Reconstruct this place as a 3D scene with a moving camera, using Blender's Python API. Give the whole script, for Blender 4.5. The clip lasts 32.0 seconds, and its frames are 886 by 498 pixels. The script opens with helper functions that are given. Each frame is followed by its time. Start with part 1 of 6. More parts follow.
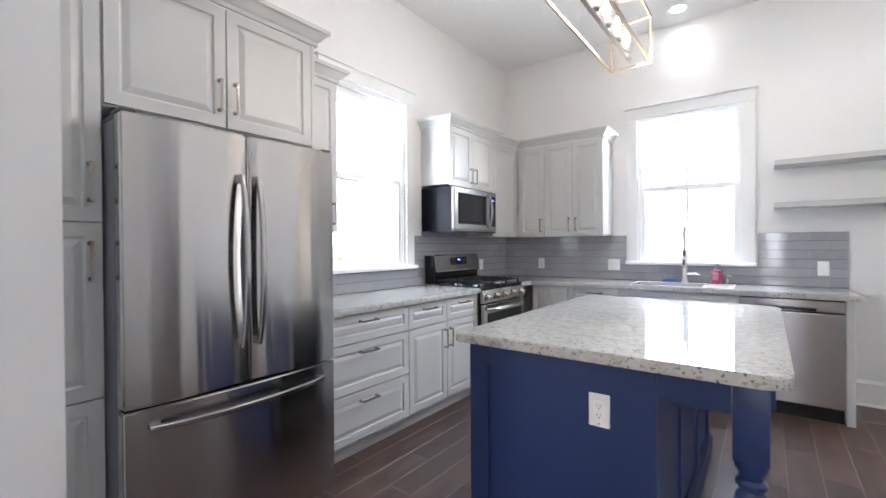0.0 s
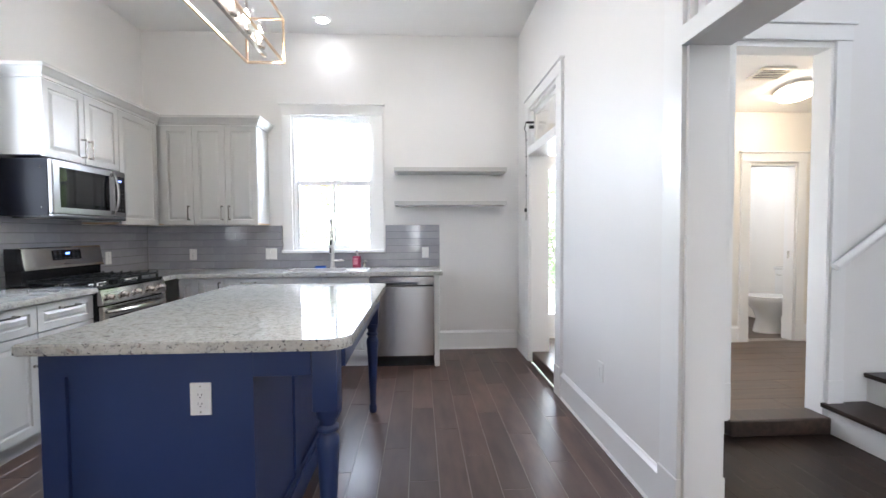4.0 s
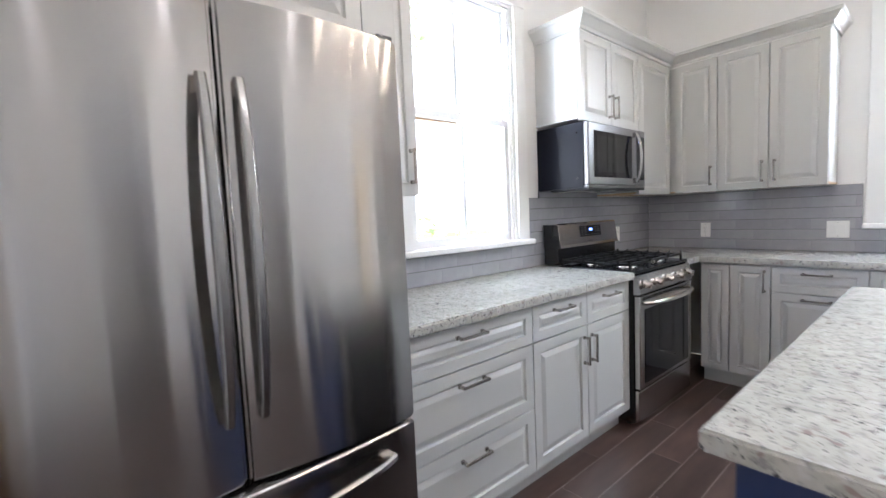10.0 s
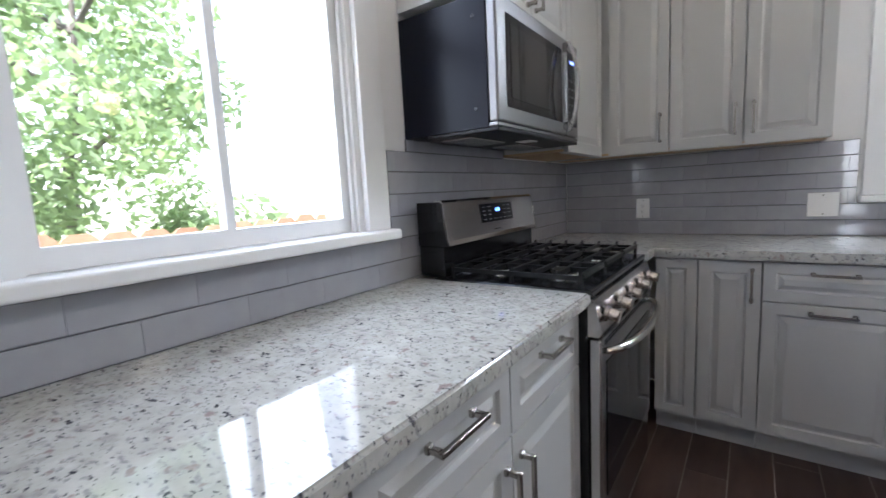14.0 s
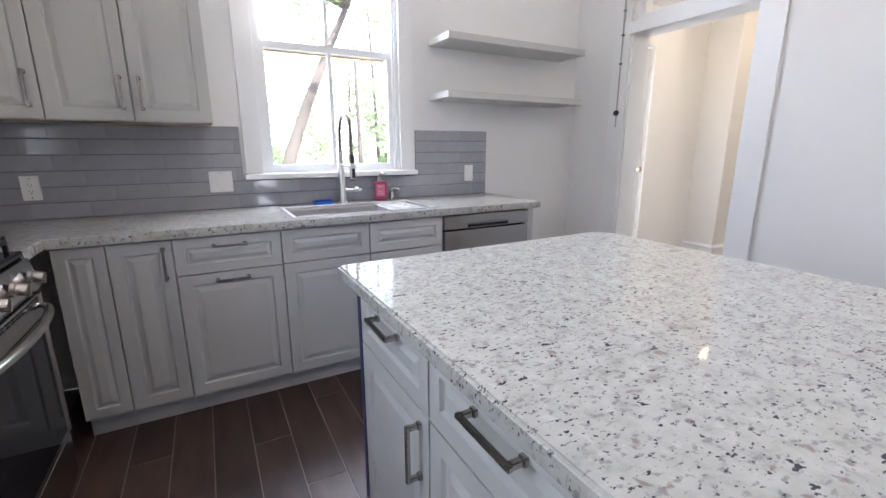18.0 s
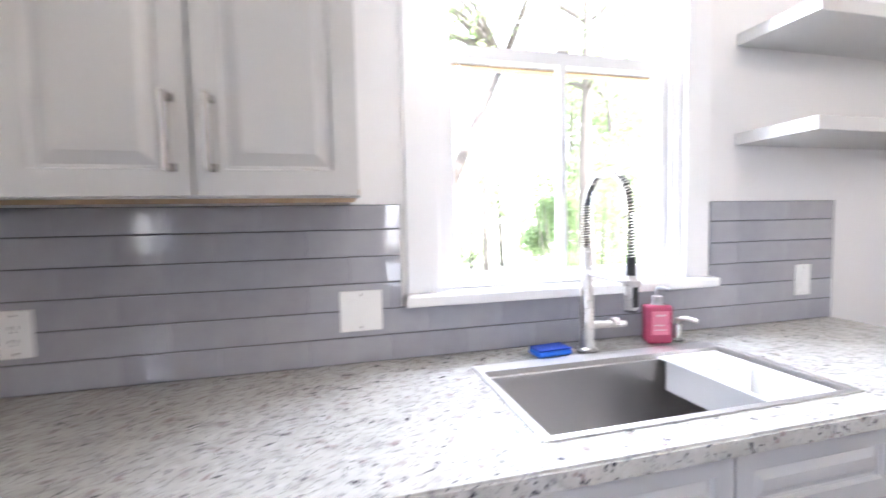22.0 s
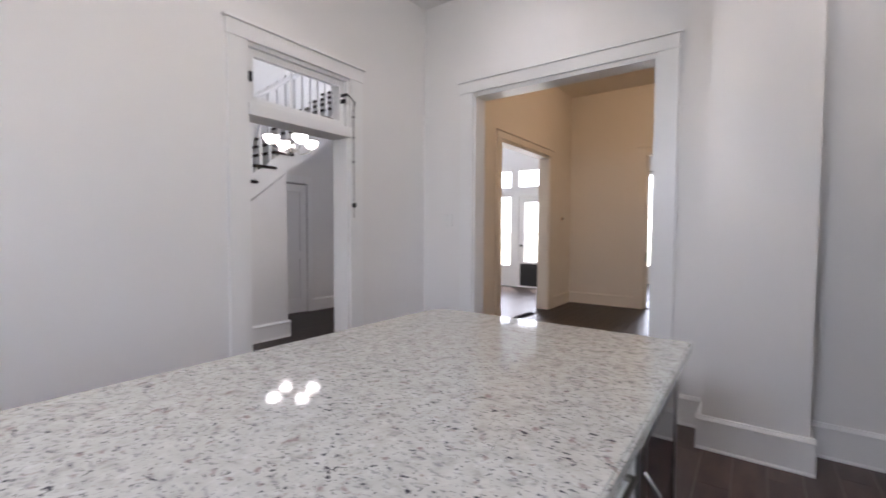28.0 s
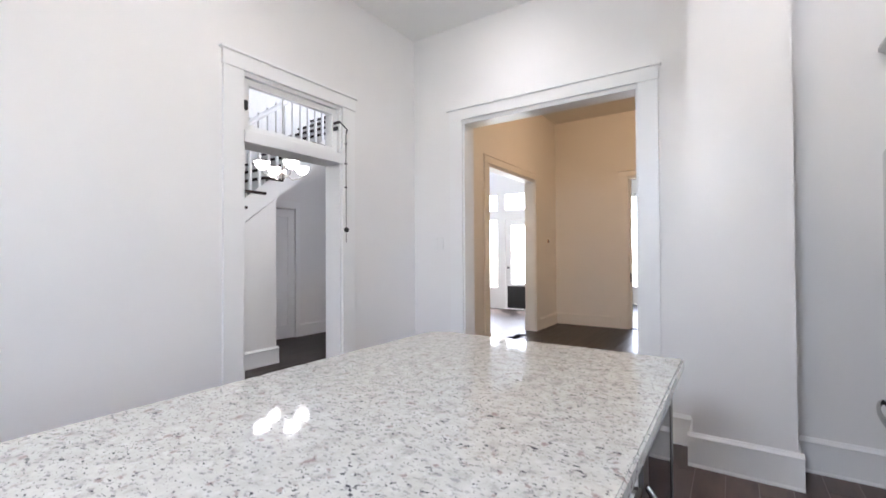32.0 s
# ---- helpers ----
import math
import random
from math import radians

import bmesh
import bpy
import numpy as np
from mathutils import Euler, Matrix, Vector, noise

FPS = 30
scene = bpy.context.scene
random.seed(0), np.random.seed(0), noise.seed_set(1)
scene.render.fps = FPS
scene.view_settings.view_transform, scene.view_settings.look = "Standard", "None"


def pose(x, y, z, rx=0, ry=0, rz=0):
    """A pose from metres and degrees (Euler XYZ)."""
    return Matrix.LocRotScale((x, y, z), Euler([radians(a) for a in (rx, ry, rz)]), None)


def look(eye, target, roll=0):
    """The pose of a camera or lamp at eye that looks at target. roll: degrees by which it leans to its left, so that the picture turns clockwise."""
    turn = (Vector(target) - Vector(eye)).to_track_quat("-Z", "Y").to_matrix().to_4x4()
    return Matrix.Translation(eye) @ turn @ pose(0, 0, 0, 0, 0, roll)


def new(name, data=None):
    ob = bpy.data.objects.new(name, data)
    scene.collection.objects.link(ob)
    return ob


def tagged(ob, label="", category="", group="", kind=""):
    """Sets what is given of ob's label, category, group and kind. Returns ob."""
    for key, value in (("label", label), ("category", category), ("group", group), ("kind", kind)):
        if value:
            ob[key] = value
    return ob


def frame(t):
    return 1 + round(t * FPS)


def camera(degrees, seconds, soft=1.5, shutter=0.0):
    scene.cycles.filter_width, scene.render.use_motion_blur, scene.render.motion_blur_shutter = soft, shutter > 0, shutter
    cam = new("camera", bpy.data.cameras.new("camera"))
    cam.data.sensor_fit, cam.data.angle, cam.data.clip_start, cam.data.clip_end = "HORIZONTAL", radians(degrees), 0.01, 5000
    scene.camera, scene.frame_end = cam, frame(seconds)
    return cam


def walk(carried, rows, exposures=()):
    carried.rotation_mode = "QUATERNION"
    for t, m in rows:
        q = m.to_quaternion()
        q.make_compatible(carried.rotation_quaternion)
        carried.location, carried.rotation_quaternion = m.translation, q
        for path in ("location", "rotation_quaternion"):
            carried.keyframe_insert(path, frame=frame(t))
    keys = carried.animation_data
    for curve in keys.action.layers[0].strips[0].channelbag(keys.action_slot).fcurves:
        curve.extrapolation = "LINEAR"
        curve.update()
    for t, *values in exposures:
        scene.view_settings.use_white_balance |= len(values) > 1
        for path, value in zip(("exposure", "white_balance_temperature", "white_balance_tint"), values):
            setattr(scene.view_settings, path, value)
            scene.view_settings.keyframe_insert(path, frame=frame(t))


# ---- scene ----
cam = camera(91.9, 32.0, shutter=0.4)
PATH = [
    (0, (2.570, 0.324, 1.277), (1.363, 1.919, 1.262), -0.39),
    (0.5, (2.610, 0.334, 1.280), (1.511, 2.004, 1.249), -0.21),
    (1, (2.643, 0.337, 1.282), (1.658, 2.077, 1.242), -0.35),
    (1.5, (2.684, 0.330, 1.276), (1.909, 2.174, 1.241), -0.58),
    (2, (2.733, 0.335, 1.289), (2.205, 2.263, 1.258), -0.82),
    (2.5, (2.787, 0.331, 1.285), (2.483, 2.307, 1.248), -0.75),
    (3, (2.830, 0.325, 1.281), (2.702, 2.320, 1.223), -0.73),
    (3.5, (2.856, 0.317, 1.273), (2.864, 2.316, 1.206), -0.53),
    (5.5, (2.903, 0.303, 1.282), (3.126, 2.289, 1.197), -0.30),
    (6, (2.850, 0.296, 1.276), (2.716, 2.291, 1.212), -0.23),
    (6.5, (2.751, 0.285, 1.285), (2.268, 2.225, 1.217), -0.10),
    (7, (2.736, 0.305, 1.295), (1.950, 2.142, 1.222), -0.30),
    (7.5, (2.697, 0.313, 1.290), (1.720, 2.054, 1.181), -0.30),
    (8, (2.614, 0.330, 1.268), (1.476, 1.962, 1.062), -1.88),
    (8.5, (2.498, 0.437, 1.256), (1.149, 1.893, 1.015), -1.93),
    (9, (2.294, 0.690, 1.280), (0.817, 2.029, 1.120), -1.16),
    (9.5, (2.065, 0.861, 1.278), (0.498, 2.079, 1.028), -0.44),
    (10, (1.782, 1.040, 1.280), (0.257, 2.324, 1.125), -2.54),
    (10.5, (1.581, 1.241, 1.238), (0.094, 2.555, 0.981), -2.40),
    (11, (1.440, 1.459, 1.232), (-0.012, 2.802, 0.939), -1.79),
    (11.5, (1.284, 1.652, 1.226), (-0.137, 3.029, 0.933), -1.98),
    (12, (1.107, 1.842, 1.231), (-0.314, 3.225, 0.968), -3.32),
    (12.5, (1.019, 2.010, 1.237), (-0.399, 3.388, 0.941), -3.22),
    (13, (0.978, 2.147, 1.244), (-0.412, 3.555, 0.953), -2.03),
    (13.5, (1.012, 2.164, 1.207), (-0.297, 3.654, 0.949), -2.40),
    (15.5, (0.992, 2.340, 1.271), (0.710, 4.299, 0.979), -1.38),
    (16, (1.073, 2.342, 1.286), (1.258, 4.316, 1.022), -1.05),
    (16.5, (1.144, 2.308, 1.285), (1.697, 4.208, 0.999), -0.93),
    (17, (1.199, 2.264, 1.275), (2.021, 4.055, 0.932), -0.39),
    (17.5, (1.213, 2.237, 1.264), (2.139, 3.964, 0.864), -0.05),
    (18, (1.214, 2.237, 1.250), (2.148, 3.945, 0.792), -0.13),
    (18.5, (1.173, 2.267, 1.250), (1.968, 4.046, 0.799), -0.33),
    (19, (1.048, 2.343, 1.244), (1.463, 4.249, 0.807), -1.66),
    (19.5, (0.953, 2.473, 1.228), (0.880, 4.420, 0.775), -2.19),
    (20, (1.004, 2.724, 1.258), (0.589, 4.660, 0.972), -0.90),
    (20.5, (0.991, 2.965, 1.264), (0.566, 4.903, 1.013), -1.08),
    (21, (0.954, 3.271, 1.284), (0.769, 5.253, 1.089), -3.08),
    (21.5, (1.033, 3.524, 1.261), (1.107, 5.509, 1.026), -2.23),
    (22, (1.219, 3.758, 1.310), (1.711, 5.693, 1.193), -1.23),
    (22.5, (1.346, 3.873, 1.293), (2.398, 5.567, 1.133), -0.16),
    (23, (1.445, 3.929, 1.286), (2.979, 5.205, 1.157), -0.32),
    (23.5, (1.493, 3.924, 1.290), (3.263, 4.849, 1.188), -0.29),
    (24, (1.515, 3.888, 1.286), (3.418, 4.494, 1.184), -0.30),
    (24.5, (1.518, 3.853, 1.284), (3.498, 4.117, 1.182), -0.11),
    (25, (1.507, 3.806, 1.284), (3.501, 3.688, 1.190), -0.45),
    (25.5, (1.495, 3.748, 1.284), (3.447, 3.319, 1.193), -0.44),
    (27.5, (1.412, 3.539, 1.292), (2.844, 2.146, 1.202), 0.43),
    (28, (1.359, 3.498, 1.297), (2.534, 1.882, 1.215), 0.29),
    (28.5, (1.281, 3.468, 1.284), (2.100, 1.645, 1.216), -0.38),
    (29, (1.227, 3.492, 1.277), (1.698, 1.549, 1.232), -0.46),
    (29.5, (1.189, 3.533, 1.275), (1.478, 1.555, 1.234), -0.81),
    (30, (1.180, 3.542, 1.269), (1.410, 1.556, 1.224), -1.05),
    (30.5, (1.207, 3.524, 1.281), (1.648, 1.574, 1.241), -0.51),
    (31, (1.292, 3.541, 1.278), (2.124, 1.723, 1.212), -0.84),
    (31.5, (1.359, 3.565, 1.275), (2.422, 1.873, 1.205), -0.93),
    (32, (1.373, 3.563, 1.298), (2.494, 1.907, 1.324), -0.33),
]
EXPOSURES = [(t, e, b, k) for t, e, b, k in (
    (0.0, 3.35, 5870, 15), (1.0, 3.30, 5870, 15), (2.0, 3.10, 5870, 14), (3.5, 3.20, 5870, 14), (5.5, 3.25, 5870, 14), (6.0, 3.15, 5870, 14), (7.0, 3.00, 5870, 14), (8.0, 3.05, 5950, 14), (8.5, 3.25, 5950, 14), (11.0, 3.37, 5950, 15),
    (12.0, 3.22, 5800, 14), (13.0, 2.66, 5800, 13), (15.6, 2.80, 5970, 18), (16.2, 2.85, 5970, 18), (17.0, 3.00, 5920, 18), (18.0, 2.90, 5920, 18), (19.0, 2.80, 6070, 20), (20.0, 3.30, 6190, 20),
    (21.0, 3.63, 6140, 20), (22.0, 3.65, 5990, 20), (22.5, 2.72, 5920, 20), (23.0, 2.47, 6070, 21), (23.5, 2.35, 6020, 20), (24.5, 2.53, 5830, 21), (25.5, 2.83, 6180, 22), (28.0, 2.49, 6160, 21), (30.0, 2.99, 6080, 18), (32.0, 3.05, 5990, 17))]
walk(cam, [(t, look(eye, target, roll)) for t, eye, target, roll in PATH], EXPOSURES)

# ---------------------------------------------------------------- world and lights
world = bpy.data.worlds.new("world")
scene.world = world
world.use_nodes = True
wn, wl = world.node_tree.nodes, world.node_tree.links
wn.clear()
sky = wn.new("ShaderNodeTexSky")
sky.sky_type = "NISHITA"
sky.sun_disc = False
sky.sun_elevation = radians(63)
sky.sun_rotation = radians(143)
sky.air_density, sky.dust_density = 1.0, 1.0
bg = wn.new("ShaderNodeBackground")
bg.inputs[1].default_value = 0.15
wout = wn.new("ShaderNodeOutputWorld")
haze = wn.new("ShaderNodeHueSaturation")
haze.inputs["Saturation"].default_value = 0.4
haze.inputs["Value"].default_value = 1.3
wl.new(sky.outputs[0], haze.inputs["Color"])
wl.new(haze.outputs[0], bg.inputs[0])
wl.new(bg.outputs[0], wout.inputs[0])


def sun_lamp():
    d = bpy.data.lights.new("sun", "SUN")
    d.energy, d.angle, d.color = 4.5, radians(0.5), (1.0, 0.95, 0.87)
    o = new("sun", d)
    o.matrix_world = look((0, 0, 30), (-9, 12, 0))
    return o


sun_lamp()


def area_lamp(name, m, sx, sy, watts, color=(1, 1, 1)):
    d = bpy.data.lights.new(name, "AREA")
    d.shape, d.size, d.size_y, d.energy, d.color = "RECTANGLE", sx, sy, watts, color
    o = new(name, d)
    o.matrix_world = m
    return o


def point_lamp(name, p, watts, color=(1, 0.85, 0.7), radius=0.03):
    d = bpy.data.lights.new(name, "POINT")
    d.energy, d.color, d.shadow_soft_size = watts, color, radius
    o = new(name, d)
    o.location = p
    return o


def spot_lamp(name, p, watts, color=(1, 0.93, 0.85), angle=110):
    d = bpy.data.lights.new(name, "SPOT")
    d.energy, d.color, d.shadow_soft_size, d.spot_size, d.spot_blend = watts, color, 0.05, radians(angle), 0.6
    o = new(name, d)
    o.location = p
    return o


# daylight coming in at the windows and glazed doors
area_lamp("window_daylight", pose(-0.20, 2.955, 1.82, 0, 280, 0), 1.35, 0.36, 2.6, (0.84, 0.92, 1.0))
area_lamp("window_daylight", pose(1.957, 5.30, 2.34, 305, 0, 0), 0.80, 0.44, 8.5, (0.86, 0.93, 1.0))
area_lamp("door_daylight", pose(4.54, 5.18, 1.2, 270, 0, 0), 0.75, 1.9, 5.0, (0.95, 0.98, 1.0))
area_lamp("entry_daylight", pose(5.45, -5.60, 1.5, 90, 0, 0), 2.0, 2.0, 8, (1.0, 0.98, 0.94))
area_lamp("front_room_daylight", pose(3.15, -8.35, 1.6, 90, 0, 0), 1.0, 2.0, 8, (0.95, 0.98, 1.0))
# recessed downlights, the other fittings and one fill lamp
# only the downlight over the sink is known; the other four are added
CANS = ((1.93, 4.70), (3.2, 4.2), (3.2, 2.2), (0.95, 0.95), (2.9, 0.75))
for cx, cy in CANS:
    spot_lamp("downlight", (cx, cy, 3.385), 0.55 if cy > 4.5 else 1.8, (1.0, 0.965, 0.93), 130)
point_lamp("utility_light", (6.37, 4.17, 2.45), 0.76, (1.0, 0.66, 0.33), 0.12)
point_lamp("utility_light", (5.06, 4.17, 2.45), 0.76, (1.0, 0.66, 0.33), 0.12)
point_lamp("cream_room_light", (2.30, -2.2, 3.55), 5.6, (1.0, 0.66, 0.36), 0.15)
# added fill to brighten the toilet room; no fitting belongs to it
point_lamp("toilet_room_fill", (6.5, 5.6, 2.5), 2.6, (1.0, 0.97, 0.92), 0.1)


# ---------------------------------------------------------------- materials
def mat(name, color, rough=0.5, metal=0.0, coat=0.0, spec=0.5):
    m = bpy.data.materials.new(name)
    m.use_nodes = True
    b = m.node_tree.nodes["Principled BSDF"]
    b.inputs["Base Color"].default_value = (*color, 1)
    b.inputs["Roughness"].default_value = rough
    b.inputs["Metallic"].default_value = metal
    b.inputs["Coat Weight"].default_value = coat
    b.inputs["Specular IOR Level"].default_value = spec
    return m


def nd(m, kind, **kw):
    n = m.node_tree.nodes.new(kind)
    for k, v in kw.items():
        if k in n.inputs:
            n.inputs[k].default_value = v
    return n


def ln(m, a, b):
    m.node_tree.links.new(a, b)


def bsdf(m):
    return m.node_tree.nodes["Principled BSDF"]


def coords(m, scale=(1, 1, 1)):
    tc = nd(m, "ShaderNodeTexCoord")
    mp = nd(m, "ShaderNodeMapping")
    mp.inputs["Scale"].default_value = scale
    ln(m, tc.outputs["Object"], mp.inputs["Vector"])
    return mp.outputs["Vector"]


def noise_tex(m, vec, scale, detail=4.0, rough=0.55):
    n = nd(m, "ShaderNodeTexNoise")
    n.inputs["Scale"].default_value = scale
    n.inputs["Detail"].default_value = detail
    n.inputs["Roughness"].default_value = rough
    ln(m, vec, n.inputs["Vector"])
    return n.outputs["Fac"]


def ramp(m, fac, stops):
    r = nd(m, "ShaderNodeValToRGB")
    el = r.color_ramp.elements
    while len(el) < len(stops):
        el.new(0.5)
    for e, (p, c) in zip(el, stops):
        e.position = p
        e.color = (*c, 1) if len(c) == 3 else c
    ln(m, fac, r.inputs["Fac"])
    return r.outputs["Color"]


def maprange(m, fac, a, b, c, d):
    n = nd(m, "ShaderNodeMapRange")
    for i, v in zip((1, 2, 3, 4), (a, b, c, d)):
        n.inputs[i].default_value = v
    ln(m, fac, n.inputs[0])
    return n.outputs[0]


def mixc(m, fac, a, b, mode="MIX"):
    n = nd(m, "ShaderNodeMix")
    n.data_type, n.blend_type = "RGBA", mode
    for sock, v in ((n.inputs["Factor"], fac), (n.inputs[6], a), (n.inputs[7], b)):
        if hasattr(v, "is_output"):
            ln(m, v, sock)
        elif isinstance(v, (int, float)):
            sock.default_value = v
        else:
            sock.default_value = (*v, 1)
    return n.outputs[2]


def bump(m, height, strength, dist=0.002):
    n = nd(m, "ShaderNodeBump")
    n.inputs["Strength"].default_value = strength
    n.inputs["Distance"].default_value = dist
    ln(m, height, n.inputs["Height"])
    ln(m, n.outputs["Normal"], bsdf(m).inputs["Normal"])


def painted(name, color, rough, fine=60.0, strength=0.12, vary=0.04):
    """Paint with a faint roller or brush relief and slight unevenness."""
    m = mat(name, color, rough)
    v = coords(m)
    big = noise_tex(m, v, 1.3, 3)
    dark = tuple(c * (1 - vary) for c in color)
    lite = tuple(min(1, c * (1 + vary)) for c in color)
    ln(m, ramp(m, big, [(0.3, dark), (0.7, lite)]), bsdf(m).inputs["Base Color"])
    f = noise_tex(m, v, fine, 3)
    bump(m, f, strength, 0.001)
    ln(m, maprange(m, noise_tex(m, v, 7, 3), 0.3, 0.7, rough * 0.96, rough * 1.04), bsdf(m).inputs["Roughness"])
    return m


M_WALL = painted("wall_paint", (0.80, 0.79, 0.775), 0.45, 180, 0.10, 0.015)
M_CEIL = painted("ceiling_paint", (0.83, 0.83, 0.82), 0.8, 160, 0.1, 0.01)
M_TRIM = painted("trim_paint", (0.82, 0.82, 0.81), 0.3, 45, 0.08, 0.015)
M_YELLOW = painted("cream_wall_paint", (0.80, 0.745, 0.66), 0.5, 180, 0.1, 0.015)
M_CAB = painted("grey_cabinet_lacquer", (0.555, 0.553, 0.535), 0.34, 90, 0.05, 0.02)
M_BLUE = painted("navy_island_paint", (0.022, 0.040, 0.125), 0.36, 70, 0.06, 0.06)
M_DARKGAP = mat("shadow_gap", (0.05, 0.05, 0.05), 0.8)
M_BLACK = mat("black_enamel", (0.010, 0.010, 0.011), 0.13, spec=0.4)
M_BLACKMAT = mat("black_cast_iron", (0.006, 0.006, 0.006), 0.42, spec=0.3)
M_BLACKGLASS = mat("black_glass", (0.008, 0.008, 0.01), 0.05, spec=0.35)
M_CHROME = mat("polished_nickel", (0.72, 0.70, 0.66), 0.14, 1.0)
M_WHITEPL = mat("white_plastic", (0.80, 0.80, 0.78), 0.3)
M_BRASS = mat("champagne_metal", (0.62, 0.47, 0.34), 0.28, 1.0)
M_IRON = mat("black_iron", (0.02, 0.02, 0.02), 0.45)
M_RODGREY = mat("grey_painted_iron", (0.42, 0.41, 0.40), 0.5)
M_RAWWOOD = painted("raw_plywood_edge", (0.55, 0.38, 0.21), 0.6, 40, 0.1, 0.12)


def steel_mat(name, color=(0.50, 0.482, 0.468), rough=0.15, drawn=1.0):
    """Brushed steel: reflections drawn out along the height, with a slight waviness of the sheet."""
    m = mat(name, color, rough, 1.0)
    soft = noise_tex(m, coords(m, (7, 7, 0.0)), 1.0, 3)
    bump(m, soft, 0.22, 0.004)
    b = bsdf(m)
    b.inputs["Anisotropic"].default_value = drawn
    up = nd(m, "ShaderNodeCombineXYZ")
    up.inputs[2].default_value = 1.0
    ln(m, up.outputs[0], b.inputs["Tangent"])
    return m


M_STEEL = steel_mat("brushed_stainless_steel")
M_STEELDIM = steel_mat("dark_stainless_steel", (0.21, 0.203, 0.20), 0.34, 0.3)


def satin_mat(name, color, rough):
    """Satin steel with a very fine brushed variation."""
    m = mat(name, color, rough, 1.0)
    f = noise_tex(m, coords(m, (3, 160, 160)), 1.0, 3)
    ln(m, maprange(m, f, 0.3, 0.7, rough - 0.015, rough + 0.02), bsdf(m).inputs["Roughness"])
    return m


M_STEELH = satin_mat("sink_steel", (0.58, 0.56, 0.54), 0.42)
M_DISHWASHER = steel_mat("dishwasher_steel", (0.37, 0.36, 0.352), 0.25, 0.9)
M_NICKEL = satin_mat("brushed_nickel", (0.62, 0.60, 0.57), 0.28)
M_HANDLE = mat("satin_bar_steel", (0.40, 0.39, 0.38), 0.24, 1.0)
M_KNOB = mat("bronzed_steel", (0.62, 0.555, 0.51), 0.22, 1.0)
M_PULL = mat("satin_nickel_pull", (0.46, 0.43, 0.40), 0.27, 1.0)
M_STEELDARK = painted("grey_fridge_side", (0.17, 0.172, 0.19), 0.38, 300, 0.15, 0.03)
M_FRIDGECAP = mat("dark_grey_plastic", (0.07, 0.07, 0.075), 0.5)


def granite_mat():
    """Cream and pale grey ground, soft grey clouds, sharp small charcoal flecks and a few tan ones."""
    m = mat("speckled_granite", (0.5, 0.48, 0.46), 0.10)
    v = coords(m)
    base = ramp(m, noise_tex(m, v, 24, 6, 0.62), [(0.30, (0.335, 0.325, 0.295)), (0.44, (0.47, 0.46, 0.42)), (0.66, (0.545, 0.54, 0.50))])
    vs = coords(m, (1.0, 1.6, 1.0))
    d1 = ramp(m, noise_tex(m, vs, 58, 3, 0.5), [(0.575, (0, 0, 0)), (0.66, (0.85, 0.85, 0.85))])
    c = mixc(m, d1, base, (0.265, 0.262, 0.258))
    d3 = ramp(m, noise_tex(m, v, 36, 3, 0.5), [(0.60, (0, 0, 0)), (0.70, (1, 1, 1))])
    c = mixc(m, d3, c, (0.56, 0.555, 0.53))
    d4 = ramp(m, noise_tex(m, v, 44, 2, 0.5), [(0.64, (0, 0, 0)), (0.71, (1, 1, 1))])
    c = mixc(m, d4, c, (0.31, 0.255, 0.235))
    d2 = ramp(m, noise_tex(m, vs, 82, 2, 0.55), [(0.622, (0, 0, 0)), (0.68, (1, 1, 1))])
    c = mixc(m, d2, c, (0.085, 0.085, 0.092))
    d5 = ramp(m, noise_tex(m, vs, 42, 2, 0.6), [(0.665, (0, 0, 0)), (0.70, (1, 1, 1))])
    c = mixc(m, d5, c, (0.055, 0.055, 0.062))
    ln(m, c, bsdf(m).inputs["Base Color"])
    ln(m, maprange(m, noise_tex(m, v, 30, 3), 0.3, 0.7, 0.03, 0.08), bsdf(m).inputs["Roughness"])
    bump(m, noise_tex(m, v, 9, 2), 0.03, 0.002)
    return m


M_GRANITE = granite_mat()


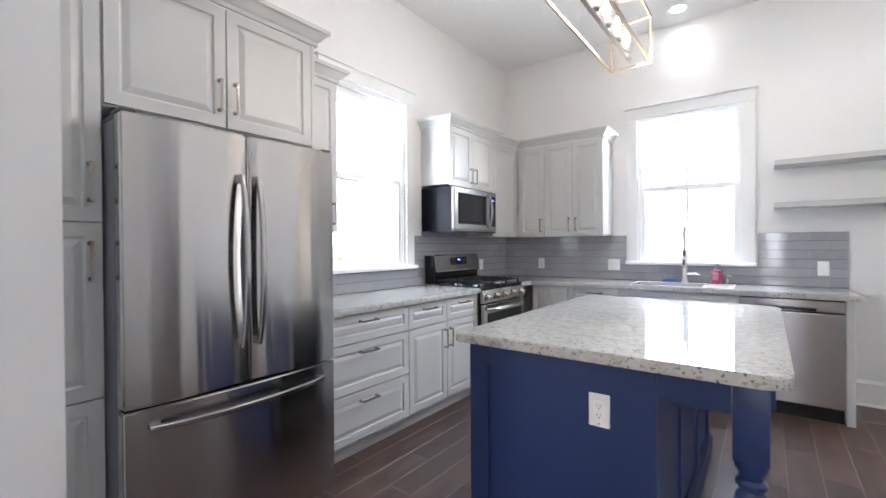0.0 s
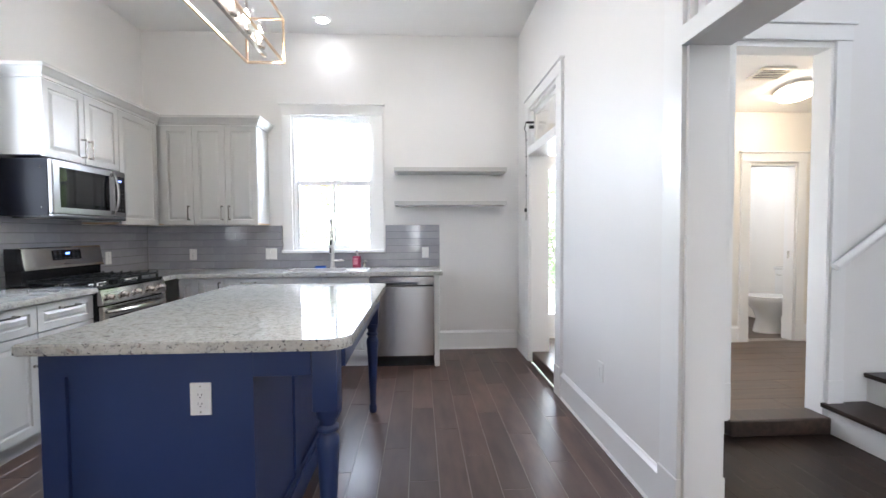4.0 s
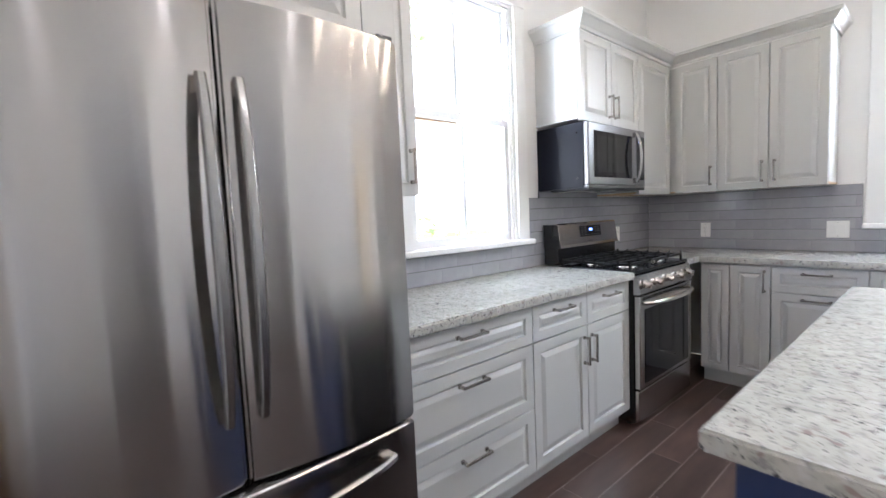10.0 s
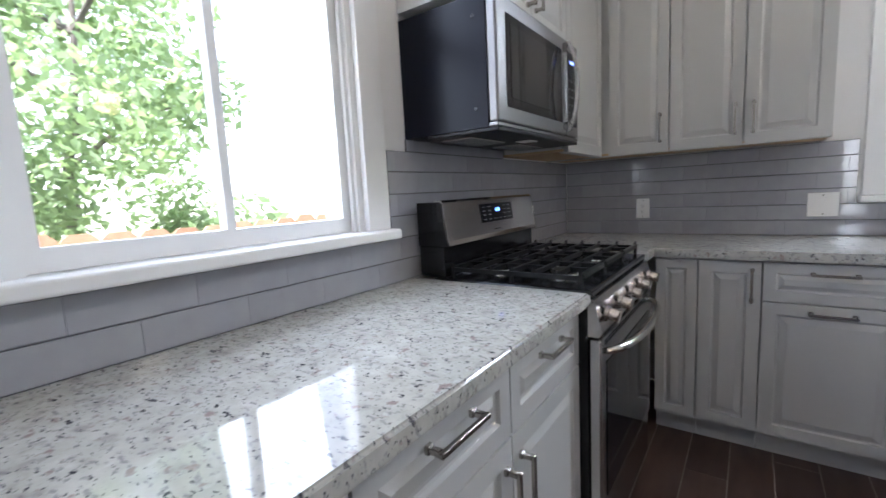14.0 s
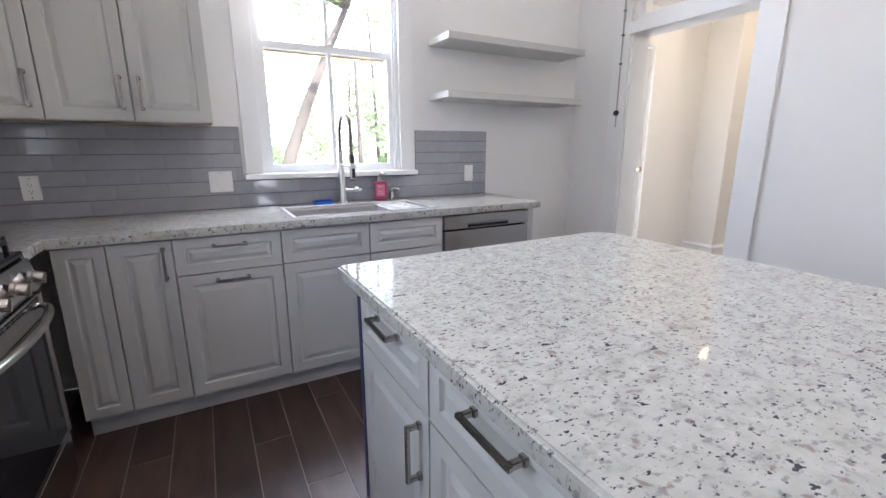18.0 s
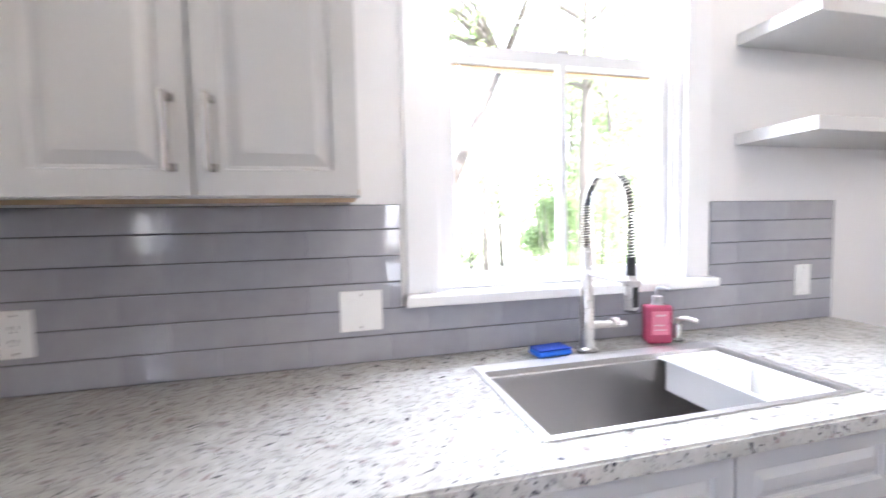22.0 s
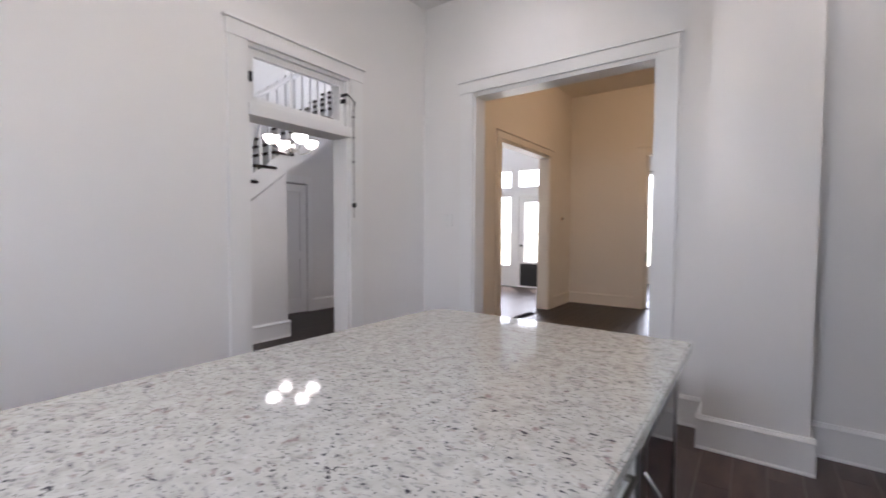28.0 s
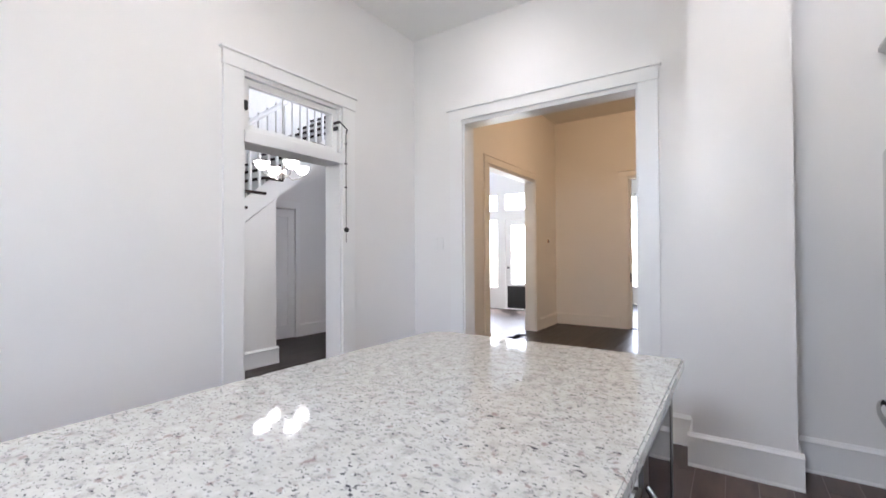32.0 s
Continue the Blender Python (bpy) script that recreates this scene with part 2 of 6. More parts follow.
def plank_mat(name, dark, lite, rough, grain=(26, 2.2, 26), tint=0.35, relief=0.03):
    m = mat(name, dark, rough)
    oi = nd(m, "ShaderNodeObjectInfo")
    gi = nd(m, "ShaderNodeNewGeometry")
    tc = nd(m, "ShaderNodeTexCoord")
    off = nd(m, "ShaderNodeVectorMath")
    off.operation = "ADD"
    comb = nd(m, "ShaderNodeCombineXYZ")
    k = nd(m, "ShaderNodeMath")
    k.operation = "MULTIPLY"
    k.inputs[1].default_value = 41.0
    both = nd(m, "ShaderNodeMath")
    both.operation = "ADD"
    ln(m, oi.outputs["Random"], both.inputs[0])
    ln(m, gi.outputs["Random Per Island"], both.inputs[1])
    ln(m, both.outputs[0], k.inputs[0])
    ln(m, k.outputs[0], comb.inputs[0])
    ln(m, k.outputs[0], comb.inputs[1])
    ln(m, tc.outputs["Object"], off.inputs[0])
    ln(m, comb.outputs[0], off.inputs[1])
    mp = nd(m, "ShaderNodeMapping")
    mp.inputs["Scale"].default_value = grain
    ln(m, off.outputs[0], mp.inputs["Vector"])
    g = noise_tex(m, mp.outputs["Vector"], 1.0, 3, 0.5)
    col = ramp(m, g, [(0.28, dark), (0.72, lite)])
    t = nd(m, "ShaderNodeMath")
    t.operation = "FRACT"
    ln(m, k.outputs[0], t.inputs[0])
    tone = ramp(m, t.outputs[0], [(0.0, (1 - tint,) * 3), (1.0, (1 + tint * 0.6, 1 + tint * 0.55, 1 + tint * 0.5))])
    ln(m, mixc(m, 1.0, col, tone, "MULTIPLY"), bsdf(m).inputs["Base Color"])
    ln(m, maprange(m, g, 0.3, 0.7, rough - 0.015, rough + 0.02), bsdf(m).inputs["Roughness"])
    bump(m, g, relief, 0.001)
    return m


M_PLANK = plank_mat("dark_wood_look_tile", (0.046, 0.027, 0.022), (0.112, 0.069, 0.056), 0.32, (13, 3.2, 13), 0.34, 0.02)
M_GROUT = painted("grey_grout", (0.26, 0.22, 0.205), 0.8, 120, 0.2, 0.1)
M_DARKWOOD = plank_mat("espresso_hardwood", (0.014, 0.009, 0.007), (0.034, 0.021, 0.016), 0.38)
bsdf(M_DARKWOOD).inputs["Specular IOR Level"].default_value = 0.22
M_LVP = plank_mat("brown_vinyl_plank", (0.042, 0.027, 0.018), (0.122, 0.080, 0.054), 0.36, (2.2, 26, 26), 0.22)


def tile_mat():
    m = mat("grey_glazed_tile", (0.31, 0.315, 0.345), 0.12)
    oi = nd(m, "ShaderNodeObjectInfo")
    gi = nd(m, "ShaderNodeNewGeometry")
    a = nd(m, "ShaderNodeMath")
    a.operation = "ADD"
    ln(m, oi.outputs["Random"], a.inputs[0])
    ln(m, gi.outputs["Random Per Island"], a.inputs[1])
    f = nd(m, "ShaderNodeMath")
    f.operation = "FRACT"
    ln(m, a.outputs[0], f.inputs[0])
    c = ramp(m, f.outputs[0], [(0.0, (0.315, 0.316, 0.345)), (1.0, (0.375, 0.378, 0.405))])
    v = coords(m)
    ln(m, mixc(m, 0.25, c, ramp(m, noise_tex(m, v, 14, 4), [(0.3, (0.25, 0.253, 0.28)), (0.7, (0.40, 0.405, 0.43))])), bsdf(m).inputs["Base Color"])
    ln(m, maprange(m, noise_tex(m, v, 11, 3), 0.3, 0.7, 0.045, 0.09), bsdf(m).inputs["Roughness"])
    bump(m, noise_tex(m, v, 16, 2), 0.08, 0.003)
    return m


M_TILE = tile_mat()
M_TILEGROUT = painted("tile_grout", (0.12, 0.12, 0.13), 0.8, 120, 0.2, 0.08)


def glass_mat():
    m = bpy.data.materials.new("window_glass")
    m.use_nodes = True
    n = m.node_tree.nodes
    n.clear()
    out = n.new("ShaderNodeOutputMaterial")
    mix = n.new("ShaderNodeMixShader")
    tr = n.new("ShaderNodeBsdfTransparent")
    gl = n.new("ShaderNodeBsdfGlossy")
    gl.inputs["Roughness"].default_value = 0.02
    lw = n.new("ShaderNodeLayerWeight")
    lw.inputs[0].default_value = 0.5
    pw = n.new("ShaderNodeMath")
    pw.operation = "POWER"
    pw.inputs[1].default_value = 4.0
    fr = n.new("ShaderNodeMath")
    fr.operation = "MULTIPLY_ADD"
    fr.inputs[1].default_value, fr.inputs[2].default_value = 0.5, 0.035
    l = m.node_tree.links
    l.new(lw.outputs["Facing"], pw.inputs[0])
    l.new(pw.outputs[0], fr.inputs[0])
    l.new(fr.outputs[0], mix.inputs[0])
    l.new(tr.outputs[0], mix.inputs[1])
    l.new(gl.outputs[0], mix.inputs[2])
    l.new(mix.outputs[0], out.inputs[0])
    return m


M_GLASS = glass_mat()


def emit_mat(name, color, strength):
    m = bpy.data.materials.new(name)
    m.use_nodes = True
    b = m.node_tree.nodes["Principled BSDF"]
    b.inputs["Base Color"].default_value = (0.8, 0.8, 0.8, 1)
    b.inputs["Emission Color"].default_value = (*color, 1)
    b.inputs["Emission Strength"].default_value = strength
    return m


M_BULB = emit_mat("lit_bulb", (1.0, 0.82, 0.60), 24)
M_CAN = emit_mat("lit_recessed_lens", (1.0, 0.96, 0.9), 6)
M_DOME = emit_mat("lit_frosted_dome", (1.0, 0.88, 0.66), 2.7)
M_SHADE = emit_mat("lit_frosted_shade", (1.0, 0.95, 0.88), 2.0)


# ---------------------------------------------------------------- mesh helpers
def bm_box(bm, x0, x1, y0, y1, z0, z1):
    v = [bm.verts.new(p) for p in ((x0, y0, z0), (x1, y0, z0), (x1, y1, z0), (x0, y1, z0), (x0, y0, z1), (x1, y0, z1), (x1, y1, z1), (x0, y1, z1))]
    return [bm.faces.new([v[i] for i in f]) for f in ((3, 2, 1, 0), (4, 5, 6, 7), (0, 1, 5, 4), (1, 2, 6, 5), (2, 3, 7, 6), (3, 0, 4, 7))]


def box(x0, x1, y0, y1, z0, z1, bevel=0.0, seg=2):
    bm = bmesh.new()
    bm_box(bm, min(x0, x1), max(x0, x1), min(y0, y1), max(y0, y1), min(z0, z1), max(z0, z1))
    if bevel:
        bmesh.ops.bevel(bm, geom=bm.edges[:], offset=bevel, segments=seg, affect="EDGES", profile=0.5)
    return bm


def boxes(*list_of):
    bm = bmesh.new()
    for b in list_of:
        bm_box(bm, *b)
    return bm


def mesh_of(name, bm, material, smooth=False):
    me = bpy.data.meshes.new(name)
    bmesh.ops.recalc_face_normals(bm, faces=bm.faces[:])
    bm.to_mesh(me)
    bm.free()
    me.materials.append(material)
    if smooth:
        for p in me.polygons:
            p.use_smooth = True
        me.set_sharp_from_angle(angle=radians(40))
    return me


def part(name, bm, material, parent, label="", smooth=False):
    ob = new(name, mesh_of(name, bm, material, smooth))
    ob.parent = parent
    if label:
        ob["label"] = label
    return ob


def share(name, mesh, parent, m):
    ob = new(name, mesh)
    ob.parent = parent
    ob.matrix_basis = m
    return ob


def thing(name, m, label, category, group="", kind=""):
    ob = new(name)
    ob.empty_display_size = 0.1
    ob.matrix_basis = m
    return tagged(ob, label, category, group, kind)


def struct(name, bm, material, label="", category=""):
    ob = new(name, mesh_of(name, bm, material))
    return tagged(ob, label, category, kind="structure")


def lathe(profile, n=24, bm=None, at=(0, 0, 0), axis="z"):
    """A turned solid from (radius, height) pairs."""
    bm = bm or bmesh.new()
    rings = []
    for r, h in profile:
        ring = []
        for i in range(n):
            a = 2 * math.pi * i / n
            p = (r * math.cos(a), r * math.sin(a), h)
            if axis == "x":
                p = (h, p[0], p[1])
            elif axis == "y":
                p = (p[0], h, p[1])
            ring.append(bm.verts.new(Vector(p) + Vector(at)))
        rings.append(ring)
    for a, b in zip(rings, rings[1:]):
        for i in range(n):
            bm.faces.new((a[i], a[(i + 1) % n], b[(i + 1) % n], b[i]))
    bm.faces.new(rings[0][::-1])
    bm.faces.new(rings[-1])
    return bm


def tube(points, r, n=10, bm=None, closed_ends=True):
    """A round tube along a list of points."""
    bm = bm or bmesh.new()
    pts = [Vector(p) for p in points]
    rings = []
    up = None
    for i, p in enumerate(pts):
        d = (pts[min(i + 1, len(pts) - 1)] - pts[max(i - 1, 0)]).normalized()
        if up is None:
            up = d.orthogonal().normalized()
        up = (up - d * up.dot(d)).normalized()
        side = d.cross(up)
        rad = r[i] if isinstance(r, (list, tuple)) else r
        rings.append([bm.verts.new(p + (up * math.cos(2 * math.pi * k / n) + side * math.sin(2 * math.pi * k / n)) * rad) for k in range(n)])
    for a, b in zip(rings, rings[1:]):
        for k in range(n):
            bm.faces.new((a[k], a[(k + 1) % n], b[(k + 1) % n], b[k]))
    if closed_ends:
        bm.faces.new(rings[0][::-1])
        bm.faces.new(rings[-1])
    return bm


def extrude_profile(profile, length, axis="x"):
    """A closed outline in two axes, drawn out along the third."""
    bm = bmesh.new()

    def place(a, b, t):
        return (t, a, b) if axis == "x" else (a, t, b) if axis == "y" else (a, b, t)
    f = [bm.verts.new(place(a, b, 0)) for a, b in profile]
    g = [bm.verts.new(place(a, b, length)) for a, b in profile]
    n = len(profile)
    for i in range(n):
        bm.faces.new((f[i], f[(i + 1) % n], g[(i + 1) % n], g[i]))
    bm.faces.new(f[::-1])
    bm.faces.new(g)
    return bm


def wall_bm(axis, f0, f1, a0, a1, z0, z1, holes):
    """A wall slab with openings. axis is the way it runs; f0..f1 its thickness; holes are (a0, a1, z0, z1)."""
    cuts = sorted({a0, a1, *[h[0] for h in holes], *[h[1] for h in holes]})
    bm = bmesh.new()
    for s, e in zip(cuts, cuts[1:]):
        mid = (s + e) / 2
        hs = sorted([(h[2], h[3]) for h in holes if h[0] < mid < h[1]])
        z = z0
        for h0, h1 in hs + [(z1, z1)]:
            if h0 > z:
                if axis == "x":
                    bm_box(bm, s, e, f0, f1, z, h0)
                else:
                    bm_box(bm, f0, f1, s, e, z, h0)
            z = h1
    return bm

# ---------------------------------------------------------------- plan (metres)
XR = 3.965           # right wall of the kitchen
YB = 0.225           # wall with the wide cased opening
YS = 5.00            # sink wall
HC = 3.40            # ceiling
WT = 0.16            # wall thickness
D1 = (3.651, 4.476)  # far doorway in the right wall
D2 = (1.188, 2.016)  # near doorway in the right wall
DH = 2.025           # door head
TR0, TR1 = 2.104, 2.462  # transom opening
OP = (1.931, 3.402)  # cased opening in the back wall
OPH = 2.503
WA = (2.335, 3.165)  # window over the left counter
WB = (1.522, 2.389)  # window over the sink
WZ0, WZ1 = 1.105, 2.54
CT = 0.915           # counter top

# ---------------------------------------------------------------- kitchen shell
struct("ceiling", box(-0.2, XR + 0.2, YB - 0.2, YS + 0.2, HC, HC + 0.15), M_CEIL, "flat white painted kitchen ceiling", "ceiling")
struct("wall_left", wall_bm("y", -WT, 0, YB - WT, YS, 0, HC, [(*WA, WZ0, WZ1)]), M_WALL, "white painted kitchen wall behind the range", "wall")
struct("wall_sink", wall_bm("x", YS, YS + WT, -WT, XR + WT, 0, HC, [(*WB, WZ0, WZ1)]), M_WALL, "white painted kitchen wall behind the sink", "wall")
struct("wall_right", wall_bm("y", XR, XR + WT, YB - WT, YS, 0, HC, [(*D1, 0, DH), (*D1, TR0, TR1), (*D2, 0, DH), (*D2, TR0, TR1)]), M_WALL, "white painted kitchen wall with two transom doorways", "wall")
struct("wall_back", wall_bm("x", YB - WT, YB, 0, XR, 0, HC, [(*OP, 0, OPH)]), M_WALL, "white painted wall with a wide cased opening", "wall")
PX0, PX1, PY = 1.090, 1.592, 0.520
struct("chimney_pier", box(PX0, PX1, YB, PY, 0, HC), M_WALL, "white painted chimney breast pier beside the pantry", "wall")
struct("floor_kitchen", box(0, XR, YB, YS, -0.12, -0.0012), M_GROUT, "dark wood-look tile floor with pale grout joints", "floor")
struct("ground", box(-500, 500, -500, 500, -0.9, -0.6), painted("pale_dry_lawn", (0.27, 0.28, 0.20), 0.9, 12, 0.3, 0.25), "pale sunlit lawn around the house", "ground")

# ---------------------------------------------------------------- cabinet work
def front_bm(w, h, t=0.020, rail=0.055):
    """A raised-panel door or drawer front: width w, height h, face towards -y, back at y = 0."""
    bm = bmesh.new()
    faces = bm_box(bm, 0, w, -t, 0, 0, h)
    f = faces[2]
    rail = min(rail, w * 0.28, h * 0.30)

    def inset(face, thick, depth):
        r = bmesh.ops.inset_region(bm, faces=[face], thickness=thick, depth=0, use_even_offset=True)
        for v in face.verts:
            v.co.y += depth
        return r
    inset(f, 0.003, 0.0)
    for v in f.verts:
        v.co.y -= 0.0
    inset(f, rail - 0.006, 0.0)
    inset(f, 0.004, 0.009)
    inset(f, 0.006, 0.001)
    inset(f, min(0.024, w * 0.1, h * 0.1), -0.0085)
    edge = [e for e in bm.edges if all(abs(v.co.y + t) < 1e-6 for v in e.verts) and all(v.co.x < 1e-6 or v.co.x > w - 1e-6 or v.co.z < 1e-6 or v.co.z > h - 1e-6 for v in e.verts)]
    bmesh.ops.bevel(bm, geom=edge, offset=0.0025, segments=2, affect="EDGES")
    return bm


def pull_mesh(length=0.145):
    """A squared bar pull along x with two stout feet, standing off towards -y."""
    bm = bmesh.new()
    for s in (-1, 1):
        x = s * (length / 2 - 0.008)
        bm_box(bm, x - 0.008, x + 0.008, -0.010, 0, -0.008, 0.008)
        bm_box(bm, x - 0.006, x + 0.006, -0.030, -0.010, -0.006, 0.006)
    bm_box(bm, -length / 2, length / 2, -0.038, -0.028, -0.0055, 0.0055)
    bmesh.ops.bevel(bm, geom=bm.edges[:], offset=0.0018, segments=2, affect="EDGES")
    return mesh_of("handle", bm, M_PULL, True)


PULL = pull_mesh()
PULL_UP = pose(0, 0, 0, 0, 90, 0)


def add_front(parent, name, x0, x1, z0, z1, depth, pull=None, material=None):
    """A door or drawer on the face at y = -depth, with its pull at (x, z, way)."""
    g = 0.0032
    d = part(name, front_bm(x1 - x0 - 2 * g, z1 - z0 - 2 * g), material or M_CAB, parent)
    d.location = (x0 + g, -depth, z0 + g)
    if pull:
        px, pz, way = pull
        h = share("handle", PULL, d, pose(px - x0 - g, -0.020, pz - z0 - g) @ (PULL_UP if way == "v" else Matrix()))
        h["label"] = "polished nickel bar pull"
    return d


def base_cabinet(m, w, label, fronts, depth=0.59, top=0.872, group="base cabinets", ends=(0, 0)):
    c = thing("base_cabinet", m, label, "cabinet", group)
    part("body", box(0.001, w - 0.001, -depth + 0.012, -0.012, 0.105, top), M_CAB, c)
    part("face_rail", box(0.006, w - 0.006, -depth, -depth + 0.0115, 0.106, 0.118), M_CAB, c)
    part("toe_kick", box(0.001, w - 0.001, -depth + 0.05, -0.02, 0, 0.105), M_CAB, c)
    for f in fronts:
        add_front(c, *f[:5], depth + 0.001, f[5] if len(f) > 5 else None)
    return c


def wall_cabinet(m, w, z0, z1, label, fronts, depth=0.31, group="wall cabinets", raw=True):
    c = thing("wall_cabinet", m, label, "cabinet", group)
    part("body", box(0.0006, w - 0.0006, -depth + (0.010 if raw else 0), -0.004, z0 + 0.018, z1), M_CAB, c)
    if raw:
        part("underside", boxes((0.0, w, -depth, -0.004, z0 + 0.006, z0 + 0.0175)), M_RAWWOOD, c, "bare plywood underside")
        part("light_rail", box(0, w, -depth - 0.001, -depth + 0.018, z0, z0 + 0.0055), M_CAB, c)
    for f in fronts:
        add_front(c, *f[:5], depth + 0.001, f[5] if len(f) > 5 else None)
    return c


LEFT = pose(0, 0, 0, 0, 0, 90)      # units on the left wall: local x runs along world y


def on_left(y, z=0.0):
    return Matrix.Translation((0, y, z)) @ LEFT


def on_sink(x, z=0.0):
    return Matrix.Translation((x, YS, z))


# left run: drawers, two-door cabinet
LY0, LY1, LY2, RG1 = 1.757, 2.52, 3.395, 4.145
MW0, MW1 = 3.385, 4.121
w = LY1 - LY0
base_cabinet(on_left(LY0), w, "grey three-drawer base cabinet beside the refrigerator", [
    ("drawer", 0, w, 0.70, 0.868, (w / 2, 0.825, "h")),
    ("drawer", 0, w, 0.405, 0.70, (w / 2, 0.640, "h")),
    ("drawer", 0, w, 0.11, 0.405, (w / 2, 0.345, "h"))])
w = LY2 - LY1
base_cabinet(on_left(LY1), w, "grey two-door base cabinet with two small drawers", [
    ("drawer", 0, w / 2, 0.70, 0.868, (w / 4, 0.825, "h")),
    ("drawer", w / 2, w, 0.70, 0.868, (3 * w / 4, 0.825, "h")),
    ("door", 0, w / 2, 0.11, 0.70, (w / 2 - 0.035, 0.575, "v")),
    ("door", w / 2, w, 0.11, 0.70, (w / 2 + 0.035, 0.575, "v"))])

# sink run
SX = (0.645, 0.82, 1.052, 1.50, 2.39, 3.012)
base_cabinet(on_sink(SX[0]), SX[1] - SX[0], "grey blind corner base cabinet with a narrow door", [("door", 0.0, SX[1] - SX[0], 0.11, 0.868)])
w = SX[2] - SX[1]
base_cabinet(on_sink(SX[1]), w, "narrow grey base cabinet with one tall door", [("door", 0, w, 0.11, 0.868, (w - 0.035, 0.765, "v"))])
w = SX[3] - SX[2]
base_cabinet(on_sink(SX[2]), w, "grey base cabinet with a drawer over a pull-out door", [
    ("drawer", 0, w, 0.70, 0.868, (w / 2, 0.825, "h")), ("door", 0, w, 0.11, 0.70, (w / 2, 0.665, "h"))])
w = SX[4] - SX[3]
c = base_cabinet(on_sink(SX[3]), w, "grey sink base cabinet with two doors", [
    ("false_drawer", 0, w / 2, 0.70, 0.868), ("false_drawer", w / 2, w, 0.70, 0.868),
    ("door", 0, w / 2, 0.11, 0.70, (w / 2 - 0.035, 0.575, "v")), ("door", w / 2, w, 0.11, 0.70, (w / 2 + 0.035, 0.575, "v"))], top=0.62)
tagged(new("end_panel", mesh_of("end_panel", box(SX[5], SX[5] + 0.045, YS - 0.615, YS - 0.004, 0, 0.873, 0.001), M_CAB)), "grey painted end panel beside the dishwasher", "panel")


# wall cabinets
def add_crown(parent, x0, x1, depth, z, left=False, right=False):
    """Crown along the face and returns on open ends."""
    e = 0.06
    a, b = x0 - (e if left else 0), x1 + (e if right else 0)
    bm = bmesh.new()
    prof = [(0.0, 0.0), (0.012, 0.0), (0.012, 0.02), (0.022, 0.028), (0.048, 0.058), (0.06, 0.064), (0.06, 0.085), (0.0, 0.085)]

    def ring(px, py, sx, sy):
        return [bm.verts.new((px + sx * o, py + sy * o, z + h)) for o, h in prof]
    rings = []
    if left:
        rings.append(ring(x0, -0.004, -1, 0))
    rings.append(ring(x0, -depth, -1 if left else 0, -1))
    rings.append(ring(x1, -depth, 1 if right else 0, -1))
    if right:
        rings.append(ring(x1, -0.004, 1, 0))
    n = len(prof)
    for p, q in zip(rings, rings[1:]):
        for i in range(n):
            bm.faces.new((p[i], p[(i + 1) % n], q[(i + 1) % n], q[i]))
    bm.faces.new(rings[0])
    bm.faces.new(rings[-1][::-1])
    return part("crown_moulding", bm, M_CAB, parent)


UZ0, UZ1, MZ1 = 1.37, 2.345, 1.812
UD = 0.315
w = MW1 - MW0
c = wall_cabinet(on_left(MW0), w, MZ1, UZ1, "grey two-door wall cabinet above the microwave", [
    ("door", 0.0, w / 2, MZ1 + 0.004, UZ1, (w / 2 - 0.035, MZ1 + 0.12, "v")), ("door", w / 2, w, MZ1 + 0.004, UZ1, (w / 2 + 0.035, MZ1 + 0.12, "v"))], raw=False)
add_crown(c, 0, w, UD + 0.02, UZ1, left=True)
w = YS - UD - MW1
c = wall_cabinet(on_left(MW1), w, UZ0, UZ1, "grey wall cabinet in the kitchen corner", [("door", 0.0, w - 0.03, UZ0, UZ1)])
add_crown(c, 0, w - 0.02, UD + 0.02, UZ1)
UX0, UX1, UX2 = 0.36, 0.655, 1.276
c = wall_cabinet(on_sink(0.0), UX1, UZ0, UZ1, "grey single-door wall cabinet over the backsplash", [("door", UX0, UX1, UZ0, UZ1, (UX1 - 0.04, UZ0 + 0.12, "v"))])
add_crown(c, UX0 - 0.025, UX1, UD + 0.02, UZ1)
w = UX2 - UX1
c = wall_cabinet(on_sink(UX1), w, UZ0, UZ1, "grey two-door wall cabinet beside the sink window", [
    ("door", 0.0, w / 2, UZ0, UZ1, (w / 2 - 0.035, UZ0 + 0.12, "v")), ("door", w / 2, w, UZ0, UZ1, (w / 2 + 0.035, UZ0 + 0.12, "v"))])
add_crown(c, 0, w, UD + 0.02, UZ1, right=True)
# between refrigerator and window
UAY0, UAY1 = 1.757, 2.158
w = UAY1 - UAY0
c = wall_cabinet(on_left(UAY0), w, UZ0, UZ1, "narrow grey wall cabinet between refrigerator and window", [("door", 0.0, w, UZ0, UZ1, (w - 0.04, UZ0 + 0.12, "v"))], depth=0.295)
add_crown(c, 0, w, 0.316, UZ1, right=True)
# over the refrigerator, with its tall side panel
FY0, FY1 = 0.83, 1.733
TZ = 2.35
w = FY1 - FY0
c = thing("refrigerator_cabinet", on_left(FY0), "grey two-door cabinet bridging over the refrigerator", "cabinet", "wall cabinets")
part("body", box(0, w, -0.61, -0.004, 1.805, TZ), M_CAB, c)
add_front(c, "door", 0, w / 2, 1.81, TZ, 0.611, (w / 2 - 0.035, 1.95, "v"))
add_front(c, "door", w / 2, w, 1.81, TZ, 0.611, (w / 2 + 0.035, 1.95, "v"))
add_crown(c, -0.0, w + 0.022, 0.632, TZ, right=True)
part("side_panel", box(w + 0.001, w + 0.022, -0.63, -0.004, 0, TZ), M_CAB, c)
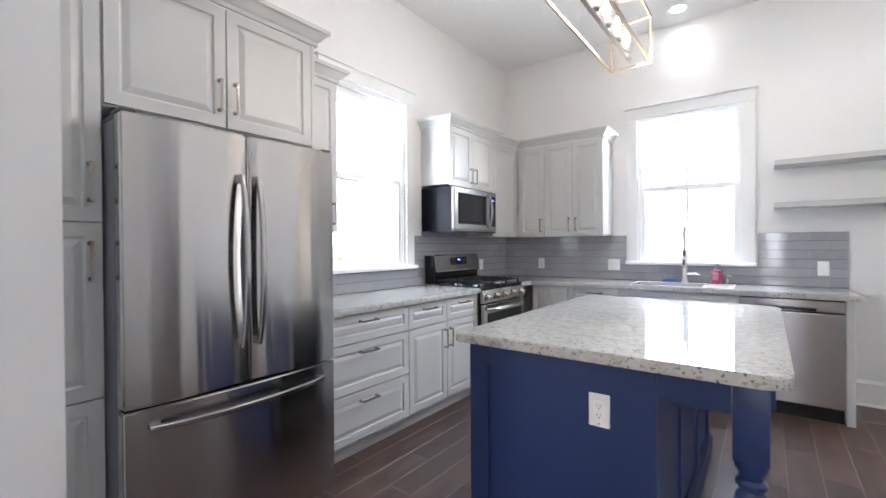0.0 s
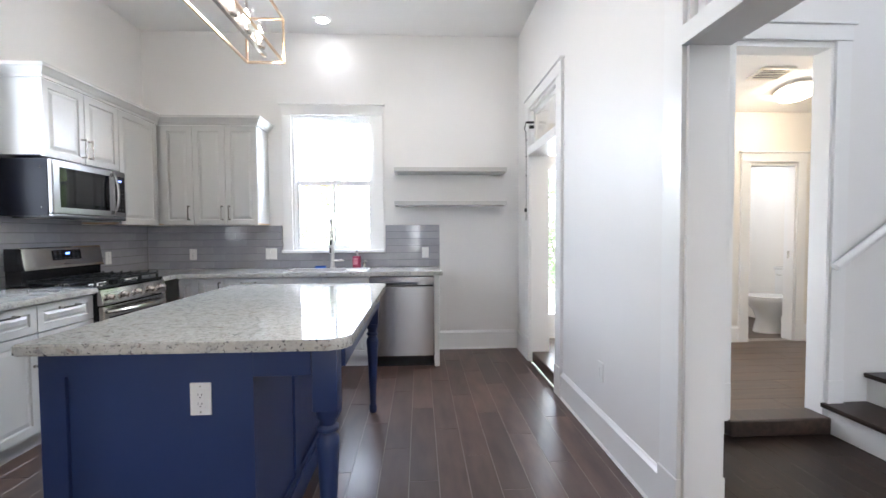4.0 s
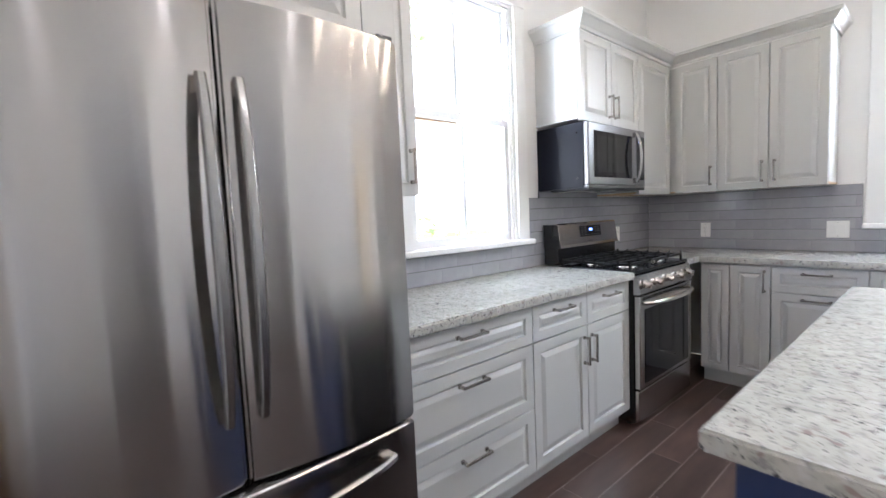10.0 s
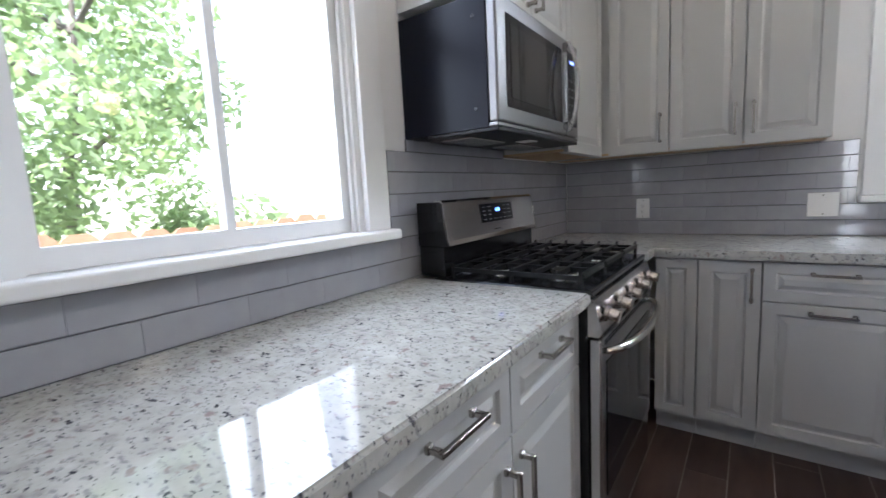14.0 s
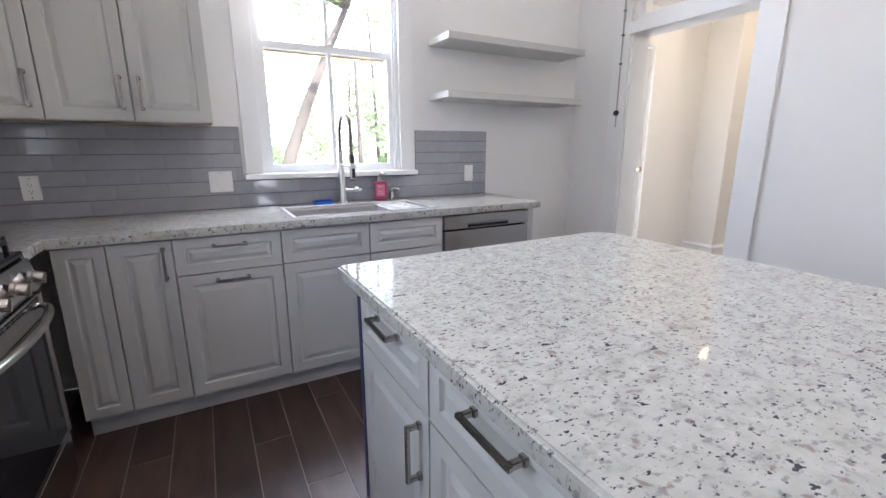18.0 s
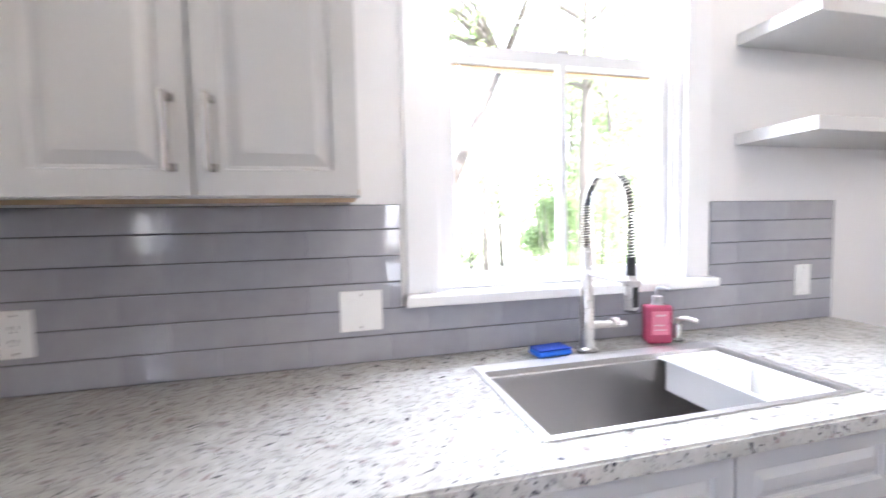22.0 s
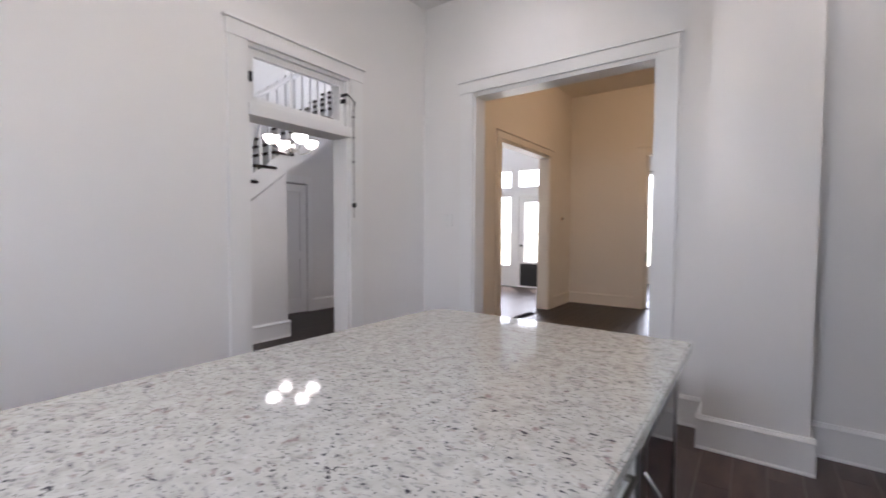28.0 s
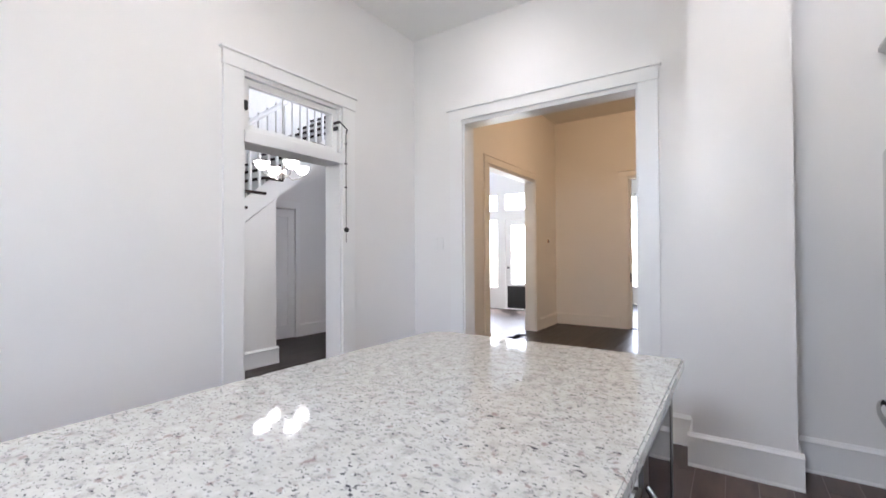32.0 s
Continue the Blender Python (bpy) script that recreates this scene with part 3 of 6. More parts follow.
# pantry
PN0 = YB + 0.012
w = FY0 - 0.004 - PN0
c = thing("pantry_cabinet", on_left(PN0), "tall grey pantry cabinet with stacked raised-panel doors", "cabinet")
part("body", box(0, w, -0.61, -0.004, 0.105, TZ), M_CAB, c)
part("toe_kick", box(0.001, w - 0.001, -0.56, -0.02, 0, 0.105), M_CAB, c)
add_front(c, "door", 0, w, 0.11, 0.73, 0.611)
add_front(c, "door", 0, w, 0.73, 1.37, 0.611, (w - 0.04, 1.23, "v"))
add_front(c, "door", 0, w, 1.37, TZ, 0.611, (w - 0.04, 1.515, "v"))
add_crown(c, 0, w, 0.632, TZ)


# ---------------------------------------------------------------- counters
def slab_bm(outline, z0, z1, bevel=0.006):
    bm = bmesh.new()
    a = [bm.verts.new((x, y, z0)) for x, y in outline]
    b = [bm.verts.new((x, y, z1)) for x, y in outline]
    n = len(outline)
    bm.faces.new(a[::-1])
    top = bm.faces.new(b)
    for i in range(n):
        bm.faces.new((a[i], a[(i + 1) % n], b[(i + 1) % n], b[i]))
    if bevel:
        bmesh.ops.bevel(bm, geom=[e for e in bm.edges if abs(e.verts[0].co.z - e.verts[1].co.z) < 1e-6], offset=bevel, segments=3, affect="EDGES")
    return bm


def corner_arc(cx, cy, r, a0, a1, n=8):
    return [(cx + r * math.cos(radians(a0 + (a1 - a0) * i / n)), cy + r * math.sin(radians(a0 + (a1 - a0) * i / n))) for i in range(n + 1)]


tagged(new("countertop", mesh_of("countertop", slab_bm([(0.001, LY0), (0.645, LY0), (0.645, LY2 - 0.002), (0.001, LY2 - 0.002)], 0.875, CT), M_GRANITE)), "speckled grey and white granite countertop with a polished edge", "countertop", "countertops")
SK = (1.588, 2.340, YS - 0.550, YS - 0.198)
YF = YS - 0.645
SC = (SK[0] - 0.006, SK[1] + 0.006, SK[2] - 0.006, SK[3] + 0.006)
pieces = [(0.001, SC[0], YF, YS - 0.001), (SC[1], 3.09, YF, YS - 0.001), (SC[0], SC[1], YF, SC[2]), (SC[0], SC[1], SC[3], YS - 0.001), (0.001, 0.645, RG1 + 0.002, YF)]
xs = sorted({p for b in pieces for p in b[:2]})
ys = sorted({p for b in pieces for p in b[2:]})
bm = bmesh.new()
grid = {}


def vert(x, y, z):
    return grid.setdefault((x, y, z), bm.verts.new((x, y, z)) if (x, y, z) not in grid else grid[(x, y, z)])


cells = {(i, j) for i in range(len(xs) - 1) for j in range(len(ys) - 1) if any(b[0] <= (xs[i] + xs[i + 1]) / 2 <= b[1] and b[2] <= (ys[j] + ys[j + 1]) / 2 <= b[3] for b in pieces)}
for i, j in cells:
    q = [(xs[i], ys[j]), (xs[i + 1], ys[j]), (xs[i + 1], ys[j + 1]), (xs[i], ys[j + 1])]
    bm.faces.new([vert(x, y, CT) for x, y in q])
    bm.faces.new([vert(x, y, 0.875) for x, y in q[::-1]])
    for (di, dj), (a, b) in zip(((0, -1), (1, 0), (0, 1), (-1, 0)), ((0, 1), (1, 2), (2, 3), (3, 0))):
        if (i + di, j + dj) not in cells:
            bm.faces.new([vert(*q[a], 0.875), vert(*q[b], 0.875), vert(*q[b], CT), vert(*q[a], CT)])
bm.normal_update()
rim = [e for e in bm.edges if len(e.link_faces) == 2 and abs(abs(e.link_faces[0].normal.z) - abs(e.link_faces[1].normal.z)) > 0.5]
bmesh.ops.bevel(bm, geom=rim, offset=0.005, segments=2, affect="EDGES")
tagged(new("countertop", mesh_of("countertop", bm, M_GRANITE)), "speckled granite countertop running along the sink wall and corner", "countertop", "countertops")

# ---------------------------------------------------------------- refrigerator
def bowed_bm(w, h, t, bow, n=10, bev=0.008):
    """A door w wide and h high whose face bulges towards -y."""
    prof = [(0, 0)]
    for i in range(n + 1):
        s = i / n
        edge = 1 - (2 * s - 1) ** 2
        prof.append((s * w, -t - bow * edge))
    prof.append((w, 0))
    bm = bmesh.new()
    a = [bm.verts.new((x, y, 0)) for x, y in prof]
    b = [bm.verts.new((x, y, h)) for x, y in prof]
    m = len(prof)
    bm.faces.new(a)
    bm.faces.new(b[::-1])
    for i in range(m):
        bm.faces.new((a[i], b[i], b[(i + 1) % m], a[(i + 1) % m]))
    bmesh.ops.recalc_face_normals(bm, faces=bm.faces[:])
    sharp = [e for e in bm.edges if len(e.link_faces) == 2 and e.calc_face_angle() > radians(50)]
    bmesh.ops.bevel(bm, geom=sharp, offset=bev, segments=3, affect="EDGES")
    return bm


def bar_arc(p0, p1, out, r=0.012, n=14, ends=0.03):
    """A bowed bar handle from p0 to p1 swelling along the vector out."""
    p0, p1, out = Vector(p0), Vector(p1), Vector(out)
    pts, rad = [], []
    for i in range(n + 1):
        s = i / n
        k = (4 * s * (1 - s)) ** 0.55
        pts.append(p0.lerp(p1, s) + out * k)
        rad.append(r * (0.72 + 0.28 * k))
    return tube(pts, rad, 10)


def strap_handle(length, wide, out, n=18):
    """A flat bowed strap along z, back towards y = 0, with a stand-off post at each end."""
    bm = bmesh.new()
    rings = []
    for i in range(n + 1):
        s = i / n
        z = length * s
        y = -0.022 - (out - 0.022) * (4 * s * (1 - s)) ** 0.8
        hw = wide / 2 * (0.80 + 0.20 * math.sin(math.pi * s))
        rings.append([bm.verts.new(p) for p in ((-hw, y + 0.006, z), (-hw * 0.9, y - 0.001, z), (-hw * 0.5, y - 0.006, z), (hw * 0.5, y - 0.006, z), (hw * 0.9, y - 0.001, z), (hw, y + 0.006, z))])
    for a, b in zip(rings, rings[1:]):
        for k in range(6):
            bm.faces.new((a[k], a[(k + 1) % 6], b[(k + 1) % 6], b[k]))
    bm.faces.new(rings[0][::-1])
    bm.faces.new(rings[-1])
    for z0, z1 in ((0.004, 0.036), (length - 0.036, length - 0.004)):
        bm_box(bm, -wide * 0.36, wide * 0.36, -0.019, 0.0, z0, z1)
    return bm


def refrigerator():
    w = 0.904
    f = thing("refrigerator", on_left(0.827), "stainless steel french-door refrigerator with a bottom freezer drawer", "refrigerator")
    part("body", box(0.004, w - 0.004, -0.735, -0.03, 0.03, 1.735, 0.006), M_STEELDARK, f, "dark grey painted cabinet sides")
    part("top_cap", box(0.006, w - 0.006, -0.735, -0.05, 1.7355, 1.752, 0.003), M_FRIDGECAP, f, "darker grey plastic top cap")
    part("gasket", box(0.012, w - 0.012, -0.749, -0.7355, 0.06, 1.73), M_BLACK, f, "black door gasket")
    part("base_grille", box(0.03, w - 0.03, -0.70, -0.67, 0.0, 0.029), M_BLACK, f)
    h = w / 2 - 0.003
    for i, x in enumerate((0.0, w / 2 + 0.003)):
        d = part("door", bowed_bm(h, 1.040, 0.055, 0.020), M_STEEL, f, smooth=True)
        d.location = (x, -0.750, 0.710)
        hx = h - 0.032 if i == 0 else 0.032
        hd = part("handle", strap_handle(0.72, 0.027, 0.064), M_HANDLE, d, "bowed stainless strap handle", True)
        hd.location = (hx, -0.0585, 0.150)
    d = part("freezer_drawer", bowed_bm(w, 0.640, 0.055, 0.028, 16), M_STEEL, f, smooth=True)
    d.location = (0, -0.750, 0.062)
    hd = part("handle", strap_handle(0.74, 0.027, 0.082), M_HANDLE, d, "bowed stainless strap handle", True)
    hd.matrix_basis = pose(0.074, -0.063, 0.575, 0, 90, 0)
    for x in (0.03, w - 0.03):
        hc = part("hinge_cover", box(x - 0.025, x + 0.025, -0.795, -0.70, 1.7525, 1.766, 0.005), M_FRIDGECAP, f)
        part("hinge_pin", lathe([(0.010, 1.7505), (0.010, 1.7524)], 12, at=(x, -0.775, 0)), M_CHROME, hc)
    return f


refrigerator()


# ---------------------------------------------------------------- range
def gas_range():
    w = RG1 - LY2 - 0.006
    r = thing("gas_range", on_left(LY2 + 0.003), "stainless steel gas range with black cast iron grates", "range")
    part("body", box(0, w, -0.635, -0.03, 0.03, 0.895), M_BLACK, r, "black enamel side panels")
    for x in (0.05, w - 0.05):
        for y in (-0.58, -0.1):
            part("foot", lathe([(0.018, 0), (0.018, 0.0295)], 10, at=(x, y, 0)), M_BLACKMAT, r)
    part("storage_drawer", box(0.004, w - 0.004, -0.665, -0.636, 0.045, 0.225, 0.006), M_STEEL, r)
    d = part("oven_door", box(0.004, w - 0.004, -0.672, -0.636, 0.235, 0.775, 0.006), M_STEEL, r)
    part("window", box(0.060, w - 0.060, -0.6745, -0.6725, 0.262, 0.695, 0.001), M_BLACKGLASS, d, "black glass oven window")
    part("handle", bar_arc((0.04, -0.675, 0.735), (w - 0.04, -0.675, 0.735), (0, -0.062, 0), 0.0145, 16), M_CHROME, d, "bowed tubular door handle", True)
    bm = bmesh.new()
    for i in range(16):
        x = 0.06 + (w - 0.12) * i / 15
        bm_box(bm, x - 0.016, x + 0.012, -0.6742, -0.6725, 0.752, 0.757)
        bm_box(bm, x - 0.016, x + 0.012, -0.6742, -0.6725, 0.762, 0.767)
    part("door_vent", bm, M_BLACK, d, "row of black vent slots")
    part("control_panel", extrude_profile([(-0.636, 0.785), (-0.668, 0.785), (-0.676, 0.80), (-0.655, 0.893), (-0.636, 0.897)], w, "x"), M_STEEL, r)
    for i in range(5):
        x = w * (0.09 + 0.205 * i)
        bm = lathe([(0.024, 0.0), (0.024, 0.010), (0.019, 0.013), (0.0185, 0.034), (0.016, 0.038), (0.002, 0.038)], 20)
        bm_box(bm, -0.005, 0.005, -0.0175, 0.0175, 0.034, 0.044)
        k = part("knob", bm, M_KNOB, r, "metal burner knob", True)
        k.matrix_basis = pose(x, -0.668, 0.842, 100, 0, 0)
    part("cooktop", box(0, w, -0.648, -0.14, 0.8975, 0.920, 0.007), M_BLACK, r, "glossy black cooktop")
    for bx, by, br in ((0.19, -0.50, 0.050), (0.19, -0.27, 0.038), (w - 0.19, -0.50, 0.050), (w - 0.19, -0.27, 0.034), (w / 2, -0.385, 0.044)):
        b = part("burner", lathe([(br + 0.014, 0.9205), (br + 0.012, 0.927), (br, 0.929), (br, 0.934)], 24, at=(bx, by, 0)), M_CHROME, r, "bright burner ring", True)
        part("burner_cap", lathe([(br * 0.8, 0.9345), (br * 0.85, 0.938), (br * 0.8, 0.944), (br * 0.2, 0.946)], 24, at=(bx, by, 0)), M_BLACKMAT, b, "", True)
    bars = [-0.612 + 0.0745 * i for i in range(7)]
    for x0, x1 in ((0.012, w / 3 - 0.003), (w / 3 + 0.003, 2 * w / 3 - 0.003), (2 * w / 3 + 0.003, w - 0.012)):
        bm = bmesh.new()
        zt0, zt1 = 0.948, 0.962
        for x in (x0, x1 - 0.010):
            bm_box(bm, x, x + 0.010, bars[0] - 0.005, bars[-1] + 0.005, zt0 - 0.004, zt1 - 0.004)
        for i, y in enumerate(bars):
            wide = 0.0075 if i in (0, 6) else 0.0055
            bm_box(bm, x0 + 0.0101, x1 - 0.0101, y - wide, y + wide, zt0, zt1 + (0.002 if i % 2 else 0))
            for x, sg in ((x0, 1), (x1, -1)):
                tip = [bm.verts.new(p) for p in ((x, y - 0.005, zt1 - 0.0039), (x, y + 0.005, zt1 - 0.0039), (x + sg * 0.018, y + 0.005, zt1 + 0.0021), (x + sg * 0.018, y - 0.005, zt1 + 0.0021), (x - sg * 0.001, y - 0.004, zt1 + 0.011), (x - sg * 0.001, y + 0.004, zt1 + 0.011))]
                for q in ((0, 1, 2, 3), (0, 4, 5, 1), (4, 3, 2, 5), (0, 3, 4), (1, 5, 2)):
                    bm.faces.new([tip[j] for j in q])
        xm = (x0 + x1) / 2
        for ya, yb in ((bars[0] + 0.008, bars[1] - 0.006), (bars[2] + 0.006, bars[3] - 0.006), (bars[3] + 0.006, bars[4] - 0.006), (bars[5] + 0.006, bars[6] - 0.008)):
            bm_box(bm, xm - 0.005, xm + 0.005, ya, yb, zt0, zt1)
        for x in (x0, x1 - 0.012):
            for y in (bars[0] - 0.006, bars[3] - 0.006, bars[6] - 0.006):
                bm_box(bm, x, x + 0.012, y, y + 0.012, 0.9205, zt0 - 0.0042)
        part("grate", bm, M_BLACKMAT, r, "black cast iron grate")
    vent_ = bmesh.new()
    for k in range(2):
        for i in range(3):
            xa = w * (0.13 + 0.40 * k)
            bm_box(vent_, xa, xa + w * 0.30, -0.155 - i * 0.010, -0.150 - i * 0.010, 0.9205, 0.9235)
    part("rear_vent", vent_, M_STEELDARK, r, "grey ribs of the rear oven vent")
    part("back_riser", box(0.004, w - 0.004, -0.138, -0.03, 0.9205, 1.03, 0.004), M_BLACK, r)
    part("backguard_core", extrude_profile([(-0.03, 1.031), (-0.160, 1.031), (-0.152, 1.05), (-0.134, 1.178), (-0.124, 1.186), (-0.03, 1.186)], w, "x"), M_BLACK, r, "black backguard housing")
    g = part("backguard", extrude_profile([(-0.1605, 1.034), (-0.1655, 1.034), (-0.158, 1.050), (-0.139, 1.184), (-0.130, 1.192), (-0.100, 1.192), (-0.100, 1.1865), (-0.125, 1.1865), (-0.1345, 1.178), (-0.1525, 1.05)], w - 0.012, "x"), M_STEEL, r, "slanted stainless backguard")
    g.location.x = 0.006
    sl = pose(-0.006, -0.1487, 1.117, -8.1, 0, 0)
    disp = part("display", box(w * 0.335, w * 0.69, -0.0035, 0.0035, -0.024, 0.050, 0.001), M_BLACKGLASS, g, "black glass control display")
    disp.matrix_basis = sl
    m_led = emit_mat("blue_clock_led", (0.08, 0.22, 1.0), 1.1)
    bm = bmesh.new()
    for k in range(3):
        bm_box(bm, w * 0.49 + k * 0.013, w * 0.49 + k * 0.013 + 0.009, -0.0048, -0.0042, 0.016, 0.030)
    c = part("clock_digits", bm, m_led, disp, "glowing blue clock digits")
    mark = mesh_of("button_mark", box(0, 0.022, -0.0047, -0.0042, 0, 0.003), mat("grey_button_print", (0.13, 0.13, 0.13), 0.4))
    for k in range(6):
        for q in (-0.014, 0.004, 0.020, 0.036):
            if k not in (2, 3) or q < 0:
                share("button_mark", mark, disp, pose(w * (0.35 + 0.056 * k), 0, q))
    part("badge", box(w * 0.46, w * 0.53, -0.0465, -0.0455, 0.0, 0.004), M_BLACK, g).matrix_basis = pose(-0.006, -0.1127, 1.054, -8.1, 0, 0)
    return r


gas_range()


# ---------------------------------------------------------------- microwave
def microwave():
    w = MW1 - MW0 - 0.006
    m = thing("microwave", on_left(MW0 + 0.003), "stainless over-the-range microwave with black side panels", "microwave")
    z0, z1 = 1.412, 1.806
    xd = 0.342
    part("body", box(0, w, -xd, -0.004, z0, z1), mat("navy_black_painted_steel", (0.006, 0.007, 0.013), 0.30, spec=0.12), m, "black painted steel casing")
    part("bottom_pan", box(0.002, w - 0.002, -xd - 0.034, -0.10, z0 - 0.014, z0 - 0.0005, 0.004), M_BLACKMAT, m, "black vented bottom pan")
    for x0, x1 in ((0.06, w * 0.42), (w * 0.58, w - 0.06)):
        fl = part("grease_filter", box(x0, x1, -0.24, -0.12, z0 - 0.018, z0 - 0.0145, 0.001), M_STEELH, m, "aluminium mesh grease filter")
        bars = bmesh.new()
        for i in range(8):
            y = -0.232 + i * 0.0146
            bm_box(bars, x0 + 0.006, x1 - 0.006, y, y + 0.004, z0 - 0.0195, z0 - 0.0181)
        part("mesh", bars, M_STEELDARK, fl)
    part("lamp_lens", box(w * 0.45, w * 0.55, -0.33, -0.27, z0 - 0.017, z0 - 0.0145, 0.001), M_WHITEPL, m, "clouded task lamp lens")
    d = part("door", box(0, w * 0.80, -xd - 0.036, -xd - 0.001, z0 + 0.014, z1 - 0.002, 0.007), M_STEELDIM, m)
    part("lower_trim", box(0, w, -xd - 0.034, -xd - 0.001, z0 - 0.0, z0 + 0.0125, 0.003), M_STEELDIM, m, "stainless lower trim")
    cp = part("control_panel", box(w * 0.803, w, -xd - 0.036, -xd - 0.001, z0 + 0.014, z1 - 0.002, 0.007), M_STEELDIM, m)
    fx = -xd - 0.0365
    part("window_frame", box(0.060, w * 0.735, fx - 0.0014, fx, z0 + 0.062, z1 - 0.052, 0.0006), M_BLACKGLASS, d, "glossy black window surround")
    part("window", box(0.088, w * 0.665, fx - 0.0026, fx - 0.0015, z0 + 0.092, z1 - 0.080, 0.0005), mat("smoked_door_glass", (0.016, 0.016, 0.017), 0.04, spec=0.5), d, "smoked glass window")
    part("control_strip", box(w * 0.825, w * 0.975, fx - 0.0014, fx, z0 + 0.055, z1 - 0.045, 0.0006), M_BLACKGLASS, cp, "black glass control strip")
    part("clock", box(w * 0.86, w * 0.925, fx - 0.002, fx - 0.0015, z1 - 0.088, z1 - 0.076), emit_mat("dim_clock", (0.1, 0.2, 0.9), 0.6), cp)
    key = mesh_of("key", box(0, 0.014, -0.0006, 0, 0, 0.005), mat("grey_key_print", (0.10, 0.10, 0.10), 0.4))
    for r_ in range(6):
        for q in range(3):
            share("key", key, cp, pose(w * (0.838 + 0.045 * q), fx - 0.0015, z0 + 0.075 + r_ * 0.032))
    hd = part("handle", strap_handle(z1 - z0 - 0.05, 0.024, 0.058, 16), M_HANDLE, d, "bowed stainless strap handle", True)
    hd.location = (w * 0.765, fx + 0.0005, z0 + 0.028)
    for z in (z0 + 0.06, z1 - 0.06):
        part("screw", lathe([(0.007, 0), (0.006, 0.002)], 10, at=(0, 0, 0)), M_BLACK, m).matrix_basis = pose(0.0, -0.30, z, 0, -90, 0)
    return m


microwave()


# ---------------------------------------------------------------- dishwasher
def dishwasher():
    x0, x1 = SX[4] + 0.003, SX[5] - 0.003
    w = x1 - x0
    d = thing("dishwasher", on_sink(x0), "stainless steel dishwasher with a recessed top handle", "dishwasher")
    part("body", box(0.004, w - 0.004, -0.58, -0.05, 0.0, 0.868), M_BLACK, d)
    dr = part("door", box(0, w, -0.625, -0.581, 0.105, 0.775, 0.006), M_DISHWASHER, d)
    part("control_panel", box(0, w, -0.625, -0.581, 0.782, 0.866, 0.005), M_DISHWASHER, d)
    # no real recess: a flat black plate gives the pocket's shade as colour
    part("pocket_handle", box(0.16, w - 0.16, -0.6275, -0.6255, 0.79, 0.815, 0.0008), M_BLACK, d, "flat black plate standing for the shaded grip recess")
    part("grip_bar", box(0.155, w - 0.155, -0.634, -0.6278, 0.808, 0.816, 0.002), M_STEELDARK, d)
    return d


dishwasher()


# ---------------------------------------------------------------- island
IX0, IX1, IY0, IY1 = 1.525, 2.630, 1.785, 3.455
BX0, BX1, BY0, BY1 = 1.565, 2.285, 1.838, 3.405


def framed_panel(parent, m, w, h, stile=0.075, top=0.075, bottom=0.13, mids=(), boards=True, t=0.022):
    """A frame-and-panel face towards -y: stiles, rails and beaded boards behind."""
    g = part("panel_frame", wall_bm("x", -t, 0, 0, w, 0, h, [(a, b, bottom, h - top) for a, b in zip([stile, *[q + stile / 2 for q in mids]], [*[q - stile / 2 for q in mids], w - stile])]), M_BLUE, parent)
    g.matrix_basis = m
    n = len(mids) + 1
    bw = (w - 2 * stile) / n
    for i in range(n):
        b = part("board", box(stile + i * bw + 0.0008, stile + (i + 1) * bw - 0.0008, -0.010, -0.0005, bottom, h - top, 0.0012, 1), M_BLUE, parent)
        b.matrix_basis = m
    return g


def island():
    s = thing("kitchen_island", Matrix(), "navy blue painted kitchen island base with turned legs", "island")
    part("body", box(BX0 + 0.02, BX1 - 0.024, BY0 + 0.024, BY1 - 0.024, 0.10, 0.874), M_BLUE, s)
    part("plinth", box(BX0 + 0.06, BX1 - 0.03, BY0 + 0.03, BY1 - 0.03, 0, 0.0995), M_BLUE, s)
    wx, wy = BX1 - BX0, BY1 - BY0
    framed_panel(s, pose(BX0, BY0 + 0.022, 0), wx, 0.874, 0.085, 0.085, 0.14)
    framed_panel(s, pose(BX1, BY1 - 0.022, 0, 0, 0, 180), wx, 0.874, 0.085, 0.085, 0.14)
    framed_panel(s, pose(BX1 - 0.022, BY0 + 0.023, 0, 0, 0, 90), wy - 0.046, 0.874, 0.07, 0.085, 0.14, (wy / 3 - 0.02, 2 * wy / 3 - 0.02))
    for a in ((BX0 + 0.0, BX1 + 0.014, BY0 - 0.014, BY0 - 0.0005), (BX0, BX1 + 0.014, BY1 + 0.0005, BY1 + 0.014), (BX1 + 0.0005, BX1 + 0.014, BY0, BY1)):
        part("base_moulding", box(*a, 0, 0.11, 0.004), M_BLUE, s)
    # apron under the overhang
    part("apron", box(BX1 + 0.0005, IX1 - 0.145, BY0, BY0 + 0.02, 0.775, 0.874), M_BLUE, s)
    part("apron", box(BX1 + 0.0005, IX1 - 0.145, BY1 - 0.02, BY1, 0.775, 0.874), M_BLUE, s)
    part("apron", box(IX1 - 0.06, IX1 - 0.04, BY0 + 0.1, BY1 - 0.1, 0.775, 0.874), M_BLUE, s)
    for y in (BY0 + 0.045, BY1 - 0.045):
        x = IX1 - 0.098
        bm = box(x - 0.045, x + 0.045, y - 0.045, y + 0.045, 0.64, 0.874, 0.003)
        lathe([(0.020, 0.0), (0.026, 0.012), (0.026, 0.05), (0.020, 0.062), (0.021, 0.075), (0.031, 0.30), (0.036, 0.42), (0.040, 0.47), (0.043, 0.505), (0.040, 0.53), (0.030, 0.545),
               (0.030, 0.552), (0.040, 0.560), (0.040, 0.572), (0.030, 0.582), (0.032, 0.598), (0.042, 0.612), (0.044, 0.628), (0.044, 0.6399)], 24, bm, (x, y, 0))
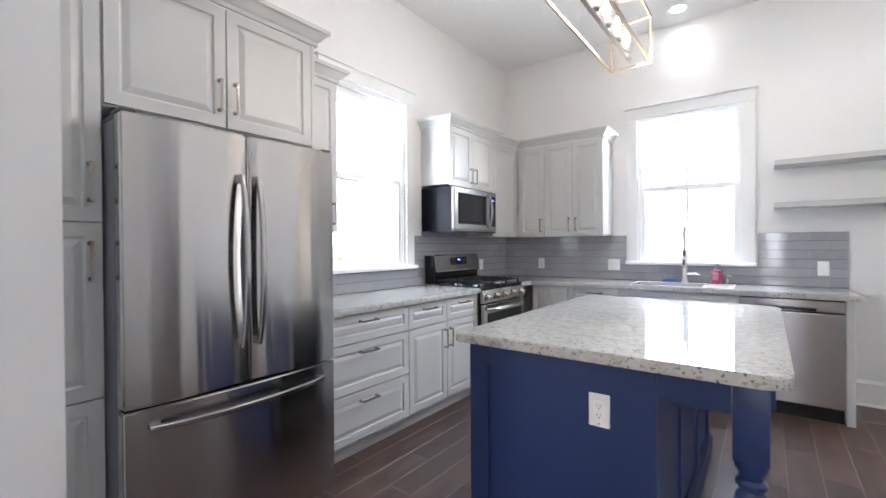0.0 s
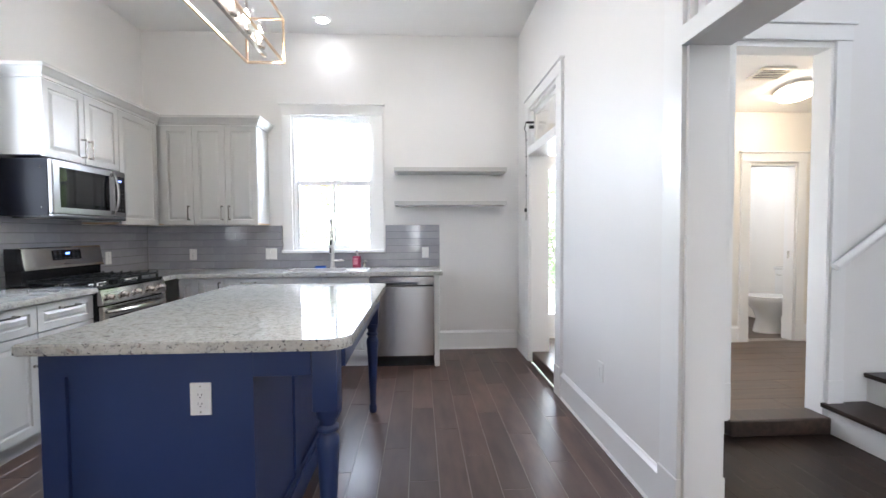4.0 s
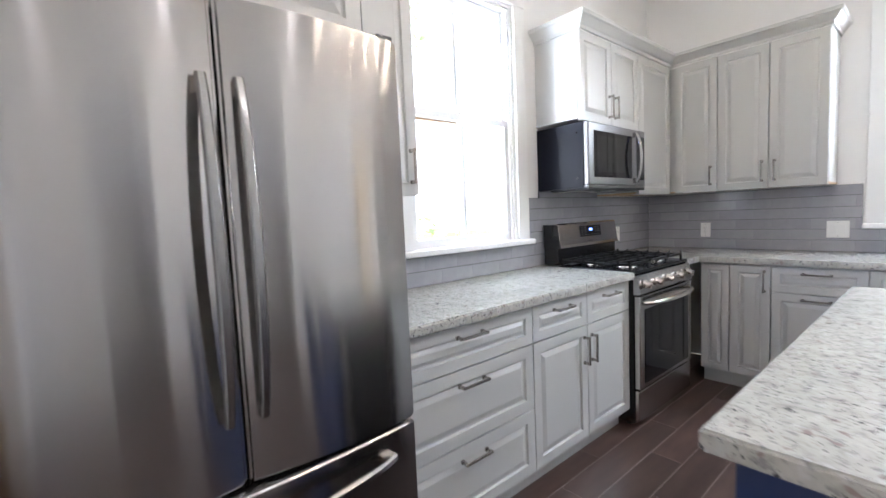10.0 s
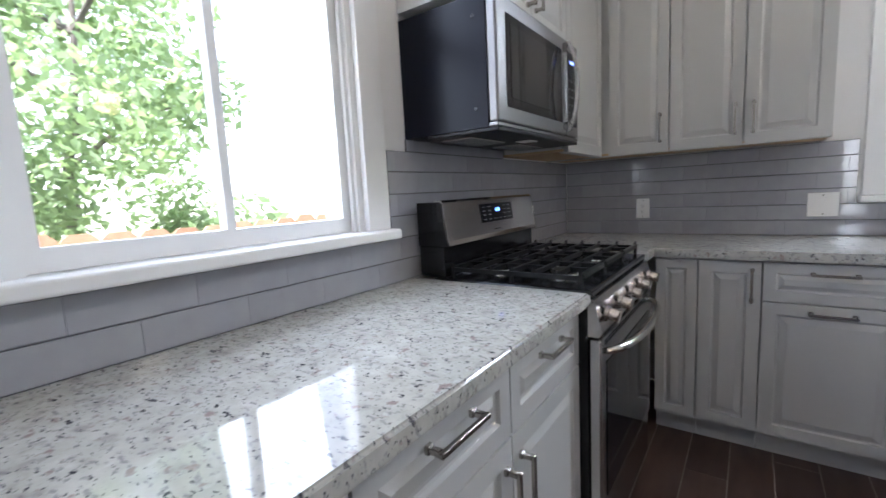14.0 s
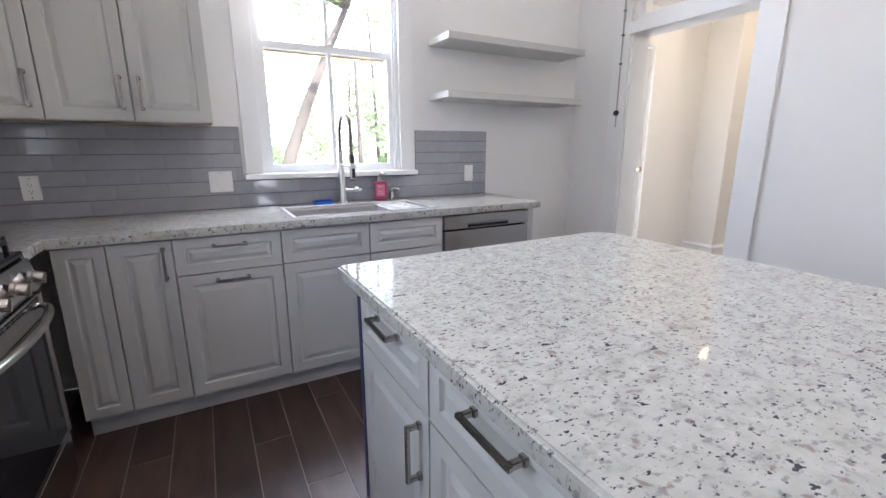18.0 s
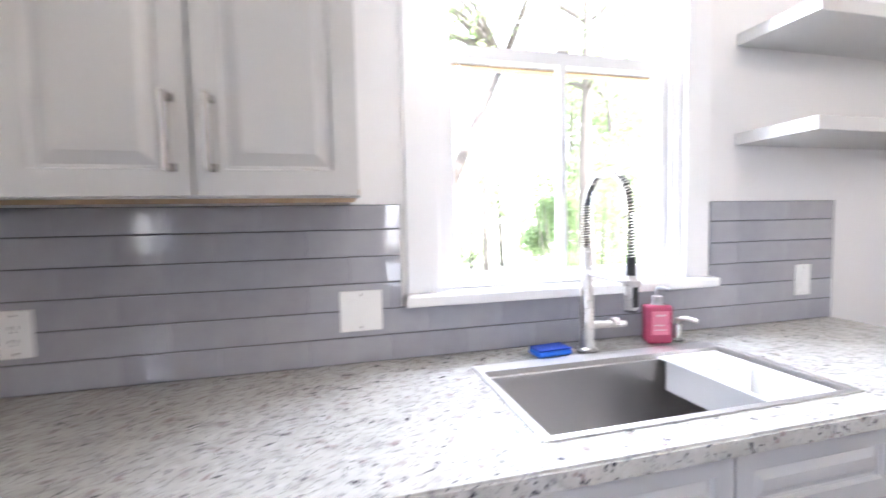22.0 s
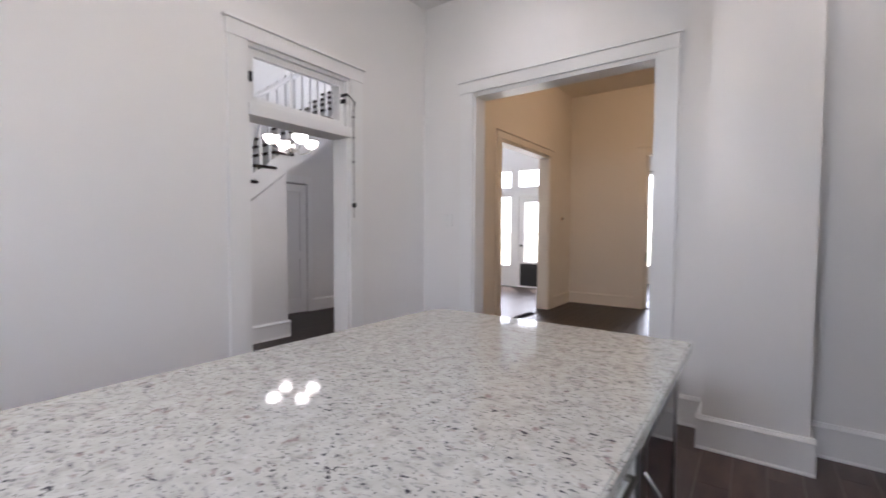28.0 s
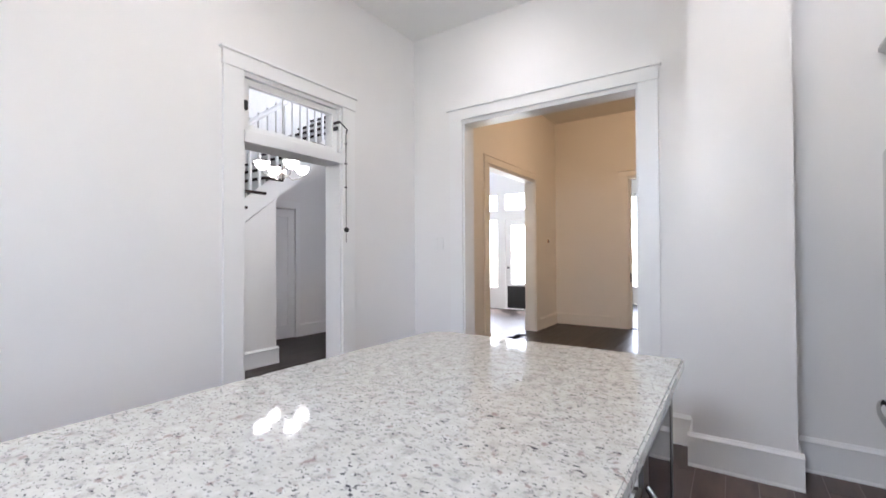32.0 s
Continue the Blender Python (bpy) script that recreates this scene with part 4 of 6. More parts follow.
        part("turned_leg", bm, M_BLUE, s, "", True)
    # outlet in the end panel
    return s


island()
r = 0.07
out = [(IX0 + 0.004, IY0), *corner_arc(IX1 - r, IY0 + r, r, -90, 0), *corner_arc(IX1 - r, IY1 - r, r, 0, 90), (IX0 + 0.004, IY1), (IX0, IY1 - 0.004), (IX0, IY0 + 0.004)]
tagged(new("island_countertop", mesh_of("island_countertop", slab_bm(out, 0.875, CT), M_GRANITE)), "speckled granite island top with rounded seating corners", "countertop", "countertops")

# grey cabinets and the wine cooler in the aisle side of the island
IC = (BY1 - 0.03, 2.94, 2.46)
for y1, y0 in zip(IC, IC[1:]):
    w = y1 - y0
    c = thing("island_cabinet", Matrix.Translation((BX0 + 0.0195, y1, 0)) @ pose(0, 0, 0, 0, 0, -90), "grey island cabinet with a drawer over a door", "cabinet", "island cabinets")
    add_front(c, "drawer", 0, w, 0.70, 0.868, 0.0, (w / 2, 0.825, "h"))
    add_front(c, "door", 0, w, 0.11, 0.70, 0.0, (w - 0.04, 0.60, "v"))


def wine_cooler():
    y1, y0 = 2.46, 1.868
    w = y1 - y0
    c = thing("beverage_cooler", Matrix.Translation((BX0 + 0.0195, y1, 0)) @ pose(0, 0, 0, 0, 0, -90), "stainless-framed beverage cooler with a dark glass door", "cooler")
    d = part("door", wall_bm("x", -0.03, -0.001, 0.004, w - 0.004, 0.11, 0.852, [(0.075, w - 0.055, 0.165, 0.79)]), M_STEELDIM, c, "stainless door frame")
    part("glass", box(0.0755, w - 0.0555, -0.028, -0.012, 0.1655, 0.7895), M_BLACKGLASS, d, "dark tinted glass")
    part("handle", tube([(0.034, -0.0305, 0.735), (0.034, -0.062, 0.695), (0.034, -0.066, 0.675), (0.034, -0.066, 0.335), (0.034, -0.062, 0.315), (0.034, -0.0305, 0.275)], 0.0075, 10), M_HANDLE, d, "bent steel bar handle", True)
    part("top_vent", box(0.004, w - 0.004, -0.012, -0.001, 0.856, 0.868, 0.001), M_BLACK, c)
    part("kick_grille", box(0.004, w - 0.004, -0.012, -0.001, 0.02, 0.1, 0.001), M_BLACK, c)


wine_cooler()

# ---------------------------------------------------------------- trim: windows, doorways, baseboards
RIGHT = pose(0, 0, 0, 0, 0, -90)     # faces on the right wall: local x runs along -y, -y local faces the kitchen


def window(name, m, w, z0, z1, label):
    """A double-hung sash window with two lites a sash. Local origin at the opening's lower edge line, +y outwards."""
    o = thing(name, m, label, "window", kind="structure")
    cw = 0.10
    part("side_casing", box(-cw, -0.002, -0.022, -0.0005, z0 + 0.003, z1, 0.002), M_TRIM, o)
    part("side_casing", box(w + 0.002, w + cw, -0.022, -0.0005, z0 + 0.003, z1, 0.002), M_TRIM, o)
    part("head_casing", box(-cw - 0.004, w + cw + 0.004, -0.026, -0.0005, z1 + 0.0005, z1 + 0.105, 0.002), M_TRIM, o)
    part("cap", box(-cw - 0.022, w + cw + 0.022, -0.045, -0.0005, z1 + 0.1055, z1 + 0.122, 0.004), M_TRIM, o)
    part("window_sill", box(-cw - 0.012, w + cw + 0.008, -0.065, -0.0005, z0 - 0.030, z0 + 0.0025, 0.007, 3), M_TRIM, o, "rounded white painted stool")
    part("jamb", wall_bm("x", 0.0, 0.158, -0.001, w + 0.001, z0 - 0.003, z1 + 0.001, [(0.020, w - 0.020, z0 + 0.002, z1 - 0.020)]), M_TRIM, o)
    part("stop", wall_bm("x", 0.010, 0.022, 0.0205, w - 0.0205, z0 + 0.0025, z1 - 0.0205, [(0.034, w - 0.034, z0 + 0.003, z1 - 0.034)]), M_TRIM, o)
    zm = z0 + (z1 - z0) * 0.505
    for nm, a, b, y in (("lower_sash", z0 + 0.004, zm + 0.02, 0.030), ("upper_sash", zm - 0.02, z1 - 0.021, 0.072)):
        lo, hi = (0.045, 0.038) if nm == "lower_sash" else (0.038, 0.045)
        s = part(nm, wall_bm("x", y, y + 0.036, 0.022, w - 0.022, a, b, [(0.060, w / 2 - 0.011, a + lo, b - hi), (w / 2 + 0.011, w - 0.060, a + lo, b - hi)]), M_TRIM, o)
        for x0, x1 in ((0.055, w / 2 - 0.008), (w / 2 + 0.008, w - 0.055)):
            p = part("pane", box(x0, x1, y + 0.016, y + 0.019, a + lo - 0.004, b - hi + 0.004), M_GLASS, s, "clear glass pane")
            p.visible_shadow = False
    part("rail_edge", box(0.067, w - 0.067, 0.0725, 0.1075, zm - 0.027, zm - 0.0205), M_RAWWOOD, o, "bare wood underside of the meeting rail")
    part("sash_lock", box(w / 2 - 0.025, w / 2 + 0.025, 0.034, 0.062, zm + 0.0205, zm + 0.034, 0.003), M_CHROME, o)
    return o


window("window_1", on_left(WA[0]), WA[1] - WA[0], WZ0, WZ1, "white double-hung sash window over the left counter")
window("window_2", on_sink(WB[0]), WB[1] - WB[0], WZ0, WZ1, "white double-hung sash window above the kitchen sink")


def cased(name, m, w, h, label, cw=0.135, depth=WT, transom=None, mat_=None, back=True):
    """Casing, plinth blocks, jambs and head of an opening; with transom=(z0, z1) a bar and a hinged glazed sash above it."""
    mt = mat_ or M_TRIM
    top = transom[1] if transom else h
    o = thing(name, m, label, "doorway", kind="structure")
    for side, s in (("front", 1), ("back", -1)):
        if s == -1 and not back:
            continue
        y0, y1 = (-0.022, -0.0005) if s == 1 else (depth + 0.0005, depth + 0.022)
        for x0, x1 in ((-cw, -0.004), (w + 0.004, w + cw)):
            part("side_casing", box(x0, x1, y0, y1, 0.235, top + 0.02, 0.002), mt, o)
            part("plinth_block", box(x0 - 0.006, x1 + 0.003, y0 - (0.006 if s == 1 else 0), y1 + (0.006 if s == -1 else 0), 0, 0.2345, 0.002), mt, o)
        part("head_casing", box(-cw - 0.006, w + cw + 0.006, y0 - (0.004 if s == 1 else 0), y1 + (0.004 if s == -1 else 0), top + 0.0205, top + 0.115, 0.002), mt, o)
        part("cap", box(-cw - 0.022, w + cw + 0.022, y0 - (0.018 if s == 1 else 0), y1 + (0.018 if s == -1 else 0), top + 0.1155, top + 0.132, 0.003), mt, o)
    for x0, x1 in ((-0.003, 0.014), (w - 0.014, w + 0.003)):
        part("jamb", box(x0, x1, -0.003, depth + 0.003, 0, h), mt, o)
    if transom:
        z0, z1 = transom
        part("transom_bar", box(-0.003, w + 0.003, -0.030, depth + 0.012, h + 0.0005, z0, 0.002), mt, o)
        part("transom_jamb", wall_bm("x", -0.003, depth + 0.003, -0.003, w + 0.003, z0 + 0.0005, z1 + 0.0195, [(0.014, w - 0.014, z0 + 0.001, z1 - 0.005)]), mt, o)
        s = part("transom_sash", wall_bm("x", 0.028, 0.062, 0.016, w - 0.016, z0 + 0.003, z1 - 0.0055, [(0.062, w - 0.062, z0 + 0.048, z1 - 0.048)]), mt, o)
        p = part("pane", box(0.058, w - 0.058, 0.043, 0.046, z0 + 0.044, z1 - 0.044), M_GLASS, s, "clear transom glass")
        p.visible_shadow = False
    else:
        part("head_jamb", box(-0.003, w + 0.003, -0.003, depth + 0.003, h - 0.015, h + 0.003), mt, o)
    return o


def on_right(y, x=XR):
    return Matrix.Translation((x, y, 0)) @ RIGHT


w1, w2 = D1[1] - D1[0], D2[1] - D2[0]
cased("doorway_1", on_right(D1[1]), w1, DH, "white cased doorway with an operable glazed transom above", transom=(TR0, TR1))
cased("doorway_2", on_right(D2[1]), w2, DH, "white cased doorway with an operable glazed transom above", transom=(TR0, TR1))
cased("cased_opening", Matrix.Translation((OP[1], YB, 0)) @ pose(0, 0, 0, 0, 0, 180), OP[1] - OP[0], OPH, "wide white cased opening to the cream room")


def transom_operator(m, side):
    """The iron transom lift: a bracket arm, a long rod, guides and a lever lock."""
    t = thing("transom_operator", m, "grey painted transom lift rod with black iron fittings", "hardware", "transom lifts")
    part("rod", tube([(0, -0.032, 1.40), (0, -0.032, 2.27)], 0.0045, 8), M_RODGREY, t)
    part("arm", tube([(0, -0.034, 2.27), (0.004 * side, -0.05, 2.30), (0.085 * side, -0.052, 2.345)], 0.005, 8), M_IRON, t)
    part("link", tube([(0.012 * side, -0.045, 2.29), (0.012 * side, -0.036, 2.12)], 0.003, 6), M_RODGREY, t)
    part("sash_bracket", box(0.075 * side - 0.007, 0.075 * side + 0.007, -0.046, 0.026, 2.335, 2.355, 0.003), M_IRON, t)
    part("sash_pivot", box(0.075 * side - 0.008, 0.075 * side + 0.008, -0.02, 0.026, 2.285, 2.315, 0.003), M_IRON, t)
    for z in (2.03, 1.84, 2.19):
        part("guide", box(-0.009, 0.008, -0.038, -0.0225, z - 0.005, z + 0.005, 0.0015), M_IRON, t)
    part("lever_lock", lathe([(0.006, -0.012), (0.018, -0.010), (0.020, 0.0), (0.018, 0.010), (0.006, 0.012)], 14), M_IRON, t, "round lever lock").matrix_basis = pose(0, -0.036, 1.50, 90, 0, 0)
    return t


transom_operator(on_right(D1[1] + 0.055), 1)
transom_operator(on_right(D2[0] - 0.028), -1)
for y, z in ((D1[0] + 0.02, 2.27), (D2[1] - 0.02, 2.27)):
    h = new("pivot_hinge", mesh_of("pivot_hinge", box(XR - 0.012, XR + 0.025, y - 0.012, y + 0.012, z - 0.03, z + 0.03, 0.003), M_IRON))
    tagged(h, "small black iron transom pivot hinge", "hinge", "transom hinges")


def baseboard_run(p0, p1, mat_=None, h=0.17, name="baseboard"):
    """Board, moulded cap and shoe along a wall from p0 to p1 (room on the left of the way)."""
    a, b = Vector((*p0, 0)), Vector((*p1, 0))
    d = b - a
    prof = [(0, 0), (0.026, 0), (0.026, 0.008), (0.018, 0.018), (0.0165, h), (0.024, h + 0.004), (0.024, h + 0.010), (0.012, h + 0.024), (0.008, h + 0.032), (0, h + 0.032)]
    bm = extrude_profile(prof, d.length, "x")
    # profile sits in (y, z): y grows to the left of the run
    ob = tagged(new(name, mesh_of(name, bm, mat_ or M_TRIM)), "white painted baseboard with a moulded cap", "baseboard", kind="structure")
    ob.matrix_basis = Matrix.Translation(a) @ Matrix.Rotation(math.atan2(d.y, d.x), 4, "Z")
    return ob


CW = 0.145
E_ = 0.0005
baseboard_run((XR - E_, D2[1] + CW), (XR - E_, D1[0] - CW))
baseboard_run((XR - E_, D1[1] + CW), (XR - E_, YS - 0.027))
baseboard_run((XR - E_, YB + 0.027), (XR - E_, D2[0] - CW))
baseboard_run((XR, YS - E_), (3.06, YS - E_))
baseboard_run((OP[1] + CW, YB + E_), (XR, YB + E_))
baseboard_run((PX1 + 0.027, YB + E_), (OP[0] - CW, YB + E_))
baseboard_run((0.64, YB + E_), (PX0 - 0.027, YB + E_))
baseboard_run((PX0 - 0.026, PY + E_), (PX1 + 0.026, PY + E_))
baseboard_run((PX0 - E_, YB), (PX0 - E_, PY))
baseboard_run((PX1 + E_, PY), (PX1 + E_, YB))

# floating shelves
for z in (1.954, 1.609):
    s = new("floating_shelf", mesh_of("floating_shelf", box(2.618, 3.782, YS - 0.272, YS - 0.0005, z - 0.042, z, 0.002), M_CAB))
    tagged(s, "thick grey floating shelf fixed to the white wall", "shelf", "floating shelves")


# ---------------------------------------------------------------- outlets and switches
def plate(m, gangs, label, kind="outlet", mat_=None):
    w = 0.072 + 0.046 * (gangs - 1)
    o = thing("wall_" + kind, m, label, kind, "wall plates")
    part("plate", box(-w / 2, w / 2, -0.007, -0.0005, -0.058, 0.058, 0.0025), M_WHITEPL, o)
    for g in range(gangs):
        x = (g - (gangs - 1) / 2) * 0.046
        if kind == "outlet" and g == 0 or kind == "outlet" and gangs == 1:
            part("receptacle", box(x - 0.0165, x + 0.0165, -0.0095, -0.0072, -0.033, 0.033, 0.001), M_WHITEPL, o)
            for z in (-0.019, 0.013):
                part("slot", boxes((x - 0.0075, x - 0.0055, -0.0101, -0.0096, z, z + 0.009), (x + 0.0050, x + 0.0070, -0.0101, -0.0096, z, z + 0.008)), M_DARKGAP, o)
                part("ground_slot", lathe([(0.0024, -0.0101), (0.0024, -0.0096)], 8, at=(x, 0, z - 0.006), axis="y"), M_DARKGAP, o)
        else:
            part("rocker", extrude_profile([(-0.0072, -0.033), (-0.0085, -0.033), (-0.0115, 0.033), (-0.0072, 0.033)], 0.032, "x"), M_WHITEPL, o).location = (x - 0.016, 0, 0)
    for z in (-0.046, 0.046):
        part("screw", lathe([(0.003, -0.0078), (0.003, -0.0071)], 8, at=(0, 0, z), axis="y"), M_CHROME, o)
    return o


TT = 0.009  # tile thickness
plate(on_sink(0.476) @ pose(0, -TT, 1.068), 1, "white duplex outlet on the tiled backsplash")
plate(on_sink(1.288) @ pose(0, -TT, 1.068), 2, "white double rocker switch plate on the tile", "switch")
plate(on_sink(2.935) @ pose(0, -TT, 1.070), 1, "white rocker switch plate on the tiled backsplash", "switch")
plate(on_left(4.41) @ pose(0, -TT, 1.068), 1, "white duplex outlet on the tile beside the range")
plate(on_left(2.142) @ pose(0, -TT, 1.044), 1, "white duplex outlet on tile under the narrow cabinet")
plate(on_right(2.82) @ pose(0, 0, 0.435), 1, "white duplex outlet low on the white wall")
plate(Matrix.Translation((3.686, YB, 1.40)) @ pose(0, 0, 0, 0, 0, 180), 2, "white double rocker switch plate beside the opening", "switch")
plate(Matrix.Translation((XR, 4.80, 1.375)) @ RIGHT, 2, "white double rocker switch plate beside the doorway", "switch")
plate(pose(2.10, BY0 + 0.012, 0.697), 1, "white duplex outlet set into the navy island panel")

# ---------------------------------------------------------------- sink and what stands round it
M_RUBBER = mat("black_rubber_hose", (0.02, 0.02, 0.02), 0.5)


def sink():
    x0, x1, y0, y1 = SK
    s = thing("kitchen_sink", Matrix(), "deep stainless steel workstation sink set in granite", "sink")
    b = bmesh.new()
    t = 0.002
    d = 0.665
    bm_box(b, x0 - t, x0, y0 - t, y1 + t, d, CT + 0.001)
    bm_box(b, x1, x1 + t, y0 - t, y1 + t, d, CT + 0.001)
    bm_box(b, x0, x1, y0 - t, y0, d, CT + 0.001)
    bm_box(b, x0, x1, y1, y1 + t, d, CT + 0.001)
    bm_box(b, x0 - t, x1 + t, y0 - t, y1 + t, d - 0.003, d)
    part("bowl", b, M_STEELH, s, "brushed steel bowl")
    part("rim", wall_bm("x", 0, 0.0030, x0 - 0.016, x1 + 0.016, y0 - 0.016, y1 + 0.055, [(x0 + 0.0, x1 - 0.0, y0 + 0.0, y1 - 0.0)]), M_STEELH, s, "flat steel rim").matrix_basis = Matrix(((1, 0, 0, 0), (0, 0, 1, 0), (0, 1, 0, CT + 0.0012), (0, 0, 0, 1)))
    part("ledge", box(x0 + 0.0005, x1 - 0.0005, y0 + 0.0005, y0 + 0.012, CT - 0.016, CT - 0.0105), M_STEELH, s)
    part("ledge", box(x0 + 0.0005, x1 - 0.0005, y1 - 0.012, y1 - 0.0005, CT - 0.016, CT - 0.0105), M_STEELH, s)
    part("drain", lathe([(0.045, d + 0.0005), (0.045, d + 0.003), (0.038, d + 0.004), (0.01, d + 0.002)], 24, at=((x0 + x1) / 2, y1 - 0.14, 0)), M_CHROME, s, "round chrome drain", True)
    g = bmesh.new()
    for i in range(11):
        x = x0 + 0.05 + i * (x1 - x0 - 0.1) / 10
        tube([(x, y0 + 0.03, d + 0.03), (x, y1 - 0.03, d + 0.03)], 0.0025, 6, g)
    tube([(x0 + 0.04, y0 + 0.03, d + 0.027), (x1 - 0.04, y0 + 0.03, d + 0.027), (x1 - 0.04, y1 - 0.03, d + 0.027), (x0 + 0.04, y1 - 0.03, d + 0.027), (x0 + 0.04, y0 + 0.035, d + 0.027)], 0.003, 6, g)
    for x in (x0 + 0.05, x1 - 0.05):
        for y in (y0 + 0.04, y1 - 0.04):
            tube([(x, y, d + 0.0005), (x, y, d + 0.027)], 0.004, 6, g)
    part("bottom_grid", g, M_CHROME, s, "wire bottom grid")
    return s


sink()


def colander_tray():
    """A white drop-in tray with a divider, resting on the sink ledges."""
    x0, x1, y0, y1 = SK[1] - 0.222, SK[1] - 0.010, SK[2] + 0.012, SK[3] - 0.012
    zt = CT - 0.010
    zb = CT - 0.095
    o = thing("sink_tray", Matrix(), "white plastic divided tray resting across the sink", "tray")
    b = wall_bm("x", zb + 0.004, zt, x0 + 0.012, x1 - 0.012, y0 + 0.016, y1 - 0.016, [(x0 + 0.016, x1 - 0.016, y0 + 0.020, y1 - 0.020)])
    sw = Matrix(((1, 0, 0, 0), (0, 0, 1, 0), (0, 1, 0, 0), (0, 0, 0, 1)))
    part("wall", b, M_WHITEPL, o).matrix_basis = sw
    part("floor", box(x0 + 0.012, x1 - 0.012, y0 + 0.016, y1 - 0.016, zb, zb + 0.0039), M_WHITEPL, o)
    part("divider", box(x0 + 0.017, x1 - 0.017, y0 + 0.20, y0 + 0.213, zb + 0.0045, zt - 0.006, 0.003), M_WHITEPL, o)
    part("rim", wall_bm("x", zt + 0.0002, zt + 0.004, x0 + 0.004, x1 - 0.004, y0 - 0.010, y1 + 0.010, [(x0 + 0.0162, x1 - 0.0162, y0 + 0.0202, y1 - 0.0202)]), M_WHITEPL, o).matrix_basis = sw
    return o


colander_tray()


def faucet():
    f = thing("kitchen_faucet", pose(1.953, YS - 0.105, CT + 0.0044), "brushed nickel spring-neck pull-down kitchen faucet", "faucet")
    part("base", lathe([(0.030, 0), (0.030, 0.006), (0.024, 0.010), (0.021, 0.03), (0.020, 0.19), (0.0165, 0.20), (0.0150, 0.30), (0.0145, 0.31)], 20), M_NICKEL, f, "", True)
    # spring loop: up, over towards the front, then down to the spray head
    tip = Vector((0.018, -0.175, 0))
    pts = [Vector((0, 0, 0.31 + 0.1 * i / 4)) for i in range(4)]
    for i in range(15):
        a = math.pi * i / 14
        pts.append(tip * (0.5 - 0.5 * math.cos(a)) + Vector((0, 0, 0.41 + 0.115 * math.sin(a))))
    pts += [tip + Vector((0, 0, 0.41 - 0.04 * i)) for i in range(1, 4)]
    part("hose", tube(pts, 0.0075, 10), M_RUBBER, f, "black inner hose", True)
    dist = [0.0]
    for p, q in zip(pts, pts[1:]):
        dist.append(dist[-1] + (q - p).length)
    turns, n = 68, 68 * 8
    coil = []
    k = 0
    up0 = Vector((0.175, 0.018, 0)).normalized()
    for i in range(n + 1):
        s = dist[-1] * i / n
        while k < len(dist) - 2 and dist[k + 1] < s:
            k += 1
        u = (s - dist[k]) / (dist[k + 1] - dist[k])
        p = pts[k].lerp(pts[k + 1], u)
        d = (pts[k + 1] - pts[k]).normalized()
        side = d.cross(up0).normalized()
        a = 2 * math.pi * turns * i / n
        coil.append(p + (up0 * math.cos(a) + side * math.sin(a)) * 0.0112)
    part("spring", tube(coil, 0.0025, 5), M_CHROME, f, "coiled steel spring", True)
    part("neck", lathe([(0.0125, 0.30), (0.0125, 0.245)][::-1], 16), M_RUBBER, f, "black rubber neck", True).location = tip
    part("spray_head", lathe([(0.013, 0.244), (0.0165, 0.235), (0.0180, 0.18), (0.0180, 0.158), (0.0150, 0.154)][::-1], 18), M_NICKEL, f, "", True).location = tip
    part("spray_grip", box(-0.0085, 0.0085, -0.0205, -0.0155, 0.163, 0.228, 0.003), M_RUBBER, f, "black rubber grip with two buttons").location = tip
    part("spray_face", lathe([(0.0140, 0.1535), (0.0135, 0.149)][::-1], 16), M_RUBBER, f, "", True).location = tip
    part("holder_arm", tube([(0, 0, 0.235), tip * 0.86 + Vector((0, 0, 0.225))], 0.006, 8), M_NICKEL, f, "", True)
    part("holder_ring", lathe([(0.0245, -0.008), (0.0245, 0.008)], 18), M_NICKEL, f, "", True).location = tip + Vector((0, 0, 0.225))
    part("lever", tube([(0.018, -0.004, 0.075), (0.055, -0.010, 0.075), (0.12, -0.022, 0.075)], [0.012, 0.011, 0.0085], 10), M_NICKEL, f, "side lever handle", True)
    part("lever_cap", lathe([(0.015, 0), (0.015, 0.022)], 16, axis="x"), M_NICKEL, f, "", True).location = (0.075, -0.014, 0.080)
    return f


faucet()


